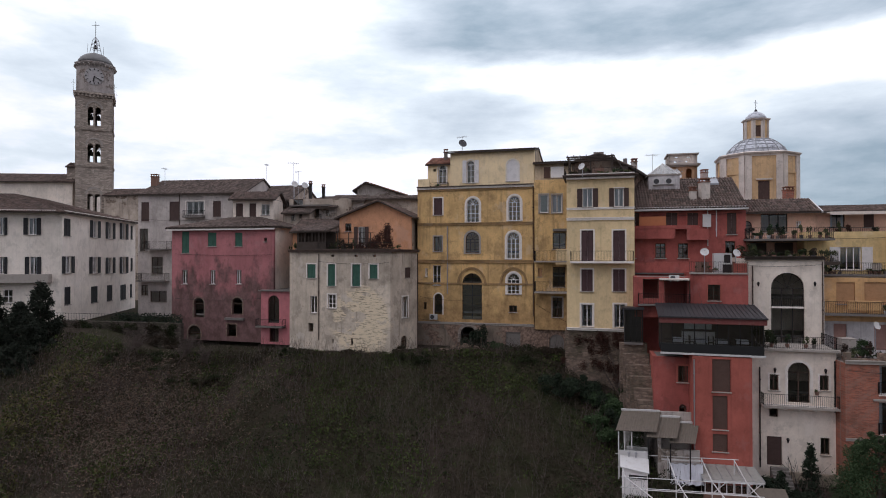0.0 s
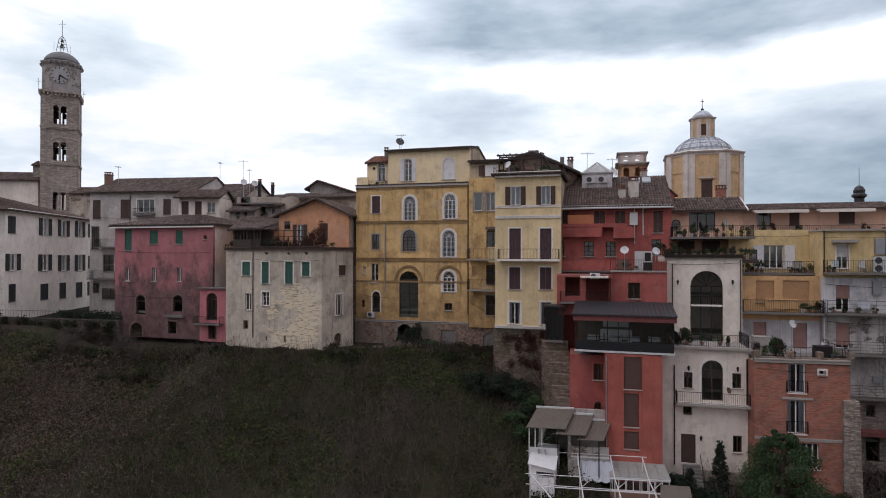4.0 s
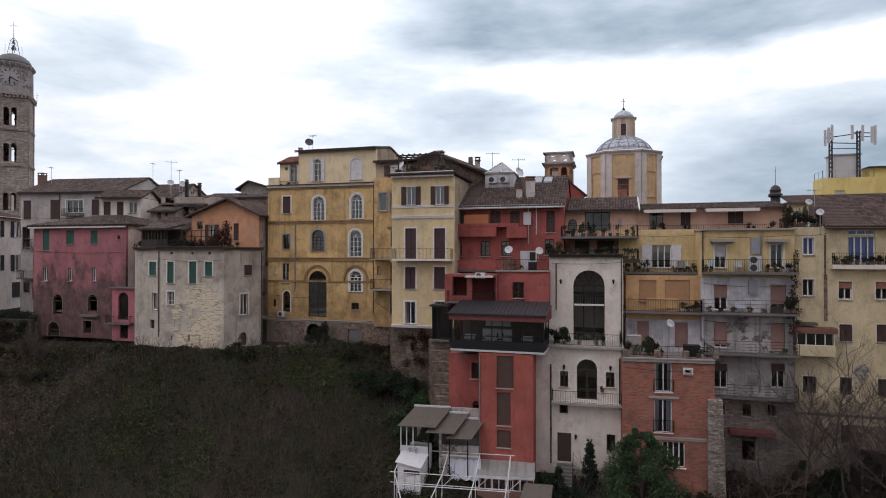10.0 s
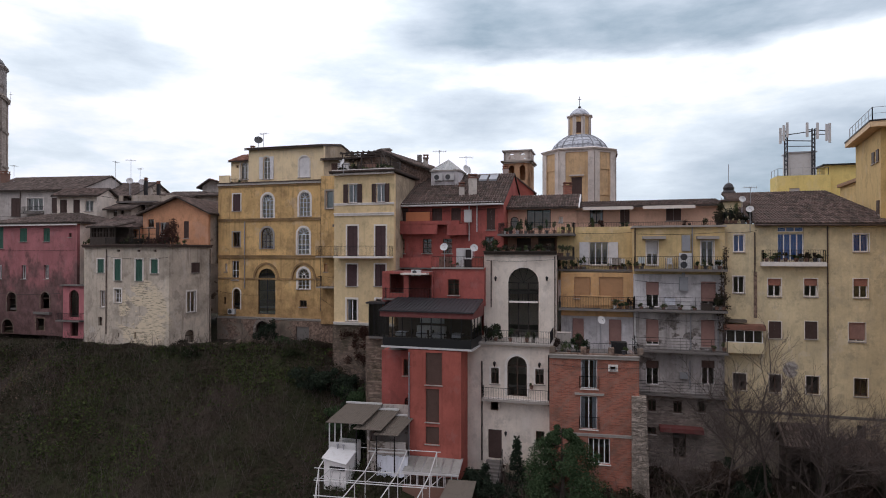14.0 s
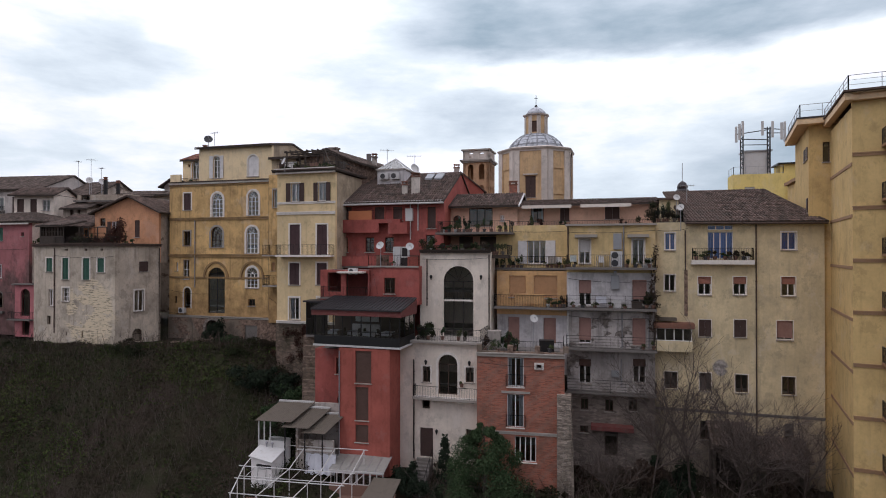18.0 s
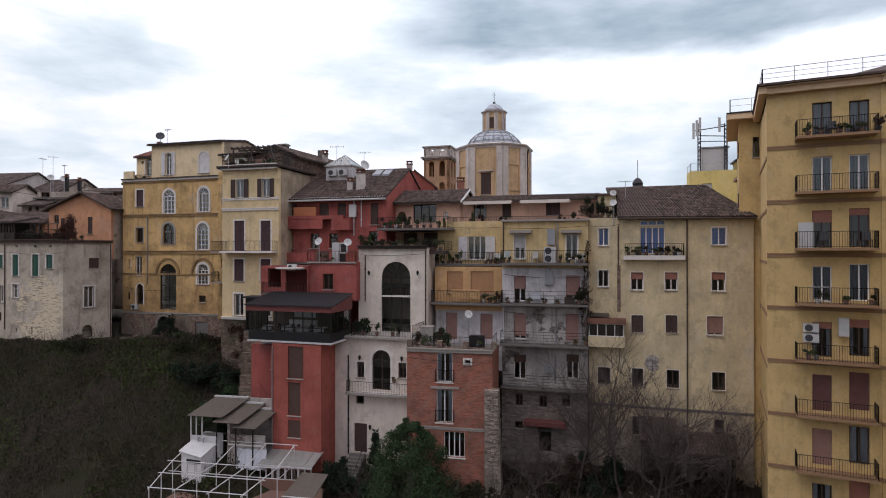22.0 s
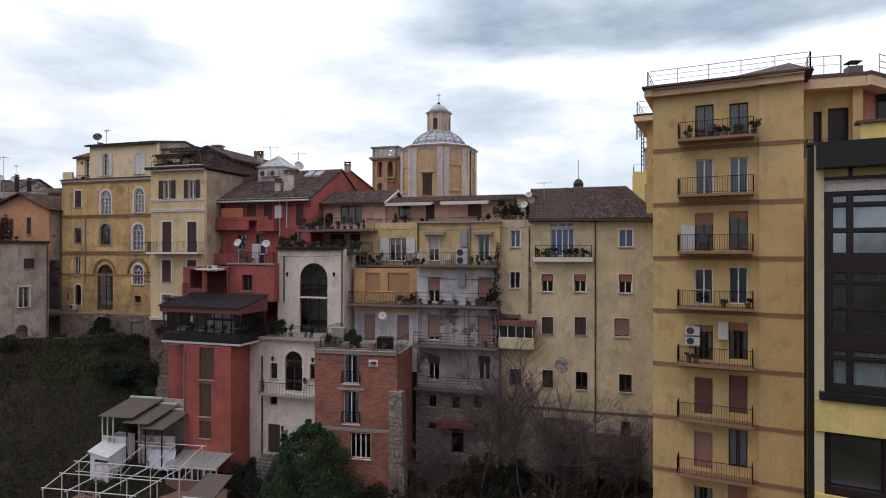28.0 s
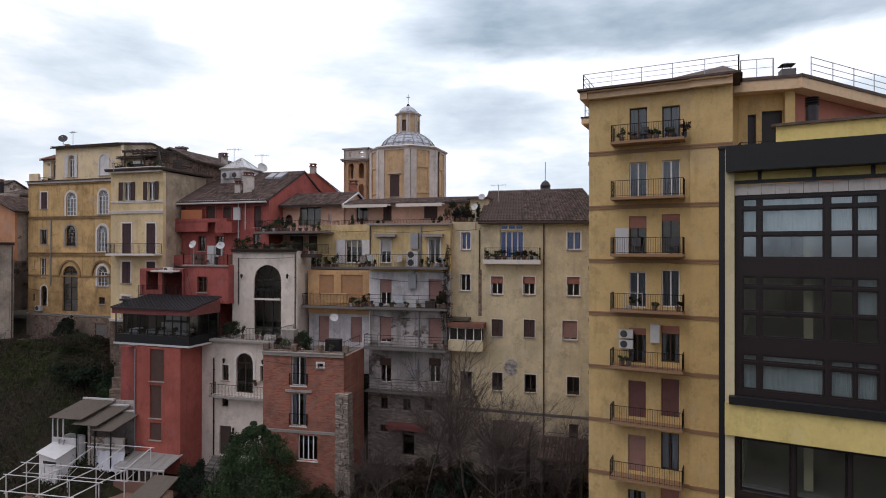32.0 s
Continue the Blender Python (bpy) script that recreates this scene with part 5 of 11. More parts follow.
# top storey
yt = House('top_storey', 'cream-ochre top storey of the palace with white shutters', 0.79, 62.58, 9.4, 60.27, 8, 26.81, 30.79, CREAM_TOP, side=STRAWSIDE)
window(yt, 1.79, 27.55, 2.64, 29.94, frame=WFRAME, cols=2, rows=3, arch=True, shut='open', leaf=LWHITE, trim=TRIM)
window(yt, 6.06, 27.58, 7.29, 29.81, shut='closed', leaf=LWHITE, arch=True, trim=TRIM, panes=False)
yt.finish()
F, L = yt.F, yt.F.L
tiled_roof(yt.root, F.P(-0.3, 0.4, yt.z1), F.P(L + 0.1, 0.4, yt.z1), F.P(L + 0.1, -4.2, yt.z1 + 0.8), F.P(-0.3, -4.2, yt.z1 + 0.8), TILE, seed=10)
tiled_roof(yt.root, F.P(L + 0.1, -8.4, yt.z1), F.P(-0.3, -8.4, yt.z1), F.P(-0.3, -4.2, yt.z1 + 0.8), F.P(L + 0.1, -4.2, yt.z1 + 0.8), TILE, seed=110)
for u in (0.02, L - 0.02):
    g = Geo()
    g.face([F.P(u, -0.02, yt.z1), F.P(u, -8.0, yt.z1), F.P(u, -4.2, yt.z1 + 0.75)])
    part('gable', g, STRAWSIDE, yt.root)

# stair turret
yu = House('stair_turret', 'small yellow stair turret with a tiled roof', -1.66, 64.04, 0.8, 63.39, 5, 26.81, 29.85, CREAM_TOP)
window(yu, 1.21, 27.69, 2.1, 29.71, frame=WFRAME, cols=2, rows=2, arch=True, trim=TRIM)
window(yu, 0.64, 29.01, 0.96, 29.32, frame=BFRAME, cols=1, panes=False, sill=None)
yu.finish()
shed(yu, 29.85, 30.85, TILE_RED, over=0.3, seed=11)

# yellow wing
yc = House('yellow_wing', 'recessed ochre wing with balconies between two houses', 9.29, 59.63, 12.86, 58.67, 8, 12.4, 27.54, YELLOW)
window(yc, 0.52, 24.2, 1.37, 26.03, frame=WFRAME, cols=1, trim=TRIM_GREY, curtain=1.0, blind=BLIND)
window(yc, 1.76, 24.17, 2.71, 25.99, frame=WFRAME, cols=2, trim=TRIM_GREY, curtain=0.8)
window(yc, 1.81, 20.54, 3.09, 22.18, frame=BFRAME, cols=2)
window(yc, 1.8, 16.74, 3.03, 18.72, frame=BFRAME, cols=2)
window(yc, 1.79, 13.68, 2.74, 15.66, frame=BFRAME, cols=2, trim=TRIM_GREY)
window(yc, 0.34, 17.74, 0.73, 18.6, roll=1.0, rollmat=ROLL_ORANGE)
balcony(yc, 0.05, 3.48, 19.35, out=1.3, mat=TRIM_GREY)
balcony(yc, 0.05, 3.47, 16.28, out=1.2, mat=TRIM_GREY)
slab(yc, 'parapet', YELLOW_PALE, 2.2, 3.7, 0.9, 1.25, 19.01, 20.54)
slab(yc, 'canopy', CONCRETE, 1.93, 3.7, 0.001, 1.3, 22.28, 22.53)
yc.finish()
slab(yc, 'attic', STRAWSIDE, 0.0, yc.F.L, -6, -0.6, yc.z1, yc.z1 + 1.7)
slab(yc, 'attic_window', WFRAME, 1.6, 2.9, -0.6, -0.5, yc.z1 + 0.25, yc.z1 + 1.35)
slab(yc, 'attic_shutter', ROLL_BROWN, 0.9, 1.5, -0.6, -0.5, yc.z1 + 0.25, yc.z1 + 1.35)
F, L = yc.F, yc.F.L
tiled_roof(yc.root, F.P(-0.2, -0.1, yc.z1 + 1.75), F.P(L, -0.1, yc.z1 + 1.75), F.P(L, -6, yc.z1 + 2.5), F.P(-0.2, -6, yc.z1 + 2.5), TILE, seed=12)

# straw yellow house
ny = House('straw_yellow_house', 'straw-yellow narrow house with plum shutters and white trim', 11.57, 54.98, 17.41, 53.42, 8, 12.95, 27.01, YELLOW_PALE, side=STRAWSIDE)
window(ny, 1.45, 24.37, 2.37, 26.1, frame=WFRAME, shut='open', leaf=SLATE_BROWN, curtain=0.9, trim=TRIM, tw=0.08)
window(ny, 4.28, 24.36, 5.12, 26.07, frame=WFRAME, shut='open', leaf=SLATE_BROWN, curtain=0.9, trim=TRIM, tw=0.08)
window(ny, 1.34, 19.34, 2.41, 22.22, shut='closed', leaf=LPLUM, panes=False, trim=TRIM)
window(ny, 4.17, 19.35, 5.21, 22.19, shut='closed', leaf=LPLUM, panes=False, trim=TRIM)
window(ny, 1.33, 16.57, 2.35, 18.61, shut='closed', leaf=LPLUM, panes=False, trim=TRIM)
window(ny, 4.16, 16.61, 5.19, 18.63, shut='closed', leaf=LPLUM, panes=False, trim=TRIM)
window(ny, 1.32, 13.3, 2.34, 15.36, frame=WFRAME, trim=TRIM, tw=0.15, curtain=0.5)
window(ny, 4.24, 13.3, 5.23, 15.43, frame=WFRAME, trim=TRIM, tw=0.15, curtain=0.5)
balcony(ny, 0.36, 5.94, 19.35, out=0.9, h=0.95, mat=TRIM, edge=TRIM)
band(ny, 24.14, 24.35, TRIM, 0.06)
band(ny, 23.15, 23.41, TRIM, 0.1)
band(ny, 12.95, 13.2, TRIM, 0.14)
band(ny, 26.96, 27.43, TRIM, 0.35)
ny.finish()
slab(ny, 'eave_board', WOODDARK, -0.3, ny.F.L + 0.3, -8.2, 0.45, ny.z1 + 0.1, ny.z1 + 0.22)

# rubble retaining wall
nb = House('rubble_retaining_wall', 'rubble stone substructure under the straw-yellow house', 11.42, 55.09, 17.45, 53.48, 8, 5.5, 12.93, RUBBLE, category='retaining wall')
window(nb, 2.05, 10.82, 2.4, 11.55, frame=BFRAME, cols=1, panes=False, sill=None)
nb.finish()

# rubble plinth
yb = House('rubble_plinth', 'rubble stone plinth below the ochre palace with blocked arches', -2.79, 63.14, 12.9, 58.93, 5, 8.0, 12.58, BASEWALL, category='retaining wall')
window(yb, 4.79, 10.8, 6.43, 12.46, frame=DARK, cols=1, arch=True, panes=False, sill=None, trim=DARKSTONE, tw=0.3)
window(yb, 9.58, 10.17, 11.09, 12.02, frame=TRIM_GREY, cols=1, roll=0.98, rollmat=CONCRETE, sill=None)
window(yb, 14.0, 10.24, 15.46, 11.94, frame=TRIM_GREY, cols=1, arch=True, roll=0.8, rollmat=CONCRETE, sill=None)
window(yb, 9.99, 12.66, 10.8, 12.56, frame=BFRAME, cols=1, panes=False, sill=None)
yb.finish()

# dark red house
rh = House('dark_red_house', 'dark red plastered house with terraces and a tiled roof', 17.35, 53.43, 27.0, 50.85, 12, 11.0, 24.28, RED, side=RED2)
window(rh, 0.55, 22.52, 1.25, 23.75, frame=WFRAME, shut='closed', leaf=SLATE_BROWN, panes=False, trim=RED2, tw=0.1)
window(rh, 3.5, 22.47, 4.45, 23.69, frame=WFRAME, shut='closed', leaf=SLATE_BROWN, panes=False, trim=RED2, tw=0.1)
window(rh, 5.28, 22.45, 6.16, 23.66, frame=WFRAME, shut='closed', leaf=SLATE_BROWN, panes=False, trim=RED2, tw=0.1)
window(rh, 8.5, 21.71, 9.25, 23.6, frame=WFRAME, shut='closed', leaf=SLATE_BROWN, panes=False, trim=RED2, tw=0.1)
window(rh, 0.05, 19.63, 0.88, 20.97, frame=BFRAME, cols=2, rows=3, trim=RED2, tw=0.1)
window(rh, 2.6, 19.63, 3.45, 20.96, frame=BFRAME, cols=2, rows=3, trim=RED2, tw=0.1)
window(rh, 4.5, 19.63, 5.33, 20.95, frame=BFRAME, cols=2, rows=3, trim=RED2, tw=0.1)
window(rh, 0.05, 16.79, 0.99, 18.08, frame=WFRAME, shut='closed', leaf=SLATE_BROWN, panes=False, trim=RED2, tw=0.1)
window(rh, 2.07, 15.55, 3.88, 17.69, frame=BFRAME, cols=1, panes=False, sill=None)
window(rh, 8.35, 19.73, 9.15, 21.12, frame=BFRAME, cols=2)
slab(rh, 'orange_screen', ORANGE_CLOTH, 1.2, 3.45, 0.5, 0.56, 22.43, 23.34, 'orange cloth screen on the balcony')
slab(rh, 'balcony_slab', RED, 0.0, 6.16, 0.001, 0.72, 22.19, 22.53)
slab(rh, 'red_box', RED, 5.13, 6.88, 0.001, 0.9, 21.23, 22.21)
slab(rh, 'parapet', RED, 0.0, 4.19, 0.62, 0.72, 21.36, 22.27, 'dark red balcony parapet')
slab(rh, 'parapet', RED, 0.01, 6.06, 0.75, 0.86, 18.33, 19.26)
slab(rh, 'balcony_slab', CONCRETE, 0.01, 6.06, 0.001, 0.86, 18.23, 18.38)
pipe(rh, 7.64, 21.53, 24.22, WMETAL)
pipe(rh, 6.93, 20.73, 24.04, WMETAL)
slab(rh, 'meter_box', PLASTIC, 6.52, 7.18, 0.001, 0.25, 22.38, 23.49)
rh.finish()
shed(rh, 24.28, 27.38, TILE, over=0.55, ends=0.1, seed=13, loose=150, gutter=WMETAL)
for k in (6.9, 7.85):
    g = Geo()
    q = [rh.F.P(k, -4.1, 26.52), rh.F.P(k + 0.75, -4.1, 26.52), rh.F.P(k + 0.75, -5.2, 27.09), rh.F.P(k, -5.2, 27.09)]
    g.hexa(q + [(p[0], p[1], p[2] + 0.16) for p in q])
    part('roof_light', g, LEAD, rh.root, 'pale glazed roof light')
slab(rh, 'fascia', WMETAL, 0.2, rh.F.L, 0.42, 0.5, rh.z1 - 0.3, rh.z1 - 0.12)

# red terrace block
rb = House('red_terrace_block', 'dark red block with a roof terrace above the restaurant', 21.05, 50.01, 25.36, 48.85, 5.4, 15.2, 18.44, RED)
window(rb, 1.35, 16.09, 2.33, 17.43, frame=BFRAME, cols=2, rows=3, trim=RED2, tw=0.08)
rb.finish()
balcony(rb, -0.1, rb.F.L, rb.z1 + 0.02, out=0.12, h=0.9, mat=TRIM_GREY)
slab(rb, 'cabinet', PLASTIC, 1.95, 2.6, -1.4, -0.5, rb.z1, rb.z1 + 1.65, 'white sheet-metal cabinet')
g = Geo()
bars(g, rb.F, 2.61, 3.35, -0.6, rb.z1 + 0.7, rb.z1 + 1.65, 0.12, 0.1, 1, 1)
part('cabinet_frame', g, PLASTIC, rb.root)
slab(rb, 'cabinet_back', DARK, 2.63, 3.33, -0.75, -0.66, rb.z1, rb.z1 + 1.6)
slab(rb, 'planter', TERRACOTTA, 0.5, 1.5, -0.8, -0.3, rb.z1, rb.z1 + 0.9)
slab(rb, 'parapet', RED2, 3.4, 4.4, -0.35, -0.1, rb.z1, rb.z1 + 0.8)

# red loggia
rl = House('red_loggia', 'dark red side block with a shaded loggia', 16.6, 50.98, 21.06, 49.78, 3.0, 14.6, 18.07, RED)
window(rl, 2.44, 15.75, 4.51, 17.79, frame=BFRAME, cols=1, panes=False, sill=None)
window(rl, 0.68, 16.19, 1.98, 17.86, frame=BFRAME, cols=1, panes=False, sill=None)
balcony(rl, 0.27, 4.46, 15.73, out=0.5, h=0.9)
rl.finish()
slab(rl, 'awning', AWNING, 2.0, 4.3, 0.001, 0.9, rl.z1 - 0.25, rl.z1 - 0.1)

# white arch house
wu = House('white_arch_house', 'off-white house with a tall arched loggia', 25.42, 49.61, 31.34, 48.36, 4, 11.5, 19.64, OFFWHITE)
window(wu, 2.05, 12.36, 4.58, 18.46, frame=DARK, cols=3, arch=True, kind='loggia', sill=None)
slab(wu, 'loggia_floor', TRIM, 2.1, 4.53, -1.5, 0.05, 15.5, 15.64)
pipe(wu, 0.62, 15.09, 19.06, None)
pipe(wu, 5.91, 12.64, 19.41, None)
band(wu, 19.54, 19.83, WOODDARK, 0.25)
part('railing', railing(wu.F, 2.15, 4.48, -0.02, 0.0, 15.65, 0.85, sides=(False, False)), IRON, wu.root)
wu.finish()

# white low house
wl = House('white_low_house', 'off-white lower house with an arched balcony door', 24.21, 46.95, 30.33, 45.42, 5.0, 1.5, 12.41, OFFWHITE)
window(wl, 2.94, 8.39, 4.49, 11.54, frame=BFRAME, cols=2, arch=True, kind='door', sill=None, trim=TRIM, tw=0.2)
window(wl, 1.64, 9.26, 2.27, 10.52, frame=BFRAME, cols=2, trim=TRIM)
window(wl, 5.15, 9.42, 5.8, 10.61, frame=BFRAME, cols=2, trim=TRIM)
window(wl, 1.6, 7.16, 2.23, 7.83, frame=BFRAME, cols=1, panes=False, sill=None)
window(wl, 1.42, 3.36, 2.5, 5.64, frame=BFRAME, cols=1, kind='door', sill=None, roll=1.0, rollmat=SLATE_BROWN)
window(wl, 5.19, 4.46, 5.84, 5.78, frame=BFRAME, cols=2)
balcony(wl, 1.01, 6.31, 8.21, out=0.75, h=0.9, mat=TRIM, edge=TRIM_GREY, brackets=5)
pipe(wl, 0.92, 3.17, 11.05, IRON)
pipe(wl, 6.18, 7.8, 11.74, IRON)
wl.finish()
slab(wl, 'side_strip', OFFWHITE, -0.95, -0.002, -0.5, -0.03, 1.5, 12.3)
slab(wl, 'coping', TRIM_GREY, 0.6, wl.F.L + 0.2, -4.9, 0.35, wl.z1, wl.z1 + 0.18)
part('railing', railing(wl.F, 1.2, wl.F.L, -3.0, 0.1, wl.z1 + 0.18, 0.95), IRON, wl.root)

# red tower
rt = House('red_tower', 'brick-red rendered tower with brown slatted stair windows', 19.28, 45.49, 23.38, 44.55, 3.2, 2.4, 12.13, RED2, category="tower house")
window(rt, 1.4, 9.48, 2.7, 11.96, frame=BFRAME, cols=1, roll=1.0, rollmat=ROLL_BROWN, sill=TRIM_GREY, panes=False)
window(rt, 1.41, 6.6, 2.48, 9.17, frame=BFRAME, cols=1, roll=1.0, rollmat=ROLL_BROWN, sill=TRIM_GREY, panes=False)
window(rt, 1.41, 4.91, 2.48, 6.25, frame=BFRAME, cols=1, roll=1.0, rollmat=ROLL_BROWN, sill=TRIM_GREY, panes=False)
pipe(rt, 0.09, 3.88, 11.92, STEEL)
rt.finish()

# red recess
rx = House('red_recess', 'set-back dark red wall beside the tower', 16.97, 47.52, 19.58, 46.92, 3, 3.5, 11.76, RED, side=RED2, category="house wing")
window(rx, 1.86, 9.78, 2.62, 11.09, frame=BFRAME, cols=2, trim=RED2)
window(rx, 1.94, 7.12, 2.49, 8.02, frame=BFRAME, cols=1, arch=True, sill=None)
rx.finish()

# yellow terrace house
ra = House('yellow_terrace_house', 'weathered yellow row house with crowded balconies', 32.07, 52.15, 38.42, 50.45, 6, 17.3, 21.97, ROWYELLOW)
window(ra, 2.77, 18.61, 4.38, 20.63, frame=WFRAME, cols=3, shut='open', leaf=LWHITE, curtain=0.12)
balcony(ra, 0.1, 6.57, 18.26, out=1.3, mat=CONCRETE, edge=CONCRETE)
ra.finish()

# orange veranda flat
rc = House('orange_veranda_flat', 'flat with an orange enclosed balcony and closed roller blinds', 31.93, 49.59, 37.7, 48.05, 5, 14.4, 18.04, ROWORANGE)
window(rc, 1.07, 15.85, 2.44, 17.65, roll=1.0, rollmat=ROLL_ORANGE, panes=False)
window(rc, 3.12, 15.81, 5.05, 17.68, roll=1.0, rollmat=ROLL_ORANGE, panes=False)
balcony(rc, -0.1, 5.88, 15.08, out=0.9, mat=CONCRETE, edge=CONCRETE)
slab(rc, 'parapet', ROWORANGE, 1.62, 4.07, 0.7, 0.8, 15.39, 16.18)
rc.finish()

# grey terrace flat
rd = House('grey_terrace_flat', 'grey-washed ground flat behind a brick roof terrace', 31.97, 49.78, 37.75, 48.23, 5, 9.5, 14.83, CHALK)
window(rd, 3.9, 12.05, 4.93, 14.16, roll=1.0, rollmat=ROLL_PINK, kind='door', sill=None)
window(rd, 0.93, 11.92, 1.9, 14.16, roll=1.0, rollmat=ROLL_PINK, kind='door', sill=None)
rd.finish()

# balcony house
re = House('balcony_house', 'row house top floor with yellow plaster and a crowded balcony', 37.47, 47.63, 44.06, 45.99, 8, 17.98, 21.73, ROWYELLOW)
window(re, 0.99, 18.69, 1.85, 20.65, frame=WFRAME, cols=2, roll=0.5, rollmat=ROLL_WHITE, trim=TRIM, tw=0.08)
window(re, 5.08, 18.72, 5.98, 20.64, frame=WFRAME, cols=2, curtain=0.2, trim=TRIM, tw=0.08)
slab(re, 'canopy', TRIM_GREY, 0.65, 2.41, 0.001, 0.6, 20.79, 21.02)
slab(re, 'canopy', TRIM_GREY, 4.71, 6.31, 0.001, 0.6, 20.77, 21.0)
slab(re, 'wall_cabinet', STEEL, 3.63, 4.25, 0.001, 0.3, 19.83, 21.09)
balcony(re, -0.0, 6.79, 18.39, out=1.0, mat=CONCRETE, edge=CONCRETE, pitch=0.16)
pipe(re, 4.42, 18.4, 21.72, STEEL)
pipe(re, 0.1, 18.4, 21.7, None)
re.finish()
slab(re, 'cornice', TRIM_GREY, -0.1, re.F.L + 0.1, -8, 0.3, re.z1, re.z1 + 0.15)

# balcony floor
rf = House('balcony_floor', 'chalk-white stained floor of the row house', 37.46, 47.63, 44.05, 45.99, 8, 14.88, 17.97, CHALK, category='storey')
window(rf, 0.95, 15.32, 1.94, 17.37, frame=WFRAME, roll=0.5, rollmat=ROLL_PINK)
window(rf, 5.07, 15.42, 6.18, 17.43, frame=WFRAME, roll=0.75, rollmat=ROLL_PINK)
balcony(rf, -0.0, 6.82, 15.19, out=1.0, mat=CONCRETE, edge=CONCRETE, pitch=1.1, mids=2)
slab(rf, 'wall_cabinet', STEEL, 3.46, 4.08, 0.001, 0.3, 16.69, 17.76)
slab(rf, 'air_duct', STEEL, 3.67, 3.88, 0.001, 0.15, 17.76, 18.12)
rf.finish()

# balcony floor
rg = House('balcony_floor', 'ash-grey floor with pinkish roller blinds', 37.46, 47.64, 44.04, 45.99, 8, 11.68, 14.87, ASH, category='storey')
window(rg, 0.95, 12.27, 1.93, 14.32, roll=0.85, rollmat=ROLL_PINK)
window(rg, 5.07, 12.26, 6.09, 14.4, roll=1.0, rollmat=ROLL_PINK)
balcony(rg, -0.0, 6.82, 12.0, out=1.1, mat=CONCRETE, edge=CONCRETE, pitch=1.1, mids=3)
pipe(rg, 6.3, 12.12, 14.77, STEEL)
pipe(rg, 4.3, 11.9, 14.8, STEEL)
pipe(rg, 0.1, 11.9, 14.8, WMETAL)
rg.finish()

# balcony floor
ri = House('balcony_floor', 'stained grey floor with white casements', 37.45, 47.64, 44.03, 46.0, 8, 8.31, 11.67, ASH, category='storey')
window(ri, 0.95, 9.05, 1.93, 11.0, frame=WFRAME, cols=2, roll=0.28, rollmat=ROLL_BROWN)
window(ri, 5.11, 9.29, 6.09, 11.2, frame=WFRAME, cols=2, roll=0.28, rollmat=ROLL_BROWN)
balcony(ri, -0.0, 6.82, 8.53, out=0.9, mat=CONCRETE, pitch=1.1, mids=3)
slab(ri, 'wall_cabinet', STEEL, 3.49, 4.08, 0.001, 0.2, 9.69, 10.2)
pipe(ri, 4.24, 8.89, 11.13, STEEL)
ri.finish()

# stone basement
rj = House('stone_basement', 'dark rubble stone basement with a red canopy over its door', 37.4, 47.5, 43.96, 45.86, 8, 1.5, 8.3, DARKSTONE, category='storey')
window(rj, 1.12, 6.95, 1.71, 7.85, frame=BFRAME, cols=2)
window(rj, 3.02, 6.94, 3.65, 7.89, frame=BFRAME, cols=2)
window(rj, 4.8, 7.11, 5.42, 8.0, frame=BFRAME, cols=2)
window(rj, 1.07, 5.13, 1.71, 5.68, frame=BFRAME, cols=2)
window(rj, 2.97, 3.42, 3.97, 5.52, frame=BFRAME, cols=1, kind='door', sill=None)
slab(rj, 'door_canopy', REDAWN, 1.92, 5.13, 0.001, 1.0, 5.65, 5.99)
rj.finish()

# brick house
br = House('brick_house', 'red brick house with white tall windows and a roof terrace', 30.01, 43.95, 36.37, 42.83, 4.4, 1.2, 11.86, BRICK)
window(br, 2.3, 9.6, 3.5, 11.76, frame=WFRAME, cols=2, rows=1, sill=TRIM, curtain=0.5, kind='balcony_door')
window(br, 2.25, 6.6, 3.5, 9.04, frame=WFRAME, cols=2, rows=1, sill=TRIM, curtain=0.6, kind='balcony_door')
window(br, 2.82, 4.07, 4.4, 5.95, frame=WFRAME, cols=4, sill=TRIM)
window(br, 4.4, 10.99, 4.84, 11.32, frame=WFRAME, cols=1, trim=TRIM, panes=False)
band(br, 11.82, 12.11, TRIM_GREY, 0.14)
slab(br, 'stone_hood', TRIM_GREY, 1.85, 3.96, 0.001, 0.12, 9.13, 9.29)
band(br, 6.08, 6.3, TRIM_GREY, 0.05)
for z in (6.68, 9.68):
    part('railing', railing(br.F, 2.2, 3.6, 0.0, 0.14, z, 0.85, 0.14), IRON, br.root)
br.finish()
slab(br, 'parapet', BASEWALL, 0, br.F.L, -0.3, 0.0, br.z1, br.z1 + 0.35)
slab(br, 'terrace_floor', CONCRETE, 0.3, br.F.L - 0.3, -4.2, -0.35, br.z1 - 0.02, br.z1 + 0.05)
for k in (0.0, 2.3, 4.3, 6.35):
    slab(br, 'parapet_pier', BASEWALL, k, k + 0.4, -0.35, 0.05, br.z1 + 0.35, br.z1 + 0.8)
part('railing', railing(br.F, 0.4, br.F.L - 0.05, -3.5, -0.15, br.z1 + 0.35, 0.75, 0.4), IRON, br.root)

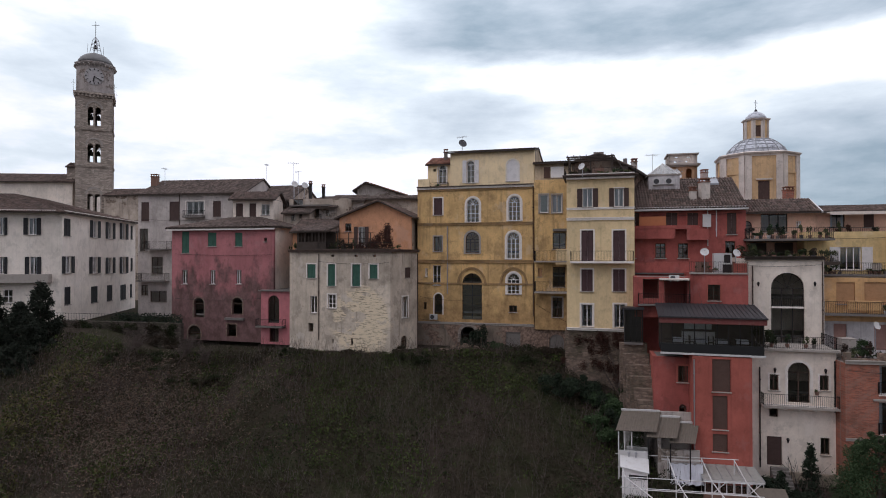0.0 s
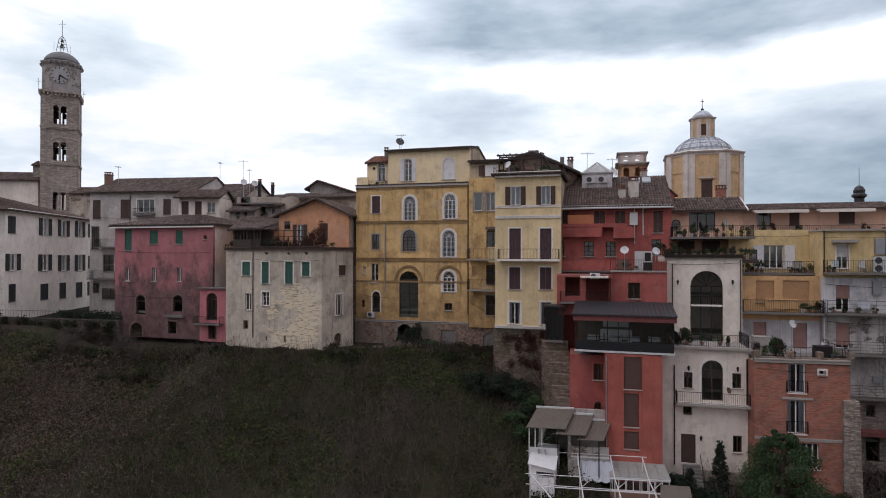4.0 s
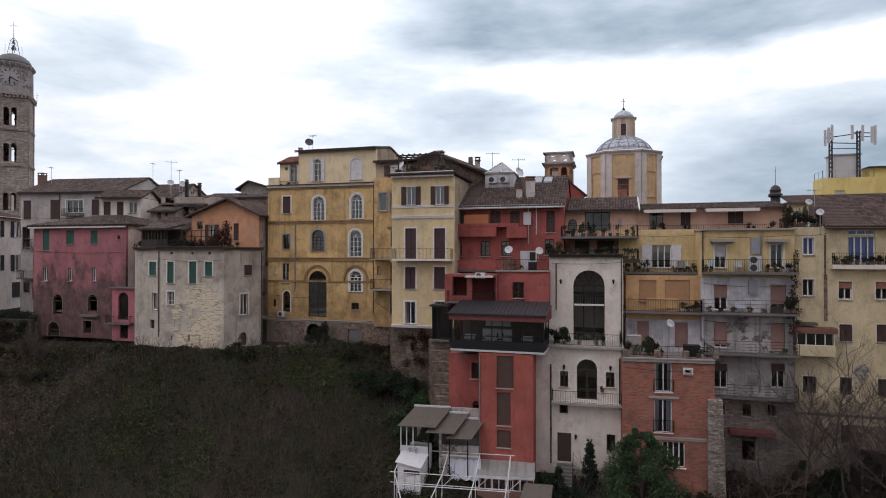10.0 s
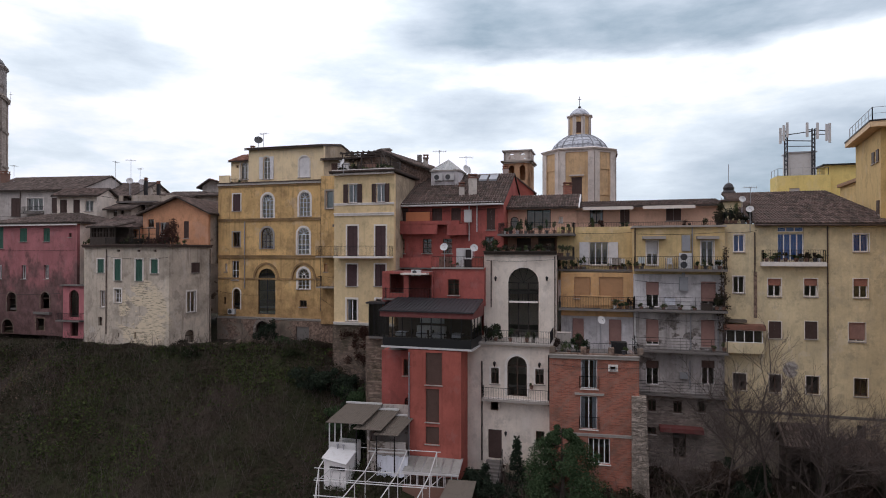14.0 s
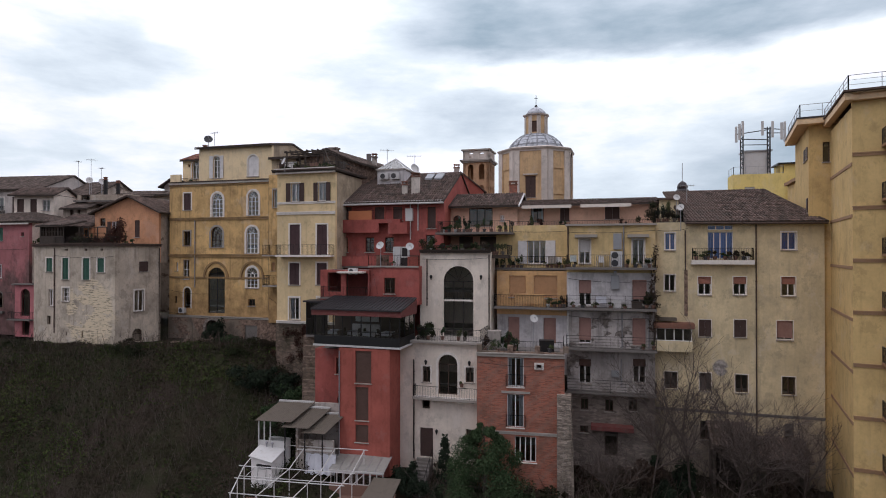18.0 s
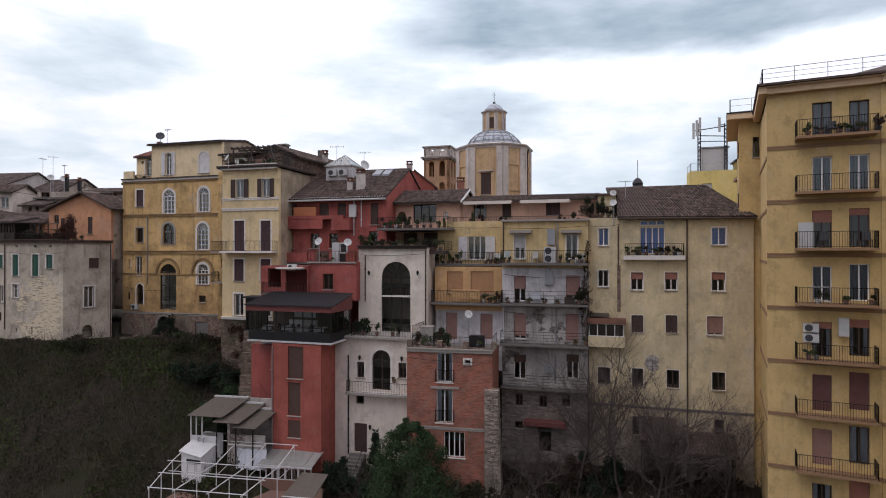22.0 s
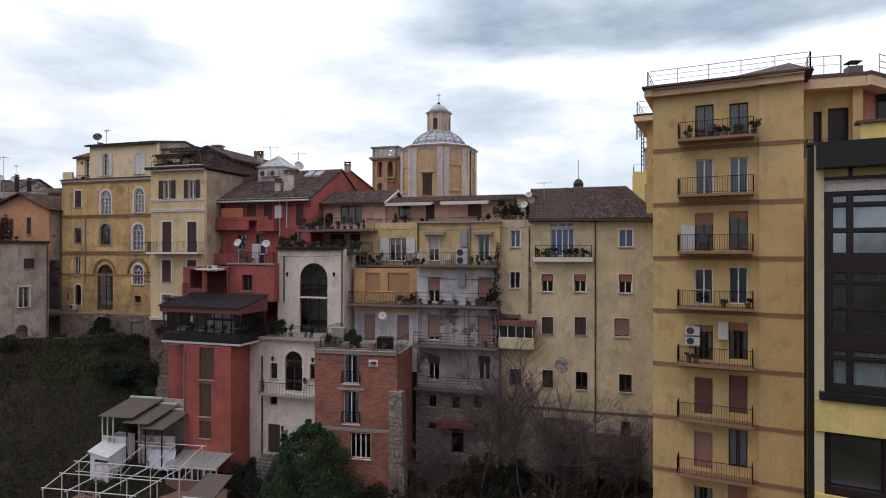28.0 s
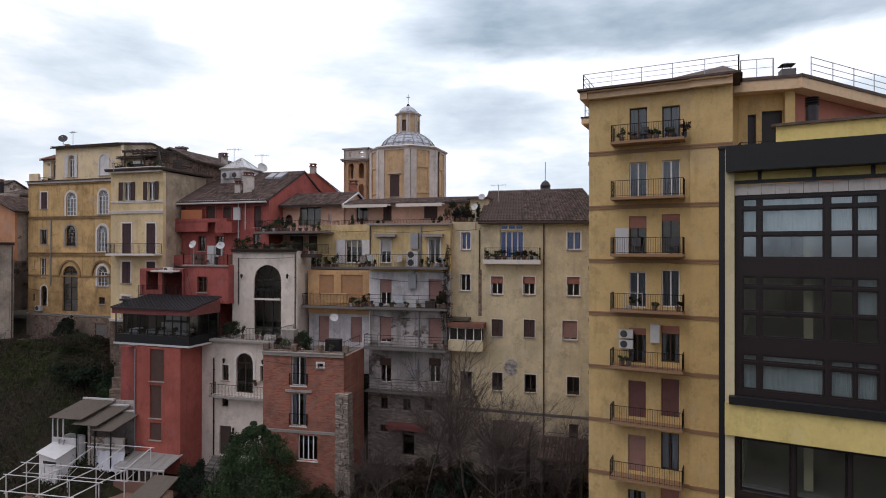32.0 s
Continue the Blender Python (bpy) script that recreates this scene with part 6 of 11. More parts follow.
# attic flat
at = House('attic_flat', 'peach attic flat behind planted roof terraces', 33.9, 53.98, 45.84, 50.78, 6, 20.6, 23.89, PEACH)
window(at, 1.46, 22.43, 2.65, 23.77, frame=BFRAME, cols=2, curtain=0.4)
window(at, 4.12, 22.4, 4.94, 23.72, shut='closed', leaf=SLATE_BROWN, panes=False)
window(at, 8.02, 22.54, 9.27, 23.74, shut='closed', leaf=SLATE_BROWN, panes=False)
at.finish()
shed(at, 24.0, 24.6, TILE, over=0.75, seed=14)
for a, b in ((0.9, 5.2), (6.0, 10.2)):
    slab(at, 'awning', AWNING, a, b, 0.9, 1.7, at.z1 - 0.22, at.z1 - 0.12)
    slab(at, 'valance', AWNING, a, b, 1.68, 1.72, at.z1 - 0.4, at.z1 - 0.12)

# peach attic
pt = House('peach_attic', 'peach penthouse with a wide glazed door above the terraces', 27.45, 53.02, 33.46, 51.41, 5, 19.6, 23.88, PEACH)
window(pt, 1.83, 21.96, 3.98, 23.58, frame=BFRAME, cols=3)
window(pt, 0.36, 21.99, 1.12, 22.96, frame=BFRAME, cols=1, arch=True)
window(pt, 4.67, 22.34, 5.06, 22.89, frame=WFRAME, cols=2, rows=2)
pt.finish()
shed(pt, 23.98, 25.05, TILE, over=0.75, seed=15)
g = Geo()
g.rod(pt.F.P(pt.F.L + 0.24, 0.8, 23.62), pt.F.P(pt.F.L + 0.24, -2.5, 25.0), 0.09, 4)
g.rod(pt.F.P(pt.F.L + 0.24, -2.5, 25.0), pt.F.P(pt.F.L + 0.24, -5.6, 23.7), 0.09, 4)
part('verge_board', g, WMETAL, pt.root)

# butter yellow house
pl = House('butter_yellow_house', 'pale butter-yellow plastered house with stained walls and blue windows', 44.22, 46.56, 55.62, 43.51, 9, 1.0, 21.95, PALE)
window(pl, 0.74, 19.77, 1.52, 21.14, frame=WFRAME, cols=2, trim=WFRAME, tw=0.05, curtain=1.0, blind=BLUE_SHEET)
window(pl, 3.85, 19.1, 5.67, 21.19, frame=WFRAME, cols=4, kind='balcony_door', sill=None, curtain=1.0, blind=BLUE_SHEET)
window(pl, 8.95, 19.78, 9.96, 21.13, frame=WFRAME, cols=2, trim=WFRAME, tw=0.06, curtain=1.0, blind=BLUE_SHEET)
window(pl, 0.69, 16.52, 1.51, 17.85, frame=WFRAME, trim=TRIM, tw=0.06)
window(pl, 3.17, 16.3, 4.09, 17.7, frame=WFRAME, roll=0.35, rollmat=ROLL_RUST, trim=TRIM, tw=0.06)
window(pl, 5.66, 16.34, 6.56, 17.72, frame=WFRAME, roll=0.35, rollmat=ROLL_RUST, trim=TRIM, tw=0.06)
window(pl, 8.94, 16.32, 9.88, 17.75, frame=WFRAME, roll=0.35, rollmat=ROLL_RUST, trim=TRIM, tw=0.06)
window(pl, 3.21, 13.06, 4.09, 14.38, shut='closed', leaf=SLATE_BROWN, panes=False, trim=TRIM, tw=0.05)
window(pl, 5.7, 13.11, 6.55, 14.45, shut='closed', leaf=SLATE_BROWN, panes=False, trim=TRIM, tw=0.05)
window(pl, 8.62, 13.02, 9.71, 14.46, roll=0.85, rollmat=ROLL_PINK, trim=TRIM, tw=0.05)
window(pl, 0.68, 8.89, 1.63, 10.22, frame=BFRAME, cols=2, trim=TRIM, tw=0.05)
window(pl, 3.24, 8.87, 4.08, 10.27, frame=BFRAME, cols=2, trim=TRIM, tw=0.05)
window(pl, 5.77, 8.9, 6.66, 10.28, frame=BFRAME, cols=2, trim=TRIM, tw=0.05)
window(pl, 8.96, 8.94, 9.86, 10.29, frame=BFRAME, cols=2, trim=TRIM, tw=0.05)
window(pl, 3.28, 5.12, 4.16, 6.56, frame=BFRAME, cols=2)
window(pl, 9.11, 4.95, 9.77, 6.76, frame=BFRAME, cols=1, kind='door', sill=None, panes=False)
window(pl, 3.85, 21.32, 5.67, 21.71, frame=WFRAME, cols=3, sill=None, curtain=1.0, blind=BLUE_SHEET)
slab(pl, 'ledge', TRIM, 2.63, 7.04, 0.001, 0.55, 18.67, 19.01)
part('railing', railing(pl.F, 2.75, 6.96, 0.0, 0.5, 19.01, 0.9, 0.16), IRON, pl.root)
pipe(pl, 7.23, 4.15, 21.89, None)
pipe(pl, 2.24, 18.22, 21.31, None)
slab(pl, 'patched_chase', BASEWALL, 2.16, 2.41, 0.001, 0.03, 14.6, 18.22)
band(pl, 7.18, 7.39, CONCRETE, 0.05)
slab(pl, 'enclosed_balcony', PALE, -0.06, 2.7, 0.001, 0.9, 11.93, 12.74)
g = Geo()
bars(g, pl.F, 0.03, 2.62, 0.86, 12.75, 13.73, 0.05, 0.06, 4, 1)
part('glazed_front', g, WFRAME, pl.root)
# dark sheet behind the glazing stands in for the unlit inside
slab(pl, 'inside_shade', WOODDARK, 0.03, 2.62, 0.25, 0.3, 12.75, 13.7)
slab(pl, 'glazing', GLASS, 0.03, 2.62, 0.82, 0.825, 12.75, 13.73)
slab(pl, 'tin_roof', TILE_RED, -0.14, 2.79, 0.001, 1.05, 13.73, 14.13)
slab(pl, 'awning_hood', CORRUG, 0.16, 1.55, 0.001, 0.7, 14.27, 14.49)
pl.finish()
F, L = pl.F, pl.F.L
tiled_roof(pl.root, F.P(2.2, 0.45, 21.95), F.P(L + 0.1, 0.45, 21.85), F.P(L - 2.2, -8, 25.15), F.P(1.2, -8, 25.15), TILE, seed=16, loose=300, gutter=True)

tiled_roof(pl.root, F.P(L + 0.1, 0.45, 21.85), F.P(L + 0.1, -9, 21.85), F.P(L - 2.2, -8, 25.15), F.P(L - 2.2, -8, 25.15), TILE, seed=116)

# apartment block
ap = House('apartment_block', 'mustard-yellow apartment block with brown bands and iron balconies', 52.76, 36.18, 58.12, 33.73, 9, -6.0, 28.53, APT)
# grey sheets behind some of these panes imitate the sky's reflection
window(ap, 2.38, 26.0, 3.38, 28.14, frame=BFRAME, cols=2, curtain=0.95, blind=PANE_SHEEN, kind='balcony_door', sill=None)
window(ap, 4.21, 25.88, 5.19, 28.06, frame=BFRAME, cols=2, curtain=0.95, blind=PANE_SHEEN, kind='balcony_door', sill=None)
balcony(ap, 1.47, 5.47, 26.06, out=1.05, h=0.95, thick=0.15, mat=APT_BAND)
window(ap, 2.37, 22.8, 3.37, 24.93, frame=WFRAME, cols=2, rows=1, curtain=0.95, blind=PANE_SHEEN, kind='balcony_door', sill=None)
window(ap, 4.2, 22.75, 5.18, 24.93, frame=WFRAME, cols=2, curtain=0.95, blind=PANE_SHEEN, kind='balcony_door', sill=None)
balcony(ap, 1.46, 5.46, 22.81, out=1.05, h=0.95, thick=0.15, mat=APT_BAND)
window(ap, 2.36, 19.53, 3.35, 21.73, frame=BFRAME, cols=2, roll=0.3, rollmat=ROLL_RUST, kind='balcony_door', sill=None)
window(ap, 4.19, 19.56, 5.17, 21.8, frame=BFRAME, cols=2, roll=0.15, rollmat=ROLL_RUST, kind='balcony_door', sill=None)
balcony(ap, 1.45, 5.44, 19.5, out=1.05, h=0.95, thick=0.15, mat=APT_BAND)
window(ap, 2.35, 16.33, 3.34, 18.43, frame=WFRAME, cols=2, curtain=0.95, blind=PANE_SHEEN, kind='balcony_door', sill=None)
window(ap, 4.18, 16.43, 5.16, 18.58, frame=WFRAME, cols=2, curtain=0.9, blind=PANE_SHEEN, kind='balcony_door', sill=None)
balcony(ap, 1.44, 5.43, 16.26, out=1.05, h=0.95, thick=0.15, mat=APT_BAND)
window(ap, 2.34, 13.07, 3.33, 15.13, frame=BFRAME, cols=2, roll=0.17, rollmat=ROLL_RUST, curtain=0.5, kind='balcony_door', sill=None)
window(ap, 4.17, 13.24, 5.15, 15.36, frame=BFRAME, cols=2, roll=0.2, rollmat=ROLL_RUST, curtain=0.5, kind='balcony_door', sill=None)
balcony(ap, 1.43, 5.42, 12.96, out=1.05, h=0.95, thick=0.15, mat=APT_BAND)
window(ap, 2.33, 9.88, 3.32, 12.01, roll=1.0, rollmat=ROLL_PLUM, kind='balcony_door', sill=None)
window(ap, 4.16, 10.13, 5.14, 12.3, roll=1.0, rollmat=ROLL_PLUM, kind='balcony_door', sill=None)
balcony(ap, 1.42, 5.41, 9.72, out=1.05, h=0.95, thick=0.15, mat=APT_BAND)
window(ap, 2.32, 6.69, 3.31, 8.81, roll=1.0, rollmat=ROLL_PINK, kind='balcony_door', sill=None)
window(ap, 4.15, 7.01, 5.13, 9.18, frame=BFRAME, cols=2, curtain=0.8, kind='balcony_door', sill=None)
balcony(ap, 1.41, 5.4, 6.49, out=1.05, h=0.95, thick=0.15, mat=APT_BAND)
window(ap, 2.31, 3.43, 3.3, 5.56, frame=BFRAME, cols=2, curtain=0.6, kind='balcony_door', sill=None)
window(ap, 4.14, 3.83, 5.12, 6.0, frame=BFRAME, cols=2, roll=0.5, rollmat=ROLL_RUST, kind='balcony_door', sill=None)
balcony(ap, 1.4, 5.39, 3.19, out=1.05, h=0.95, thick=0.15, mat=APT_BAND)
band(ap, 25.47, 25.7, APT_BAND, 0.05)
band(ap, 22.18, 22.42, APT_BAND, 0.05)
band(ap, 18.96, 19.2, APT_BAND, 0.05)
band(ap, 15.78, 16.02, APT_BAND, 0.05)
band(ap, 12.57, 12.8, APT_BAND, 0.05)
band(ap, 9.36, 9.59, APT_BAND, 0.05)
band(ap, 6.18, 6.42, APT_BAND, 0.05)
band(ap, 28.86, 29.3, SOFFIT, 0.4)
ap.finish()

# apartment bay
ap2 = House('apartment_bay', 'mustard-yellow stair bay of the apartment block', 57.9, 33.7, 59.89, 32.79, 8, -6.0, 28.53, APT)
band(ap2, 25.47, 25.7, APT_BAND, 0.05)
band(ap2, 22.18, 22.42, APT_BAND, 0.05)
band(ap2, 18.96, 19.2, APT_BAND, 0.05)
band(ap2, 15.78, 16.02, APT_BAND, 0.05)
band(ap2, 12.57, 12.8, APT_BAND, 0.05)
band(ap2, 9.36, 9.59, APT_BAND, 0.05)
band(ap2, 6.18, 6.42, APT_BAND, 0.05)
band(ap2, 28.86, 29.3, SOFFIT, 0.4)
ap2.finish()
for h in (ap, ap2):
    slab(h, 'frieze', APT, 0.0, h.F.L, -0.3, -0.002, h.z1, 29.28)
slab(ap, 'roof_slab', TILE, -0.55, ap.F.L + ap2.F.L + 0.2, -9.5, 0.8, ap.z1 + 0.78, ap.z1 + 0.9)
slab(ap, 'soffit', SOFFIT, -0.45, -0.01, -9.3, 0.55, ap.z1 + 0.34, ap.z1 + 0.775)
F, L = ap.F, ap.F.L + ap2.F.L + 0.5
g = Geo()
z = ap.z1 + 0.902
for a, b in ((F.P(3.7, 0.3, z), F.P(L - 0.2, 0.3, z)), (F.P(L - 0.2, 0.3, z), F.P(L - 0.2, -9.2, z)), (F.P(L - 0.2, -9.2, z), F.P(3.7, -9.2, z)), (F.P(3.7, -9.2, z), F.P(3.7, 0.3, z))):
    g.face([a, b, F.P(L * 0.86, -2.4, z + 1.25)])
part('hip_roof', g, TILE_GREY, ap.root)
part('roof_railing', railing(ap.F, -0.25, ap.F.L + ap2.F.L + 0.1, -9, 0.4, ap.z1 + 0.9, 0.95, 1.5, 0.02, sides=(True, True), mids=2), STEEL, ap.root)
for a in range(7):
    slab(ap, 'side_band', APT_BAND, -0.05, 0.0, -9, 0.0, ap.z1 - 3.62 - 3.19 * a, ap.z1 - 3.42 - 3.19 * a)

# office block
of = House('office_block', 'lemon-yellow office block with dark glazed bands', 57.04, 26.35, 67.79, 20.76, 12, -8.0, 22.17, DARK, side=YPIER)
window(of, 0.29, 21.57, 0.9, 21.96, frame=DARK, cols=1, sill=None, deep=0.06, pane=COATED, curtain=1.0, blind=BLIND)
window(of, 0.29, 20.45, 0.9, 21.47, frame=DARK, cols=1, sill=None, deep=0.06, pane=COATED, curtain=1.0, blind=BLIND)
window(of, 0.29, 19.36, 0.9, 20.35, frame=DARK, cols=1, sill=None, deep=0.06, pane=COATED)
window(of, 1.03, 21.57, 3.34, 21.96, frame=DARK, cols=1, sill=None, deep=0.06, pane=COATED, curtain=1.0, blind=BLIND)
window(of, 1.03, 20.45, 3.34, 21.47, frame=DARK, cols=1, sill=None, deep=0.06, pane=COATED, curtain=1.0, blind=BLIND)
window(of, 1.03, 19.36, 3.34, 20.35, frame=DARK, cols=1, sill=None, deep=0.06, pane=COATED)
window(of, 3.52, 21.57, 4.36, 21.96, frame=DARK, cols=1, sill=None, deep=0.06, pane=COATED, curtain=1.0, blind=BLIND)
window(of, 3.52, 20.45, 4.36, 21.47, frame=DARK, cols=1, sill=None, deep=0.06, pane=COATED, curtain=1.0, blind=BLIND)
window(of, 3.52, 19.36, 4.36, 20.35, frame=DARK, cols=1, sill=None, deep=0.06, pane=COATED)
window(of, 4.42, 21.57, 5.18, 21.96, frame=DARK, cols=1, sill=None, deep=0.06, pane=COATED, curtain=1.0, blind=BLIND)
window(of, 4.42, 20.45, 5.18, 21.47, frame=DARK, cols=1, sill=None, deep=0.06, pane=COATED, curtain=1.0, blind=BLIND)
window(of, 4.42, 19.36, 5.18, 20.35, frame=DARK, cols=1, sill=None, deep=0.06, pane=COATED)
window(of, 5.36, 21.57, 6.84, 21.96, frame=DARK, cols=1, sill=None, deep=0.06, pane=COATED, curtain=1.0, blind=BLIND)
window(of, 5.36, 20.45, 6.84, 21.47, frame=DARK, cols=1, sill=None, deep=0.06, pane=COATED, curtain=1.0, blind=BLIND)
window(of, 5.36, 19.36, 6.84, 20.35, frame=DARK, cols=1, sill=None, deep=0.06, pane=COATED)
window(of, 7.01, 21.57, 8.64, 21.96, frame=DARK, cols=1, sill=None, deep=0.06, pane=COATED, curtain=1.0, blind=BLIND)
window(of, 7.01, 20.45, 8.64, 21.47, frame=DARK, cols=1, sill=None, deep=0.06, pane=COATED, curtain=1.0, blind=BLIND)
window(of, 7.01, 19.36, 8.64, 20.35, frame=DARK, cols=1, sill=None, deep=0.06, pane=COATED)
window(of, 8.79, 21.57, 10.3, 21.96, frame=DARK, cols=1, sill=None, deep=0.06, pane=COATED, curtain=1.0, blind=BLIND)
window(of, 8.79, 20.45, 10.3, 21.47, frame=DARK, cols=1, sill=None, deep=0.06, pane=COATED, curtain=1.0, blind=BLIND)
window(of, 8.79, 19.36, 10.3, 20.35, frame=DARK, cols=1, sill=None, deep=0.06, pane=COATED)
window(of, 10.45, 21.57, 11.85, 21.96, frame=DARK, cols=1, sill=None, deep=0.06, pane=COATED, curtain=1.0, blind=BLIND)
window(of, 10.45, 20.45, 11.85, 21.47, frame=DARK, cols=1, sill=None, deep=0.06, pane=COATED, curtain=1.0, blind=BLIND)
window(of, 10.45, 19.36, 11.85, 20.35, frame=DARK, cols=1, sill=None, deep=0.06, pane=COATED)
window(of, 0.29, 18.17, 0.9, 18.57, frame=DARK, cols=1, sill=None, deep=0.06, pane=COATED)
window(of, 0.29, 17.03, 0.9, 18.07, frame=DARK, cols=1, sill=None, deep=0.06, pane=COATED)
window(of, 0.29, 15.92, 0.9, 16.93, frame=DARK, cols=1, sill=None, deep=0.06, pane=COATED)
window(of, 1.03, 18.17, 3.34, 18.57, frame=DARK, cols=1, sill=None, deep=0.06, pane=COATED)
window(of, 1.03, 17.03, 3.34, 18.07, frame=DARK, cols=1, sill=None, deep=0.06, pane=COATED)
window(of, 1.03, 15.92, 3.34, 16.93, frame=DARK, cols=1, sill=None, deep=0.06, pane=COATED)
window(of, 3.52, 18.17, 4.36, 18.57, frame=DARK, cols=1, sill=None, deep=0.06, pane=COATED)
window(of, 3.52, 17.03, 4.36, 18.07, frame=DARK, cols=1, sill=None, deep=0.06, pane=COATED)
window(of, 3.52, 15.92, 4.36, 16.93, frame=DARK, cols=1, sill=None, deep=0.06, pane=COATED)
window(of, 4.42, 18.17, 5.18, 18.57, frame=DARK, cols=1, sill=None, deep=0.06, pane=COATED, curtain=1.0, blind=BLIND)
window(of, 4.42, 17.03, 5.18, 18.07, frame=DARK, cols=1, sill=None, deep=0.06, pane=COATED, curtain=1.0, blind=BLIND)
window(of, 4.42, 15.92, 5.18, 16.93, frame=DARK, cols=1, sill=None, deep=0.06, pane=COATED)
window(of, 5.36, 18.17, 6.84, 18.57, frame=DARK, cols=1, sill=None, deep=0.06, pane=COATED, curtain=1.0, blind=BLIND)
window(of, 5.36, 17.03, 6.84, 18.07, frame=DARK, cols=1, sill=None, deep=0.06, pane=COATED, curtain=1.0, blind=BLIND)
window(of, 5.36, 15.92, 6.84, 16.93, frame=DARK, cols=1, sill=None, deep=0.06, pane=COATED)
window(of, 7.01, 18.17, 8.64, 18.57, frame=DARK, cols=1, sill=None, deep=0.06, pane=COATED, curtain=1.0, blind=BLIND)
window(of, 7.01, 17.03, 8.64, 18.07, frame=DARK, cols=1, sill=None, deep=0.06, pane=COATED, curtain=1.0, blind=BLIND)
window(of, 7.01, 15.92, 8.64, 16.93, frame=DARK, cols=1, sill=None, deep=0.06, pane=COATED)
window(of, 8.79, 18.17, 10.3, 18.57, frame=DARK, cols=1, sill=None, deep=0.06, pane=COATED, curtain=1.0, blind=BLIND)
window(of, 8.79, 17.03, 10.3, 18.07, frame=DARK, cols=1, sill=None, deep=0.06, pane=COATED, curtain=1.0, blind=BLIND)
window(of, 8.79, 15.92, 10.3, 16.93, frame=DARK, cols=1, sill=None, deep=0.06, pane=COATED)
window(of, 10.45, 18.17, 11.85, 18.57, frame=DARK, cols=1, sill=None, deep=0.06, pane=COATED, curtain=1.0, blind=BLIND)
window(of, 10.45, 17.03, 11.85, 18.07, frame=DARK, cols=1, sill=None, deep=0.06, pane=COATED, curtain=1.0, blind=BLIND)
window(of, 10.45, 15.92, 11.85, 16.93, frame=DARK, cols=1, sill=None, deep=0.06, pane=COATED)
window(of, 0.29, 14.86, 0.9, 15.17, frame=DARK, cols=1, sill=None, deep=0.06, pane=COATED, curtain=1.0, blind=BLIND)
window(of, 0.29, 13.62, 0.9, 14.76, frame=DARK, cols=1, sill=None, deep=0.06, pane=COATED, curtain=1.0, blind=BLIND)
window(of, 1.03, 14.86, 3.34, 15.17, frame=DARK, cols=1, sill=None, deep=0.06, pane=COATED, curtain=1.0, blind=BLIND)
window(of, 1.03, 13.62, 3.34, 14.76, frame=DARK, cols=1, sill=None, deep=0.06, pane=COATED, curtain=1.0, blind=BLIND)
window(of, 3.52, 14.86, 4.36, 15.17, frame=DARK, cols=1, sill=None, deep=0.06, pane=COATED, curtain=1.0, blind=BLIND)
window(of, 3.52, 13.62, 4.36, 14.76, frame=DARK, cols=1, sill=None, deep=0.06, pane=COATED, curtain=1.0, blind=BLIND)
window(of, 4.42, 14.86, 5.18, 15.17, frame=DARK, cols=1, sill=None, deep=0.06, pane=COATED, curtain=1.0, blind=BLIND)
window(of, 4.42, 13.62, 5.18, 14.76, frame=DARK, cols=1, sill=None, deep=0.06, pane=COATED, curtain=1.0, blind=BLIND)
window(of, 5.36, 14.86, 6.84, 15.17, frame=DARK, cols=1, sill=None, deep=0.06, pane=COATED, curtain=1.0, blind=BLIND)
window(of, 5.36, 13.62, 6.84, 14.76, frame=DARK, cols=1, sill=None, deep=0.06, pane=COATED, curtain=1.0, blind=BLIND)
window(of, 7.01, 14.86, 8.64, 15.17, frame=DARK, cols=1, sill=None, deep=0.06, pane=COATED, curtain=1.0, blind=BLIND)
window(of, 7.01, 13.62, 8.64, 14.76, frame=DARK, cols=1, sill=None, deep=0.06, pane=COATED, curtain=1.0, blind=BLIND)
window(of, 8.79, 14.86, 10.3, 15.17, frame=DARK, cols=1, sill=None, deep=0.06, pane=COATED, curtain=1.0, blind=BLIND)
window(of, 8.79, 13.62, 10.3, 14.76, frame=DARK, cols=1, sill=None, deep=0.06, pane=COATED, curtain=1.0, blind=BLIND)
window(of, 10.45, 14.86, 11.85, 15.17, frame=DARK, cols=1, sill=None, deep=0.06, pane=COATED, curtain=1.0, blind=BLIND)
window(of, 10.45, 13.62, 11.85, 14.76, frame=DARK, cols=1, sill=None, deep=0.06, pane=COATED, curtain=1.0, blind=BLIND)
window(of, 0.22, 9.14, 2.15, 11.41, frame=DARK, cols=1, sill=None, deep=0.3, pane=COATED)
window(of, 2.31, 9.14, 4.13, 11.41, frame=DARK, cols=1, sill=None, deep=0.3, pane=COATED)
window(of, 4.28, 9.14, 5.96, 11.41, frame=DARK, cols=1, sill=None, deep=0.3, pane=COATED)
window(of, 6.14, 9.14, 8.63, 11.41, frame=DARK, cols=1, sill=None, deep=0.3, pane=COATED)
# tall yellow upright box standing behind the glass
slab(of, 'inner_upright', YPIER, 2.64, 2.98, -1.1, -0.75, -7, 22)
of.finish()
slab(of, 'edge_flashing', BLACKBAND, -0.62, -0.37, -0.5, 0.24, -8, 24.1)
slab(of, 'pier', YPIER, -0.368, 0.0, -0.5, 0.25, -8, 24.2)
slab(of, 'pier_cap', SEAM, -0.66, 0.0, -0.55, 0.3, 24.202, 24.3)
slab(of, 'render_band', YPANEL, -0.37, of.F.L, 0.255, 0.45, 11.63, 13.02)
slab(of, 'sill_rail', BLACKBAND, -0.2, of.F.L, 0.26, 0.62, 13.02, 13.36)
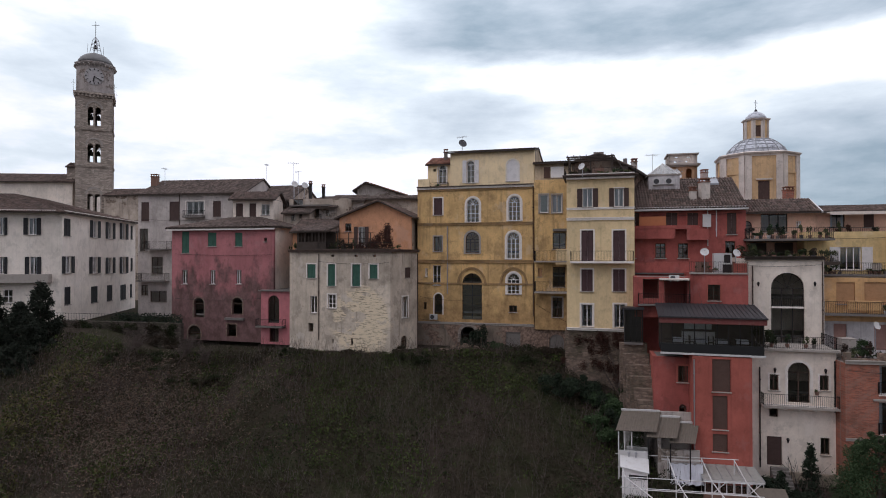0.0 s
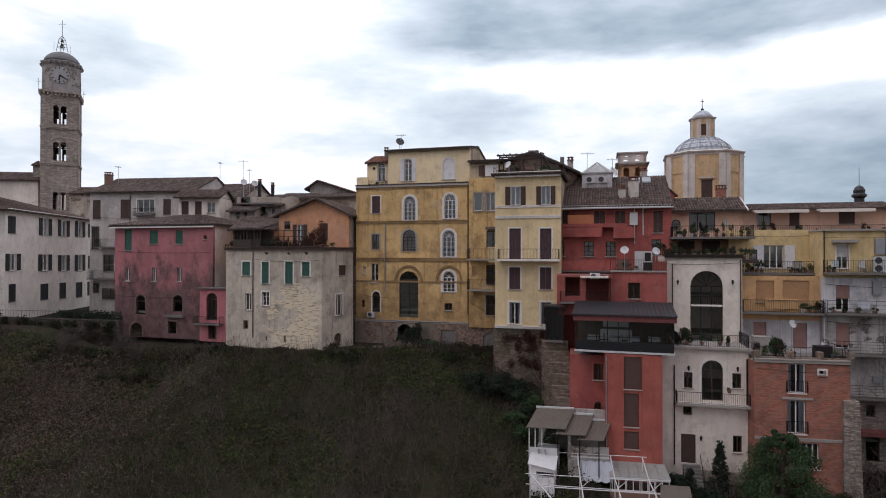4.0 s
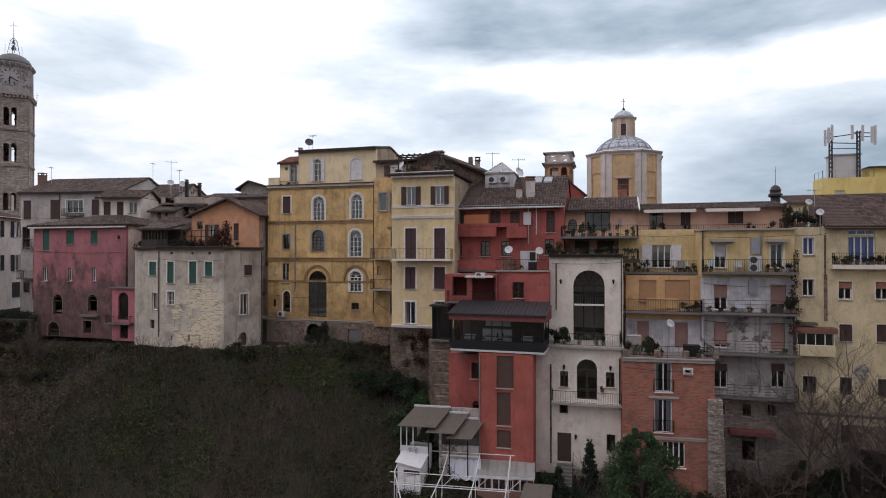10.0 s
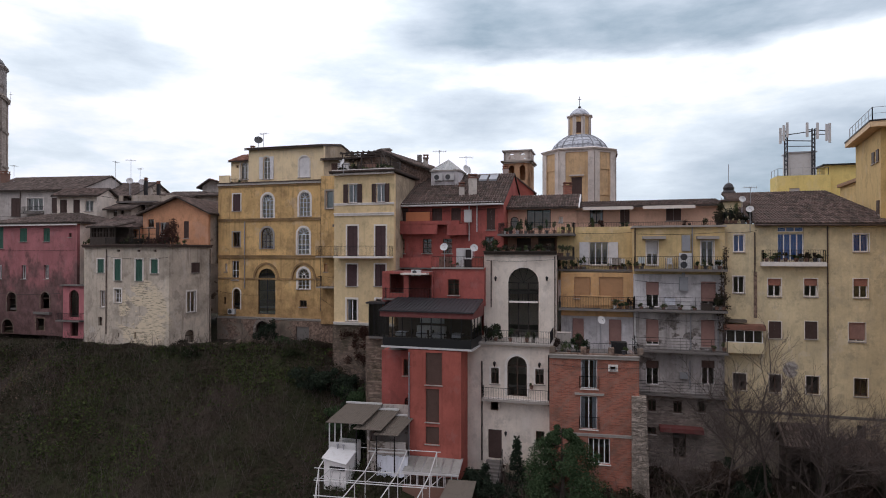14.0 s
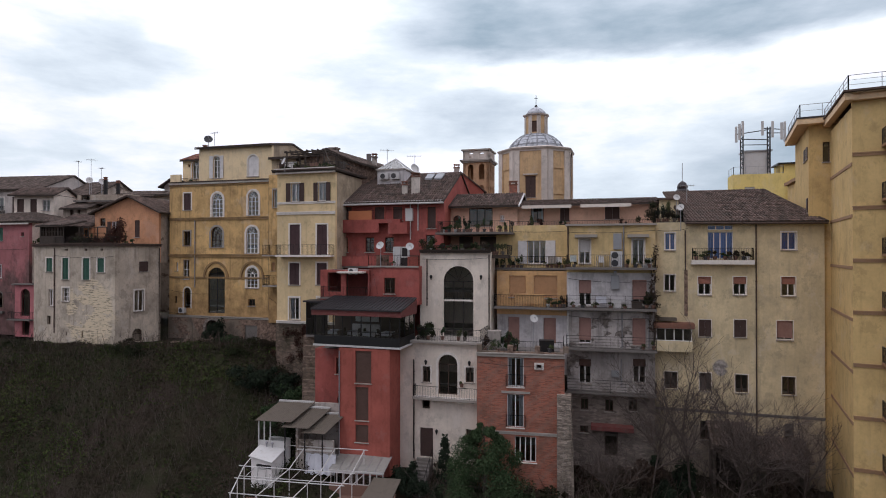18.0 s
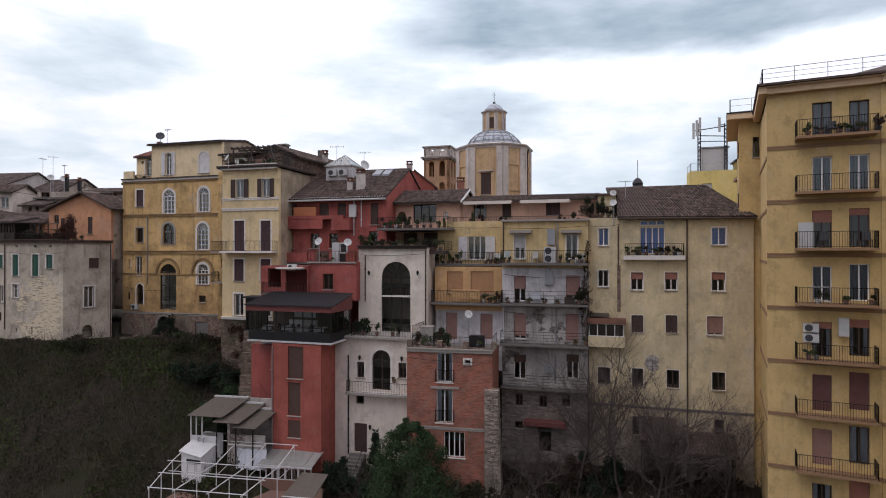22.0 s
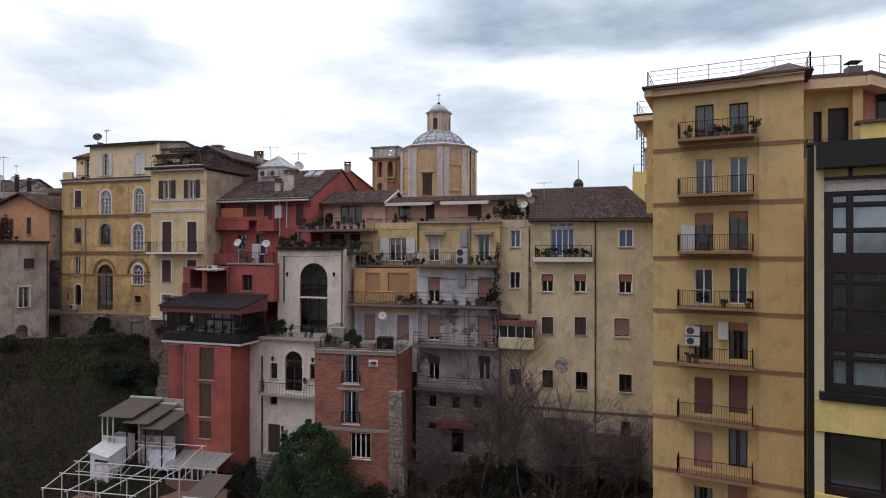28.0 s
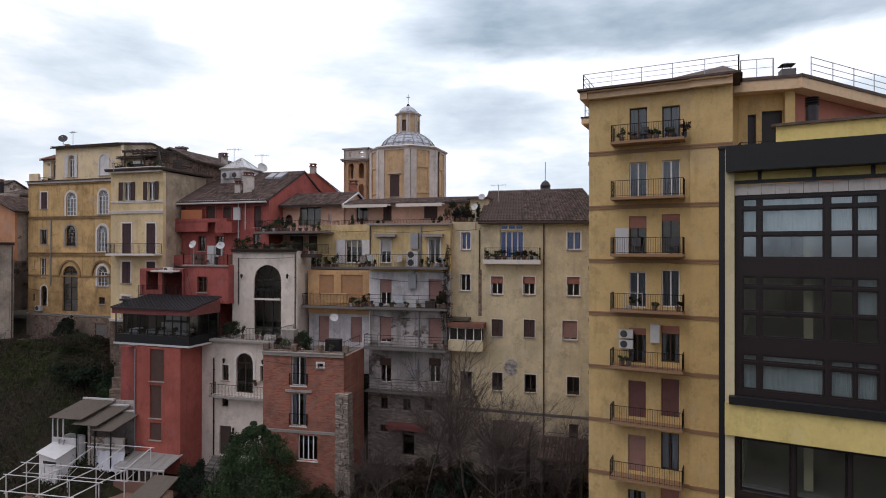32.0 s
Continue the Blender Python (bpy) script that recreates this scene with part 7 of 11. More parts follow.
slab(of, 'render_band', YPANEL, -0.37, of.F.L, 0.255, 0.4, 6.86, 8.85)
slab(of, 'gutter_rail', BLACKBAND, 0.0, of.F.L, 0.001, 0.3, 22.6, 22.74)
slab(of, 'sunshade', BLACKBAND, -0.3, of.F.L, 0.1, 0.9, 23.1, 24.2)
slab(of, 'stripe', YPANEL, 0, of.F.L, -0.3, 0.05, 22.75, 23.2)
slab(of, 'parapet', YPANEL, 1.6, of.F.L, -2.6, -2.2, 23.64, 25.41)
slab(of, 'parapet_cap', TILE_GREY, 1.4, of.F.L, -2.75, -2.05, 25.41, 25.53)
slab(of, 'roof_slab', CONCRETE, 0, of.F.L, -11.5, -0.31, of.z1, of.z1 + 0.1)
for k in range(26):
    slab(of, 'panel', TRIM, 0.01 + 0.52 * k, 0.01 + 0.52 * k + 0.5, 0.001, 0.06, 22.12, 22.57)
for k in range(7):
    slab(of, 'post', BLACKBAND, 0.9 + 2.0 * k, 1.05 + 2.0 * k, 0.05, 0.12, 22.75, 23.2)
# ---- ground ----
def smooth(a, b, x):
    x = min(1.0, max(0.0, (x - a) / (b - a)))
    return x * x * (3 - 2 * x)


def ground_z(x, y):
    s = smooth(13.5, 20.0, x)
    w = smooth(-29, -37, x)
    top = (10.0 + 2.0 * w) * (1 - s) + 2.4 * s
    # a narrow grassy terrace before the palace and the stone house
    shelf = smooth(-20, -15, x) * smooth(15, 9, x)
    base = 59.0 - s * 13.0 - 2.9 * shelf
    top += 0.35 * shelf
    z = top
    if y < base:
        z = top - (base - y) * (0.50 + 0.12 * shelf - 0.30 * s)
    elif x > 13:
        z = top + s * (min(max(top, top + (y - 50) * 0.9), 12.2) - top)
    bump = noise.noise(Vector((x * 0.11, y * 0.11, 0))) * 0.9 + noise.noise(Vector((x * 0.4, y * 0.4, 3))) * 0.3
    z += bump * smooth(60 - 3 * shelf, 54 - 2 * shelf, y) * (1 - 0.7 * s)
    return max(z, -14.0)


def build_ground():
    xs = [-2500, -900, -300, -140] + [-90 + 2.0 * i for i in range(96)] + [130, 220, 500, 1200, 2500]
    ys = [-2500, -800, -300, -120, -60, -30, -10] + [4 + 1.6 * i for i in range(44)] + [80, 95, 120, 180, 400, 1000, 2500]
    g = Geo()
    g.v = [(x, y, ground_z(x, y)) for y in ys for x in xs]
    n = len(xs)
    g.f = [(j * n + i, j * n + i + 1, (j + 1) * n + i + 1, (j + 1) * n + i) for j in range(len(ys) - 1) for i in range(n - 1)]
    ob = part("ground", g, SOIL, None, "", True)
    tagged(ob, "dark overgrown slope of earth, dry stalks and grass", "ground", kind="structure")


build_ground()


# ---- clock tower ----
DRUMSTONE = plaster("grey_drum_render", (0.40, 0.365, 0.335), 0.7, 0.5, (0.13, 0.12, 0.11), 0.3, (0.26, 0.22, 0.19), seed=33)
FACESTONE = paint("weathered_clock_marble", (0.42, 0.41, 0.40), 0.7, 0.5, (0.2, 0.19, 0.185))
def clock_tower():
    cx, cy, z0 = -63.1, 106.5, 11.0
    ang = radians(27)
    a = 2.75
    t = thing("clock_tower", (cx, cy, z0), "old stone bell tower with a clock drum and small dome", "bell tower")
    ca, sa = math.cos(ang), math.sin(ang)

    def corner(i, r):
        x, y = ((-r, -r), (r, -r), (r, r), (-r, r))[i % 4]
        return cx + x * ca - y * sa, cy + x * sa + y * ca

    levels = ((26.5, 35.3), (36.0, 41.9), (42.5, 48.3))
    for i in range(4):
        p, q = corner(i, a), corner(i + 1, a)
        F = Fr(p[0], p[1], q[0], q[1])
        m = F.L / 2
        holes = []
        if i in (0, 2):
            for lo, hi in ((27.6, 30.8), (36.4, 39.7), (42.9, 46.2)):
                for s in (-1.0, 0.14):
                    holes.append((m + s, lo, m + s + 0.86, hi, 0.43))
        part("wall", wall_with_holes(F, 0, F.L, z0, 48.3, holes, 0.7), TOWERSTONE, t)
        g = Geo()
        for lo in (36.0, 42.45):
            g.box(F, -0.22, F.L + 0.22, 0.0, 0.22, lo - 0.3, lo)
            g.box(F, -0.15, F.L + 0.15, 0.001, 0.16, lo - 0.5, lo - 0.3)
            part("cornice", g, TOWERSTONE, t)
            g = Geo()
        g.box(F, -0.4, F.L + 0.4, 0.0, 0.42, 48.4, 48.75)
        part("cornice", g, TOWERSTONE, t)
        for k in range(11):
            u = -0.2 + (F.L + 0.4) * k / 10
            g = Geo()
            g.box(F, u - 0.14, u + 0.14, 0.001, 0.38, 47.9, 48.4)
            part("corbel", g, TOWERSTONE, t)
        for u in (0.0, F.L - 0.8):
            g = Geo()
            g.box(F, u, u + 0.8, 0.001, 0.12, z0, 47.9)
            part("pilaster", g, TOWERSTONE, t)
        if i == 0:
            for lo in (27.6, 36.4, 42.9):
                g = Geo()
                o, n_ = arch_pts(m - 1.35, m + 1.35, lo + 4.35, 1.35, 12), arch_pts(m - 1.1, m + 1.1, lo + 4.1, 1.1, 12)
                for (b, c), (d, e) in zip(zip(o, o[1:]), zip(n_, n_[1:])):
                    g.hexa([F.P(d[0], 0.1, d[1]), F.P(e[0], 0.1, e[1]), F.P(e[0], 0.001, e[1]), F.P(d[0], 0.001, d[1]),
                            F.P(b[0], 0.1, b[1]), F.P(c[0], 0.1, c[1]), F.P(c[0], 0.001, c[1]), F.P(b[0], 0.001, b[1])])
                part("arch_moulding", g, TRIM_GREY, t)
    # clock drum, eight-sided
    g = Geo()
    g.lathe((cx, cy, 48.75), [(3.2, 0), (3.2, 0.25), (3.15, 0.3), (3.1, 4.8), (3.16, 4.9), (3.4, 5.25), (3.45, 5.45), (3.1, 5.6)], 8, ang + radians(22.5))
    part("clock_drum", g, DRUMSTONE, t)
    for i in range(24):
        g = Geo()
        th = ang + 2 * math.pi * i / 24
        g.rod((cx + 3.05 * math.cos(th), cy + 3.05 * math.sin(th), 53.5), (cx + 3.35 * math.cos(th), cy + 3.35 * math.sin(th), 53.85), 0.14, 4)
        part("corbel", g, TRIM_GREY, t)
    g = Geo()
    g.lathe((cx, cy, 54.35), [(2.9, 0), (2.78, 0.5), (2.4, 1.1), (1.85, 1.6), (1.1, 1.95), (0.5, 2.1), (0.4, 2.15)], 16)
    part("dome", g, TOWERLEAD, t, "grey sheet-covered dome", True)
    # clock face with its marks
    yaw = ang
    F = Fr(cx - 4 * math.cos(yaw) + 2.9 * math.sin(yaw), cy - 4 * math.sin(yaw) - 2.9 * math.cos(yaw), cx + 4 * math.cos(yaw) + 2.9 * math.sin(yaw), cy + 4 * math.sin(yaw) - 2.9 * math.cos(yaw))
    zc = 51.6
    g = Geo()
    for lo, hi, r0, r1 in ((0.0, 0.10, 0.0, 1.5),):
        g.face([F.P(4 + r1 * math.cos(2 * math.pi * k / 28), 0.1, zc + r1 * math.sin(2 * math.pi * k / 28)) for k in range(28)])
        for k in range(28):
            b, c = 2 * math.pi * k / 28, 2 * math.pi * (k + 1) / 28
            g.face([F.P(4 + r1 * math.cos(b), -0.2, zc + r1 * math.sin(b)), F.P(4 + r1 * math.cos(c), -0.2, zc + r1 * math.sin(c)), F.P(4 + r1 * math.cos(c), 0.1, zc + r1 * math.sin(c)), F.P(4 + r1 * math.cos(b), 0.1, zc + r1 * math.sin(b))])
    face = part("clock_face", g, FACESTONE, t, "pale round clock face")
    for k in range(12):
        g = Geo()
        th = math.pi * k / 6
        g.rod(F.P(4 + 1.1 * math.sin(th), 0.13, zc + 1.1 * math.cos(th)), F.P(4 + 1.42 * math.sin(th), 0.13, zc + 1.42 * math.cos(th)), 0.085, 4)
        part("hour_mark", g, IRON, face)
    g = Geo()
    g.rod(F.P(4, 0.16, zc), F.P(4 + 1.2, 0.16, zc - 0.72), 0.08, 4)
    g.rod(F.P(4, 0.15, zc), F.P(4 - 0.12, 0.15, zc - 0.95), 0.1, 4)
    part("pointer", g, IRON, face)
    # iron bell cage and cross
    g = Geo()
    for k in range(4):
        th = radians(45 + 90 * k)
        g.rod((cx + 0.95 * math.cos(th), cy + 0.95 * math.sin(th), 56.5), (cx + 0.5 * math.cos(th), cy + 0.5 * math.sin(th), 58.9), 0.05, 5)
        g.rod((cx + 0.5 * math.cos(th), cy + 0.5 * math.sin(th), 58.9), (cx, cy, 59.6), 0.05, 5)
        g.rod((cx + 1.3 * math.cos(th), cy + 1.3 * math.sin(th), 56.5), (cx + 1.25 * math.cos(th), cy + 1.25 * math.sin(th), 58.1), 0.03, 4)
    for z, r in ((57.4, 0.8), (58.2, 0.62), (58.9, 0.5)):
        for k in range(10):
            b, c = 2 * math.pi * k / 10, 2 * math.pi * (k + 1) / 10
            g.rod((cx + r * math.cos(b), cy + r * math.sin(b), z), (cx + r * math.cos(c), cy + r * math.sin(c), z), 0.035, 4)
    part("bell_cage", g, STEEL, t)
    g = Geo()
    g.lathe((cx, cy, 57.4), [(0.42, 0), (0.36, 0.15), (0.26, 0.5), (0.1, 0.7)], 10)
    g.lathe((cx, cy, 58.5), [(0.28, 0), (0.24, 0.1), (0.16, 0.35), (0.06, 0.45)], 10)
    part("bell", g, IRON, t)
    g = Geo()
    g.rod((cx, cy, 59.5), (cx, cy, 62.4), 0.045, 5)
    g.rod((cx - 0.7, cy, 61.7), (cx + 0.7, cy, 61.7), 0.04, 5)
    part("cross", g, IRON, t)
    g = Geo()
    for k in range(4):
        p = corner(k, 3.15)
        g.rod((p[0], p[1], 48.75), (p[0], p[1], 50.6), 0.03, 4)
        g.rod((p[0] - 0.4, p[1], 50.0), (p[0] + 0.4, p[1], 50.0), 0.02, 4)
    part("corner_rod", g, IRON, t)
    # bells hung in the open arches
    for z in (37.0, 43.5):
        g = Geo()
        g.rod((cx - 2.2, cy, z + 2.0), (cx + 2.2, cy, z + 2.0), 0.09, 5)
        part("bell_beam", g, WOODDARK, t)
        for a in (-0.62, 0.52):
            g = Geo()
            g.lathe((cx + a * ca, cy + a * sa, z + 0.9), [(0.42, 0), (0.34, 0.2), (0.26, 0.7), (0.12, 0.95)], 10)
            part("bell", g, IRON, t)


clock_tower()


# ---- domed church ----
def domed_church():
    cx, cy = 38.4, 72.0
    t = thing("domed_church", (cx, cy, 12.0), "yellow chamfered church drum with white pilasters and a lead dome", "church")
    R, beta, a0 = 4.58, radians(25.6), radians(-17.0)
    zt, zb = 31.45, 14.0
    yaw = []
    for q in range(4):
        for s in (-1, 1):
            yaw.append(-math.pi / 2 + q * math.pi / 2 + s * beta + a0)
    pts = [(cx + R * math.cos(w), cy + R * math.sin(w)) for w in yaw]
    for i in range(8):
        p, q = pts[i], pts[(i + 1) % 8]
        F = Fr(p[0], p[1], q[0], q[1])
        m = F.L / 2
        holes = []
        if i == 0:
            holes = [(m - 0.6, 26.0, m + 0.6, 28.5, 0)]
        part("wall", wall_with_holes(F, 0, F.L, zb, zt, holes, 0.5), CHURCH, t)
        if i == 0:
            class D:
                pass
            d = D()
            d.F, d.root, d.holes = F, t, []
            window(d, m - 0.6, 26.0, m + 0.6, 28.5, frame=BFRAME, cols=2, rows=2, shut="closed", leaf=SLATE_BROWN, panes=False, deep=0.3)
            g = Geo()
            g.box(F, m - 0.85, m + 0.85, 0.001, 0.2, 28.62, 28.78)
            part("hood", g, STUCCO, t)
        elif i in (1, 7, 2, 6):
            g = Geo()
            bars(g, F, m - 0.85, m + 0.85, 0.10, 26.4, 29.6, 0.18, 0.1, 1, 1)
            part("blind_panel", g, CHURCH, t)
        g = Geo()
        g.box(F, 0.0, 0.7, 0.001, 0.14, zb, zt)
        g.box(F, F.L - 0.7, F.L, 0.001, 0.14, zb, zt)
        part("pilaster", g, STUCCO, t)
    g = Geo()
    k = 0
    prof = ((1.02, zt - 0.02), (1.03, zt + 0.14), (1.06, zt + 0.26), (1.075, zt + 0.4), (0.98, zt + 0.56))
    for s, z in prof:
        for p in pts:
            g.v.append((cx + (p[0] - cx) * s, cy + (p[1] - cy) * s, z))
    for a in range(len(prof) - 1):
        for i in range(8):
            j = (i + 1) % 8
            g.f.append((a * 8 + i, a * 8 + j, (a + 1) * 8 + j, (a + 1) * 8 + i))
    g.f.append(tuple(range(8)))
    g.f.append(tuple(8 * (len(prof) - 1) + i for i in range(8)))
    part("cornice", g, STUCCO, t)
    g = Geo()
    z = zt + 0.52
    g.lathe((cx, cy, z), [(3.4, 0), (3.3, 0.3), (3.0, 0.9), (2.55, 1.35), (2.0, 1.75), (1.5, 2.0), (1.4, 2.05)], 24)
    dome = part("dome", g, DOMELEAD, t, "grey lead-covered dome with ribs", True)
    for i in range(16):
        th = a0 + 2 * math.pi * (i + 0.5) / 16
        g = Geo()
        pr = ((3.5, 0.1), (3.05, 0.87), (2.55, 1.37), (2.0, 1.77), (1.5, 2.02))
        for (r0, h0), (r1, h1) in zip(pr, pr[1:]):
            g.rod((cx + r0 * math.cos(th), cy + r0 * math.sin(th), z + h0), (cx + r1 * math.cos(th), cy + r1 * math.sin(th), z + h1), 0.07, 5)
        part("rib", g, LEAD, dome)
    for r, h in ((3.27, 0.55), (2.82, 1.1), (2.3, 1.56), (1.8, 1.87)):
        g = Geo()
        for i in range(24):
            b, c = 2 * math.pi * i / 24, 2 * math.pi * (i + 1) / 24
            g.rod((cx + r * math.cos(b), cy + r * math.sin(b), z + h), (cx + r * math.cos(c), cy + r * math.sin(c), z + h), 0.045, 4)
        part("ring_seam", g, LEAD, dome)
    # lantern
    zl = z + 1.95
    w = [a0 + -math.pi / 2 + radians(22.5 + 45 * i) for i in range(8)]
    lp = [(cx + 1.38 * math.cos(q), cy + 1.38 * math.sin(q)) for q in w]
    for i in range(8):
        p, q = lp[i], lp[(i + 1) % 8]
        F = Fr(p[0], p[1], q[0], q[1])
        m = F.L / 2
        holes = [(m - 0.3, zl + 0.3, m + 0.3, zl + 1.65, 0)] if i % 2 == 1 else []
        part("lantern_wall", wall_with_holes(F, 0, F.L, zl, zl + 2.3, holes, 0.2), CHURCH, t)
        if holes:
            g = Geo()
            bars(g, F, m - 0.3, m + 0.3, -0.08, zl + 0.3, zl + 1.65, 0.05, 0.05, 1, 2)
            g.box(F, m - 0.28, m + 0.28, -0.12, -0.10, zl + 0.32, zl + 1.63)
            part("lantern_window", g, ROLL_BROWN, t)
        g = Geo()
        g.box(F, 0, 0.24, 0.001, 0.07, zl, zl + 2.3)
        g.box(F, F.L - 0.24, F.L, 0.001, 0.07, zl, zl + 2.3)
        part("lantern_pilaster", g, STUCCO, t)
    g = Geo()
    g.lathe((cx, cy, zl + 2.3), [(1.42, 0), (1.62, 0.1), (1.66, 0.2), (1.35, 0.26)], 8, w[0])
    part("lantern_cornice", g, STUCCO, t)
    g = Geo()
    g.lathe((cx, cy, zl + 2.5), [(1.3, 0), (1.12, 0.38), (0.76, 0.76), (0.33, 1.0), (0.12, 1.08), (0.11, 1.12)], 16)
    part("lantern_dome", g, DOMELEAD, t, smooth=True)
    g = Geo()
    g.lathe((cx, cy, zl + 3.5), [(0.1, 0), (0.2, 0.15), (0.1, 0.32)], 8)
    g.rod((cx, cy, zl + 3.7), (cx, cy, zl + 5.0), 0.035, 5)
    g.rod((cx - 0.22, cy, zl + 4.65), (cx + 0.22, cy, zl + 4.65), 0.03, 5)
    part("finial", g, IRON, t)
    g = Geo()
    u = Fr(pts[2][0], pts[2][1], pts[3][0], pts[3][1])
    g.rod(u.P(1.2, 0.12, 20), u.P(1.2, 0.12, zt - 0.5), 0.08, 6)
    g.rod(u.P(1.2, 0.12, zt - 0.5), u.P(0.8, 0.3, zt), 0.08, 6)
    part("downpipe", g, PIPE_BROWN, t)


CHURCH = plaster("apricot_plaster", (0.68, 0.475, 0.265), 0.78, 0.4, (0.30, 0.22, 0.14), seed=22)
DOMELEAD = paint("worn_lead_sheet", (0.50, 0.53, 0.56), 0.6, 1.0, (0.07, 0.075, 0.085), 0.2, 2.6)
domed_church()


def small_bell_gable():
    """A square bell tower of two arcaded stages."""
    ax, ay = 29.5, 76.8
    t = thing("small_bell_tower", (ax, ay, 14), "small ochre bell tower with paired arched openings", "bell tower")
    F0 = Fr(ax, ay, ax + 3.5 * math.cos(radians(-15)), ay + 3.5 * math.sin(radians(-15)))
    c = [F0.P(0, 0, 0), F0.P(3.5, 0, 0), F0.P(3.5, -3.6, 0), F0.P(0, -3.6, 0)]
    for i in range(4):
        p, q = c[i], c[(i + 1) % 4]
        F = Fr(p[0], p[1], q[0], q[1])
        m = F.L / 2
        holes = []
        for lo, hi in ((31.95, 32.7), (29.15, 31.15), (26.5, 28.4)):
            if i == 2 and lo < 30:
                continue
            holes += [(m - 1.1, lo, m - 0.35, hi, 0.37), (m + 0.35, lo, m + 1.1, hi, 0.37)]
        part("wall", wall_with_holes(F, 0, F.L, 14, 31.6, [h for h in holes if h[1] < 31], 0.35), BELFRY, t)
        part("top_stage", wall_with_holes(F, 0, F.L, 31.602, 32.95, [h for h in holes if h[1] > 31], 0.35), STUCCO, t)
        g = Geo()
        g.box(F, -0.35, F.L + 0.35, 0.0, 0.35, 31.55, 31.75)
        g.box(F, -0.2, F.L + 0.2, 0.001, 0.2, 31.38, 31.55)
        g.box(F, -0.2, F.L + 0.2, 0.0, 0.2, 32.95, 33.12)
        part("cornice", g, TRIM_GREY, t)
    g = Geo()
    g.box(F0, 0.1, 3.4, -3.5, -0.1, 31.6, 31.7)
    part("floor_slab", g, TRIM_GREY, t)


BELFRY = plaster("brown_ochre_plaster", (0.55, 0.35, 0.21), 0.75, 0.4, (0.22, 0.16, 0.11), seed=28)
small_bell_gable()


def church_nave():
    h = House("church_nave", "long cream church nave with a brown tiled roof", -98, 101, -65.6, 104, 12, 11, 33.0, OFFWHITE, category="church")
    h.finish()
    F, L = h.F, h.F.L
    tiled_roof(h.root, F.P(-1, 0.6, 32.8), F.P(L + 0.5, 0.6, 32.8), F.P(L + 0.5, -6, 35.0), F.P(-1, -6, 35.0), TILE, step=0.4, row=0.6, seed=30)
    k = House("nave_lantern_block", "stone block beside the bell tower with a tiled hip", -67.6, 105.5, -65.2, 106, 4, 11, 35.9, TOWERSTONE, category="church")
    k.finish()
    shed(k, 35.9, 36.8, TILE, seed=31, step=0.4)
    q = House("low_wing", "low wing with a brown tiled roof beside the bell tower", -60.0, 104, -52.0, 103, 6, 11, 30.6, TANWALL, category="church")
    q.finish()
    shed(q, 30.6, 31.9, TILE, seed=32, step=0.4)


church_nave()

# roof of the white house: hipped, over both faces
F, L = wh.F, wh.F.L
tiled_roof(wh.root, F.P(-3, 0.8, 24.75), F.P(L + 0.9, 0.8, 24.75), F.P(L - 9, -9, 27.6), F.P(-3, -9, 27.6), TILE, seed=40)
tiled_roof(wh.root, F.P(L + 0.9, 0.8, 24.75), F.P(L + 0.9, -24, 24.75), F.P(L - 9, -16, 27.6), F.P(L - 9, -9, 27.6), TILE, seed=41)

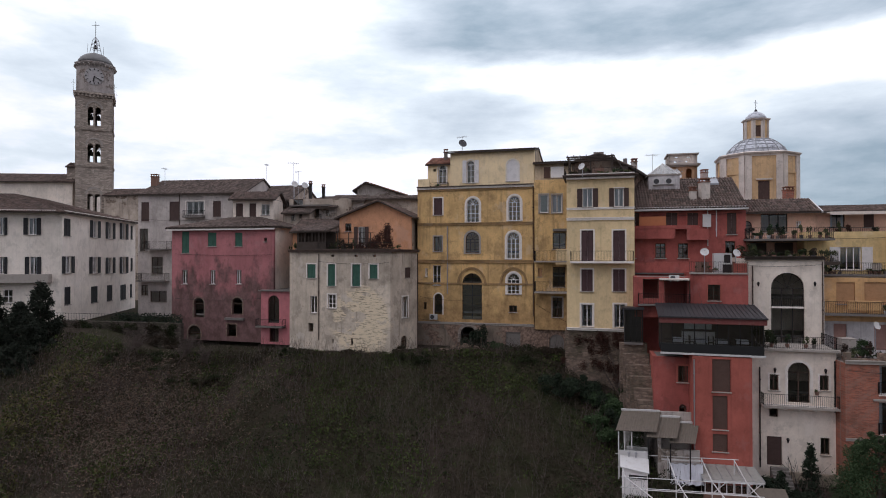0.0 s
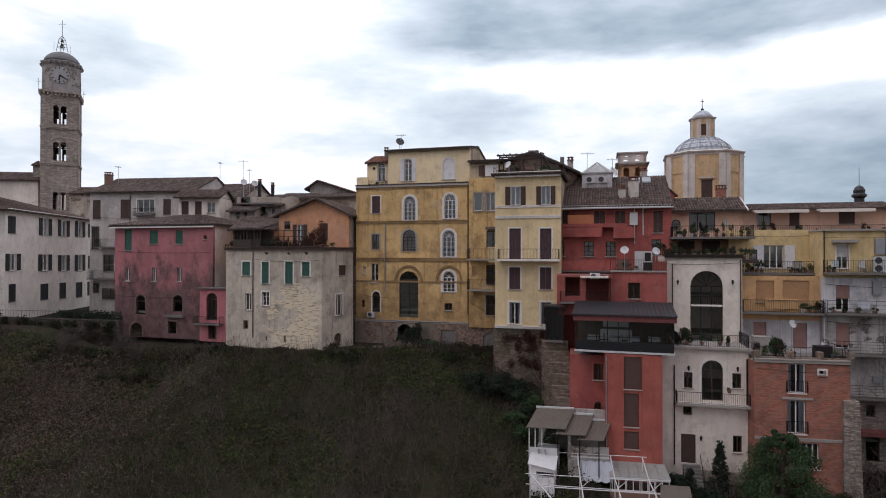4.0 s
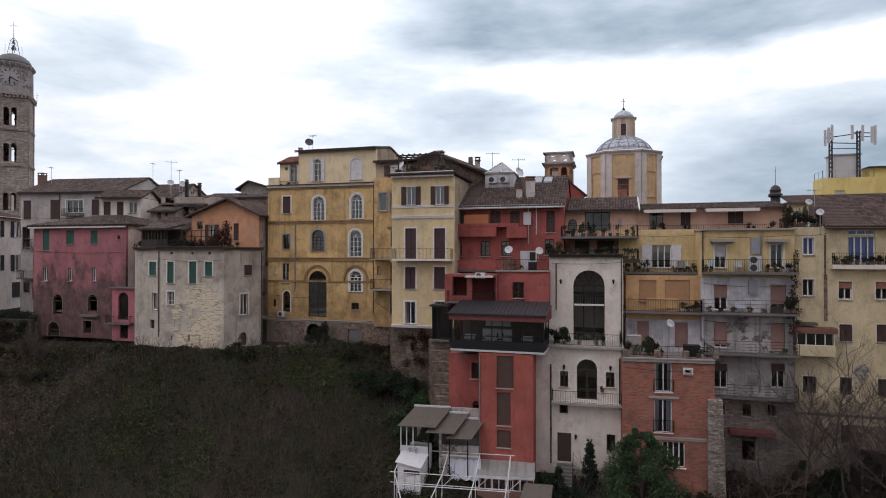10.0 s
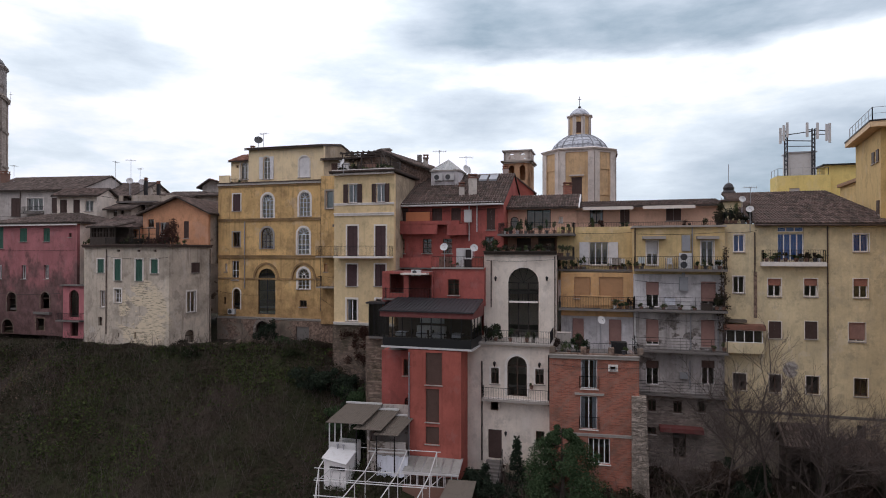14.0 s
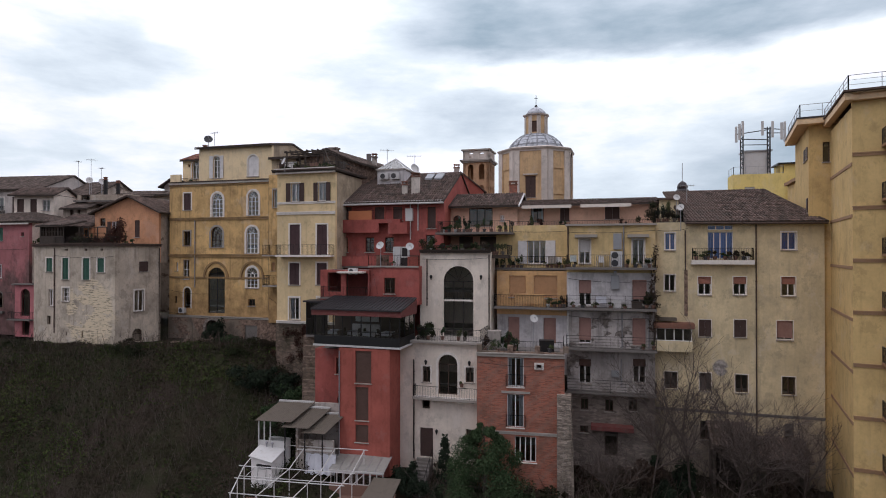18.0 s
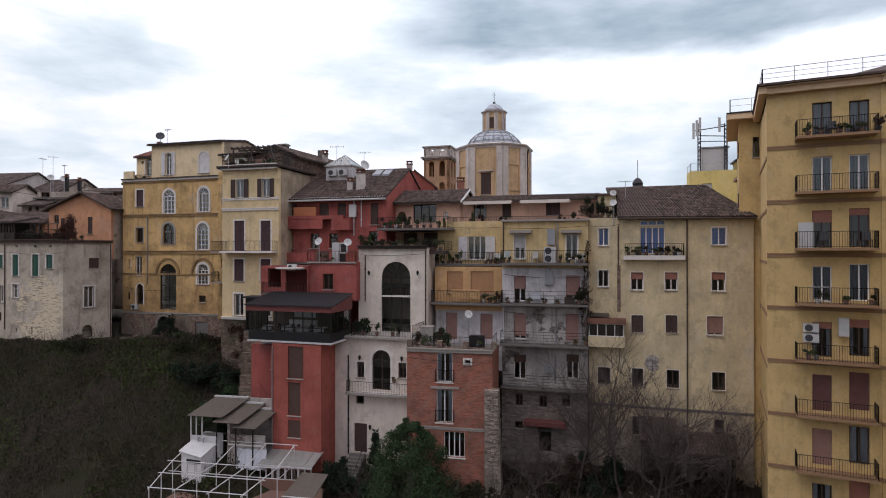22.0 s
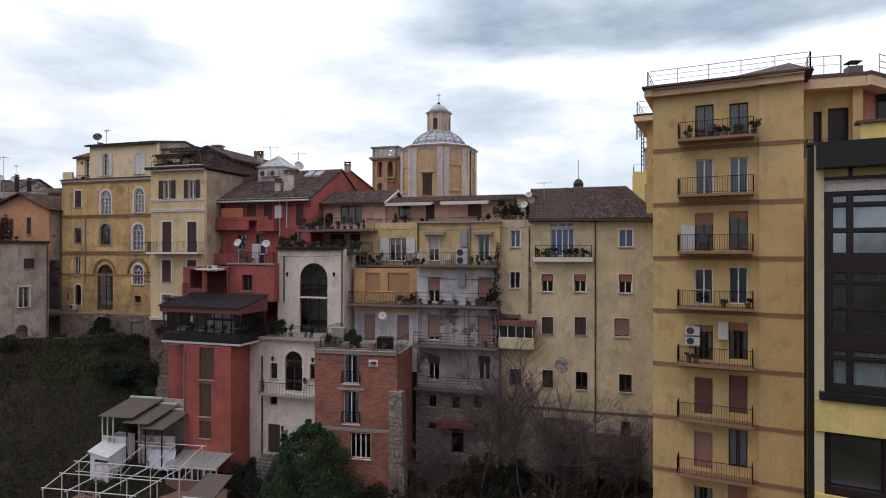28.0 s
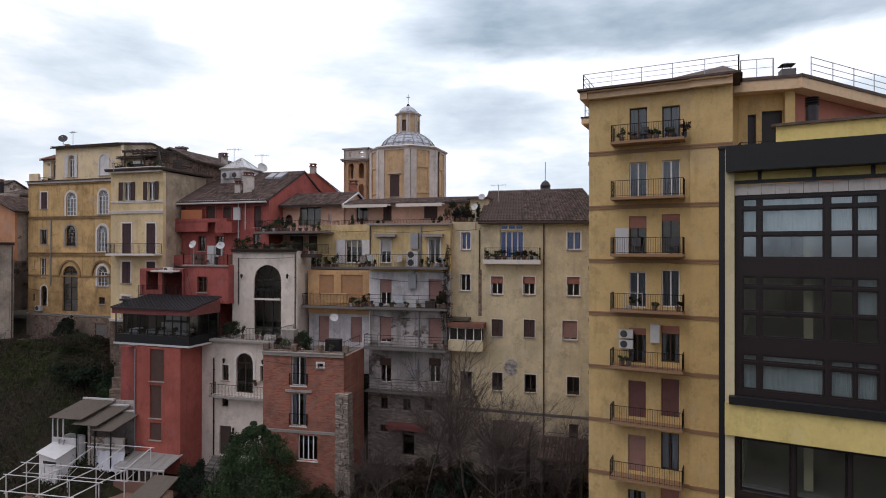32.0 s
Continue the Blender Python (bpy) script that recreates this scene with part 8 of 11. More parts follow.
# ---- restaurant veranda on the red tower ----
def veranda():
    F = Fr(17.2, 46.35, 24.15, 44.3)
    L = F.L
    t = thing("glazed_veranda", (17.2, 46.35, 12.0), "glazed restaurant veranda with a dark seamed metal roof", "veranda")
    zf, ze, zb = 12.62, 14.98, 15.9
    D = 3.3
    g = Geo()
    g.box(F, 0, L, -D, 0.0, zf - 0.3, zf)
    part("floor", g, BLACKBAND, t)
    g = Geo()
    g.box(F, -0.1, L + 0.1, 0.0, 0.1, zf - 0.42, zf - 0.28)
    g.box(F, L, L + 0.1, -D, -0.001, zf - 0.42, zf - 0.28)
    part("white_edge", g, WMETAL, t, "white painted edge trim")
    g = Geo()
    g.box(F, -0.02, L + 0.02, -0.04, 0.03, zf - 0.27, zf + 0.4)
    g.box(F, L - 0.04, L + 0.02, -D, -0.05, zf - 0.27, zf + 0.4)
    part("apron", g, BLACKBAND, t, "black sheet apron")
    n = 9
    for i in range(n + 1):
        u = L * i / n
        g = Geo()
        g.box(F, u - 0.035, u + 0.035, -0.09, -0.02, zf, ze)
        part("post", g, IRON, t)
        if i < n:
            g = Geo()
            a, b = u + 0.036, L * (i + 1) / n - 0.036
            g.face([F.P(a, -0.05, zf + 0.4), F.P(b, -0.05, zf + 0.4), F.P(b, -0.05, ze), F.P(a, -0.05, ze)])
            part("pane", g, GLASS, t)
    for k in range(3):
        g = Geo()
        v = -0.1 - (D - 0.2) * (k + 1) / 3
        g.box(F, L - 0.07, L, v - 0.035, v + 0.035, zf, ze)
        part("post", g, IRON, t)
        g = Geo()
        g.face([F.P(L - 0.03, v + (D - 0.2) / 3, zf + 0.75), F.P(L - 0.03, v, zf + 0.75), F.P(L - 0.03, v, ze), F.P(L - 0.03, v + (D - 0.2) / 3, ze)])
        part("pane", g, GLASS, t)
    g = Geo()
    for i in range(1, 4):
        g.box(F, 0, L, -0.075, -0.035, zf + 0.75 + 0.001, zf + 0.79)
    part("rail", g, IRON, t)
    # roof with standing seams, and the red fascia
    g = Geo()
    lo = [F.P(-0.25, 0.3, ze + 0.18), F.P(L + 0.25, 0.3, ze + 0.18), F.P(L + 0.1, -D - 0.3, zb), F.P(-0.25, -D - 0.3, zb)]
    g.hexa([(p[0], p[1], p[2] - 0.1) for p in lo] + lo)
    roof = part("roof", g, SEAM, t)
    for i in range(24):
        s = (i + 0.5) / 24
        a = Vector(lo[0]).lerp(Vector(lo[1]), s)
        b = Vector(lo[3]).lerp(Vector(lo[2]), s)
        g = Geo()
        g.rod(tuple(a + Vector((0, 0, 0.03))), tuple(b + Vector((0, 0, 0.03))), 0.035, 4)
        part("seam", g, SEAM, roof)
    g = Geo()
    g.box(F, -0.2, L + 0.2, 0.1, 0.18, ze - 0.34, ze + 0.1)
    g.hexa([F.P(L + 0.1, 0.1, ze - 0.34), F.P(L + 0.2, 0.1, ze - 0.34), F.P(L + 0.2, -D, ze - 0.34), F.P(L + 0.1, -D, ze - 0.34),
            F.P(L + 0.1, 0.1, ze + 0.05), F.P(L + 0.2, 0.1, ze + 0.05), F.P(L + 0.2, -D, zb - 0.2), F.P(L + 0.1, -D, zb - 0.2)])
    part("fascia", g, REDAWN, t, "dark red scalloped fascia")
    g = Geo()
    g.box(F, 0.0, L, -D - 0.1, -D, zf, zb - 0.1)
    part("back_wall", g, WOODDARK, t)
    # tables laid with white cloths, and chairs
    for i, (u, v) in enumerate(((1.3, -0.9), (3.0, -1.0), (4.4, -0.8), (5.9, -1.0))):
        o = F.P(u, v, zf)
        tb = thing("laid_table", o, "small restaurant table laid with a white cloth", "table", "tables in the veranda")
        g = Geo()
        g.box(F, u - 0.42, u + 0.42, v - 0.4, v + 0.4, zf + 0.72, zf + 0.75)
        g.box(F, u - 0.43, u + 0.43, v + 0.4, v + 0.41, zf + 0.45, zf + 0.75)
        part("tablecloth", g, CURTAIN, tb)
        for a in (-0.36, 0.36):
            for b in (-0.34, 0.34):
                g = Geo()
                g.rod(F.P(u + a, v + b, zf), F.P(u + a, v + b, zf + 0.72), 0.025, 5)
                part("leg", g, IRON, tb)
        for a in (-0.7, 0.7):
            c = thing("dining_chair", F.P(u + a, v, zf), "dark slender dining chair at a laid table", "chair", "chairs in the veranda")
            g = Geo()
            g.box(F, u + a - 0.2, u + a + 0.2, v - 0.2, v + 0.2, zf + 0.43, zf + 0.47)
            part("seat", g, WOODDARK, c)
            g = Geo()
            s = 0.19 if a > 0 else -0.19
            g.box(F, u + a + s - 0.015, u + a + s + 0.015, v - 0.2, v + 0.2, zf + 0.62, zf + 0.95)
            part("backrest", g, WOODDARK, c)
            for p in (-0.18, 0.18):
                for q in (-0.18, 0.18):
                    g = Geo()
                    g.rod(F.P(u + a + p, v + q, zf), F.P(u + a + p, v + q, zf + (0.95 if p * s > 0 else 0.43)), 0.018, 4)
                    part("leg", g, WOODDARK, c)
    # mirrored cabinet against the back wall
    cb = thing("white_sideboard", F.P(2.2, -D + 0.05, zf), "pale sideboard against the veranda's back wall", "sideboard")
    g = Geo()
    g.box(F, 1.8, 4.3, -D + 0.02, -D + 0.35, zf, zf + 1.0)
    part("body", g, PLASTIC, cb)
    g = Geo()
    g.box(F, 2.0, 4.1, -D + 0.02, -D + 0.06, zf + 1.2, zf + 1.9)
    part("picture_board", g, BLIND, cb)


veranda()


# ---- annexe with lean-to roofs, terrace frame and white shed ----
def leanto():
    t = thing("leanto_annexe", (14.0, 44.5, 3.0), "ramshackle annexe with three stepped fibre-cement roofs", "annexe")
    F = Fr(14.0, 44.6, 19.2, 43.75)
    g = Geo()
    g.box(F, 0, 5.2, -2.6, -2.4, 3.0, 7.6)
    g.box(F, 2.2, 2.4, -2.4, -0.2, 3.0, 6.4)
    g.box(F, 2.4, 5.2, -0.5, -0.3, 3.0, 5.3)
    part("wall", g, GREYWALL, t)
    for a, b, ze, zr, v0, v1 in ((-0.2, 2.75, 6.72, 8.0, 0.25, -2.4), (2.0, 4.2, 6.35, 7.65, 0.35, -2.2), (3.6, 5.5, 6.0, 7.3, 0.3, -2.0)):
        zr -= 0.4
        lo = [F.P(a - 0.75, v0, ze), F.P(b - 0.75, v0, ze), F.P(b + 0.1, v1, zr), F.P(a + 0.1, v1, zr)]
        g = Geo()
        n = int((b - a) / 0.09)
        for i in range(n + 1):
            h0 = 0.03 * (i % 2)
            p, q = Vector(lo[0]).lerp(Vector(lo[1]), i / n), Vector(lo[3]).lerp(Vector(lo[2]), i / n)
            g.v += [(p.x, p.y, p.z + h0), (q.x, q.y, q.z + h0), (p.x, p.y, p.z + h0 - 0.03), (q.x, q.y, q.z + h0 - 0.03)]
        for i in range(n):
            k = 4 * i
            g.f += [(k, k + 4, k + 5, k + 1), (k + 2, k + 3, k + 7, k + 6), (k, k + 2, k + 6, k + 4), (k + 1, k + 5, k + 7, k + 3)]
        part("roof_sheet", g, CORRUG, t)
        g = Geo()
        g.box(F, a, b, v1 - 0.08, v1 + 0.1, zr - 0.02, zr + 0.1)
        part("ridge_flashing", g, WMETAL, t)
    for u in (-0.75, -0.3, 0.2, 1.4, 3.0, 4.4):
        g = Geo()
        g.box(F, u, u + 0.08, 0.0, 0.08, 3.0, 6.62 if u < 1.3 else (6.2 if u < 2.9 else 5.85))
        part("post", g, WMETAL if u < 1.3 else IRON, t)
    for a, b in ((-0.67, -0.3), (-0.22, 0.2), (0.28, 1.4)):
        g = Geo()
        g.face([F.P(a, 0.04, 5.2), F.P(b, 0.04, 5.2), F.P(b, 0.04, 6.5), F.P(a, 0.04, 6.5)])
        part("pane", g, GLASS, t)
    g = Geo()
    g.box(F, -0.75, 1.5, 0.0, 0.06, 4.0, 5.2)
    g.box(F, 2.4, 5.2, 0.0, 0.05, 4.6, 4.7)
    part("apron_panel", g, PLASTIC, t)
    # terrace floor below
    p = thing("roof_terrace", (13.0, 43.0, 0.5), "terracotta-tiled terrace on a low substructure", "terrace")
    G = Fr(12.6, 42.2, 23.6, 40.4)
    g = Geo()
    g.box(G, 0.6, 11.0, -4.6, 5.2, -4.5, 1.56)
    part("substructure", g, GREYWALL, p)
    g = Geo()
    g.box(G, 0.5, 11.1, -4.6, 5.3, 1.562, 1.7)
    part("floor", g, TERRACOTTA, p)
    # white pipe frame, once a canopy
    f = thing("pergola_frame", G.P(1, -1, 2.48), "white-painted tube frame of a bare pergola", "pergola")
    for u in (0.4, 3.9, 6.3, 8.6):
        for v, zt in ((4.6, 4.05), (2.2, 4.08), (-0.15, 4.1), (-2.9, 4.75)):
            g = Geo()
            q = u + (0.36 * max(0.0, v) if u < 1 else 0.0)
            g.rod(G.P(q, v, 1.7), G.P(q, v, zt), 0.036, 6)
            part("post", g, WMETAL, f)
        g = Geo()
        g.rod(G.P(u, -0.15, 4.06), G.P(u, -3.0, 4.75), 0.04, 6)
        g.rod(G.P(u + (1.75 if u < 1 else 0.0), 4.8, 4.06), G.P(u, -0.15, 4.06), 0.04, 6)
        part("rafter", g, WMETAL, f)
        g = Geo()
        g.rod(G.P(u, -0.15, 3.2), G.P(u + 0.9, -0.15, 4.05), 0.03, 5)
        part("brace", g, WMETAL, f)
    for v, z in ((4.6, 4.1), (2.2, 4.1), (0.0, 4.1), (-2.9, 4.78), (-0.15, 3.3)):
        g = Geo()
        g.rod(G.P(0.1 + 0.4 * max(0.0, v), v, z), G.P(8.9, v, z), 0.034, 6)
        part("beam", g, WMETAL, f)
    # flat glazed canopy over a low window wall beside it
    c = thing("glazed_canopy", G.P(8, -3, 2.48), "flat canopy of clouded glass over a low window wall", "canopy")
    lo = [G.P(6.2, -2.0, 3.55), G.P(10.4, -2.0, 3.55), G.P(10.4, -4.2, 3.95), G.P(6.2, -4.2, 3.95)]
    g = Geo()
    g.hexa([(p[0], p[1], p[2] - 0.03) for p in lo] + lo)
    part("sheet", g, CLOUDED, c)
    for k in range(7):
        g = Geo()
        g.rod(tuple(Vector(lo[0]).lerp(Vector(lo[1]), k / 6)), tuple(Vector(lo[3]).lerp(Vector(lo[2]), k / 6)), 0.035, 4)
        part("glazing_bar", g, STEEL, c)
    g = Geo()
    g.box(G, 6.2, 10.4, -2.06, -1.94, 3.42, 3.52)
    part("eave_beam", g, WMETAL, c)
    for k in range(4):
        g = Geo()
        u = 6.3 + 1.02 * k
        bars(g, G, u, u + 0.98, -2.0, 2.5, 3.4, 0.05, 0.06, 2, 1)
        part("window_frame", g, WMETAL, c)
        g = Geo()
        g.face([G.P(u, -2.03, 2.5), G.P(u + 0.98, -2.03, 2.5), G.P(u + 0.98, -2.03, 3.4), G.P(u, -2.03, 3.4)])
        part("pane", g, GLASS, c)
    g = Geo()
    g.box(G, 6.2, 10.4, -2.12, -1.94, 1.7, 2.49)
    part("dwarf_wall", g, TERRACOTTA, c)
    r = thing("sloping_shed_roof", G.P(9, -1, 2.48), "low sloping roof sheet beside the terrace", "roof")
    g = Geo()
    lo = [G.P(9.2, 0.3, 2.3), G.P(11.5, 0.3, 2.3), G.P(11.7, -1.9, 3.2), G.P(9.7, -1.9, 3.2)]
    g.hexa([(p[0], p[1], p[2] - 0.08) for p in lo] + lo)
    part("sheet", g, CORRUG, r)
    g = Geo()
    g.rod(lo[0], lo[1], 0.05, 5)
    part("gutter", g, WMETAL, r)
    g = Geo()
    g.box(G, 9.6, 11.3, -1.8, -0.1, 0.5, 2.2)
    part("wall", g, PEACH, r)
    # white shed
    w = thing("white_shed", (13.2, 43.3, 0), "small white-painted shed with a flat roof", "shed")
    H = Fr(13.15, 43.4, 14.9, 42.85)
    g = Geo()
    g.hexa([H.P(0, 0, 0.5), H.P(1.8, 0, 0.5), H.P(1.8, -1.7, 0.5), H.P(0, -1.7, 0.5), H.P(0, 0, 4.35), H.P(1.8, 0, 4.05), H.P(1.8, -1.7, 4.6), H.P(0, -1.7, 4.9)])
    part("wall", g, WFRAME, w)
    g = Geo()
    g.box(H, 0.3, 1.9, -2.3, -1.75, 2.5, 5.25)
    part("chimney_breast", g, WFRAME, w)
    g = Geo()
    g.hexa([H.P(-0.12, 0.14, 4.36), H.P(1.9, 0.14, 4.06), H.P(1.9, -1.75, 4.61), H.P(-0.12, -1.75, 4.91), H.P(-0.12, 0.14, 4.44), H.P(1.9, 0.14, 4.14), H.P(1.9, -1.75, 4.69), H.P(-0.12, -1.75, 4.99)])
    part("roof", g, WMETAL, w)
    g = Geo()
    g.box(H, 0.5, 1.75, 0.002, 0.06, 3.62, 3.86)
    part("vent_strip", g, SEAM, w, "dark vent strip")
    g = Geo()
    bars(g, H, 0.55, 1.4, 0.04, 2.4, 3.55, 0.05, 0.03, 1, 1)
    part("door", g, PLASTIC, w)
    for u in (0.5, 1.0):
        g = Geo()
        g.lathe(H.P(u, -1.2, 4.75), [(0.05, 0), (0.05, 0.25), (0.11, 0.27), (0.11, 0.34), (0.03, 0.4)], 8)
        part("vent_pipe", g, STEEL, w)
    # folded white canvas on the terrace
    k = thing("draped_canvas", G.P(4.8, -2.4, 2.48), "white canvas sheet draped over a line", "canvas")
    g = Geo()
    rnd = random.Random(5)
    n = 12
    for i in range(n):
        u0, u1 = 4.0 + 2.4 * i / n, 4.0 + 2.4 * (i + 1) / n
        b0, b1 = 0.07 * math.sin(i * 1.9), 0.07 * math.sin((i + 1) * 1.9)
        g.face([G.P(u0, -2.5 + b0, 2.7 + 0.25 * abs(math.sin(i))), G.P(u1, -2.5 + b1, 2.7 + 0.25 * abs(math.sin(i + 1))), G.P(u1, -2.9 + b1 * 0.3, 4.3), G.P(u0, -2.9 + b0 * 0.3, 4.3)])
    part("cloth", g, CURTAIN, k)
    g = Geo()
    g.rod(G.P(3.9, -2.9, 4.32), G.P(6.6, -2.9, 4.32), 0.02, 5)
    part("line", g, STEEL, k)


leanto()


# ---- stairs beside the white house ----
def stair():
    t = thing("outdoor_stair", (25.6, 45.5, 0.5), "steep concrete outdoor stair with an iron handrail", "stair")
    F = Fr(25.5, 46.2, 26.8, 45.88)
    n = 13
    for i in range(n):
        g = Geo()
        g.box(F, 0, 1.25, 0.3 + 0.27 * i, 0.3 + 0.27 * (i + 1) + 0.02, 0.3, 3.5 - 0.18 * i)
        part("step", g, CONCRETE, t)
    g = Geo()
    g.rod(F.P(1.25, 0.35, 4.4), F.P(1.25, 0.3 + 0.27 * n, 4.4 - 0.18 * n), 0.025, 5)
    for i in range(5):
        g.rod(F.P(1.25, 0.4 + 0.8 * i, 3.3 - 0.53 * i), F.P(1.25, 0.4 + 0.8 * i, 4.37 - 0.53 * i), 0.018, 5)
    part("handrail", g, IRON, t)
    w = thing("garden_wall", (26.9, 45.4, 0), "low yellowish garden wall below the white house", "wall")
    F = Fr(26.95, 45.95, 30.4, 45.1)
    g = Geo()
    g.box(F, 0, 3.5, 0.05, 0.35, -1.5, 3.1)
    part("wall", g, PALE, w)


stair()


# ---- stone pier beside the brick house ----
def pier():
    t = thing("stone_pier", (36.2, 43.0, 0.5), "tapering pier of rough pale stone blocks", "pier")
    rnd = random.Random(11)
    F = Fr(35.75, 42.6, 37.0, 42.3)
    z = 0.0
    while z < 9.2:
        h = rnd.uniform(0.24, 0.42)
        w = 1.3 - 0.03 * z
        u = 0.0
        while u < w - 0.05:
            b = min(w - u, rnd.uniform(0.35, 0.7))
            j = rnd.uniform(-0.03, 0.03)
            g = Geo()
            q = 0.02
            g.hexa([F.P(u + 0.01, j, z), F.P(u + b - 0.01, j + q, z), F.P(u + b - 0.01, -0.8, z), F.P(u + 0.01, -0.8, z),
                    F.P(u + 0.015, j - q, z + h - 0.015), F.P(u + b - 0.02, j, z + h - 0.02), F.P(u + b - 0.01, -0.8, z + h - 0.01), F.P(u + 0.01, -0.8, z + h - 0.01)])
            part("stone_block", g, QUOIN, t)
            u += b
        z += h
    g = Geo()
    g.box(F, 0.05, 1.0, -0.9, -0.1, 0, 9.1)
    part("core", g, TRIM_GREY, t)


pier()


# ---- masts, wings and distant blocks ----
def mast_block():
    h = House("mast_building", "yellow flat-roofed building with radio masts behind the roofs", 61.6, 70.4, 67.0, 68.97, 3.2, 12, 28.9, YPANEL, category="building")
    window(h, 1.3, 25.4, 2.4, 27.4, frame=WFRAME, cols=1, roll=1.0, rollmat=ROLL_WHITE)
    h.finish()
    F = h.F
    part("roof_railing", railing(F, 0.1, 5.4, -3, -0.1, 28.9, 0.9, 1.2, 0.02), STEEL, h.root)
    k = House("rear_block", "yellow block with a flat dark roof behind the masts", 67.1, 70.2, 71.4, 69.0, 3, 12, 30.1, YPANEL, category="building")
    k.finish()
    slab(k, "roof", BLACKBAND, -0.3, 4.8, -3.2, 0.4, 30.1, 30.25)
    t = thing("equipment_cabin", F.P(1.2, -1.5, 28.9), "white equipment cabin on the flat roof", "cabin")
    g = Geo()
    g.box(F, 1.4, 4.3, -3.0, -0.9, 28.9, 31.7)
    part("body", g, WMETAL, t)
    g = Geo()
    g.box(F, 1.25, 4.45, -3.15, -0.75, 31.7, 31.85)
    part("roof", g, STEEL, t)
    m = thing("radio_masts", F.P(1.0, -0.7, 28.9), "pair of lattice radio masts with panel antennas", "radio mast")
    for u in (1.1, 4.0):
        g = Geo()
        top = 34.7 if u < 2 else 34.5
        for a in (-0.14, 0.14):
            for b in (-0.14, 0.14):
                g.rod(F.P(u + a, -0.6 + b, 28.9), F.P(u + a, -0.6 + b, top), 0.05, 5)
        z = 29.6
        while z < top - 0.5:
            g.rod(F.P(u - 0.14, -0.46, z), F.P(u + 0.14, -0.46, z + 0.5), 0.03, 4)
            g.rod(F.P(u + 0.14, -0.74, z), F.P(u - 0.14, -0.74, z + 0.5), 0.03, 4)
            z += 0.5
        part("mast", g, DARKPLASTIC, m)
    for a, b, r in (((1.1, 32.5), (4.0, 32.4), 0.05), ((1.1, 33.2), (4.0, 33.0), 0.06), ((0.5, 33.8), (4.0, 34.2), 0.06), ((3.2, 34.4), (5.8, 34.1), 0.06), ((4.0, 33.8), (5.8, 33.7), 0.05)):
        g = Geo()
        g.rod(F.P(a[0], -0.6, a[1]), F.P(b[0], -0.6, b[1]), r, 5)
        part("cross_bar", g, DARKPLASTIC, m)
    for u, z0, z1, v in ((0.45, 32.8, 34.7, -0.45), (0.8, 33.1, 35.0, -0.4), (1.15, 33.5, 35.3, -0.35), (3.3, 33.5, 35.2, -0.5), (4.35, 33.2, 35.1, -0.4), (5.3, 32.9, 34.9, -0.4), (5.65, 32.7, 35.0, -0.5)):
        g = Geo()
        g.box(F, u - 0.13, u + 0.13, v, v + 0.16, z0, z1)
        part("panel_antenna", g, PLASTIC, m)


mast_block()


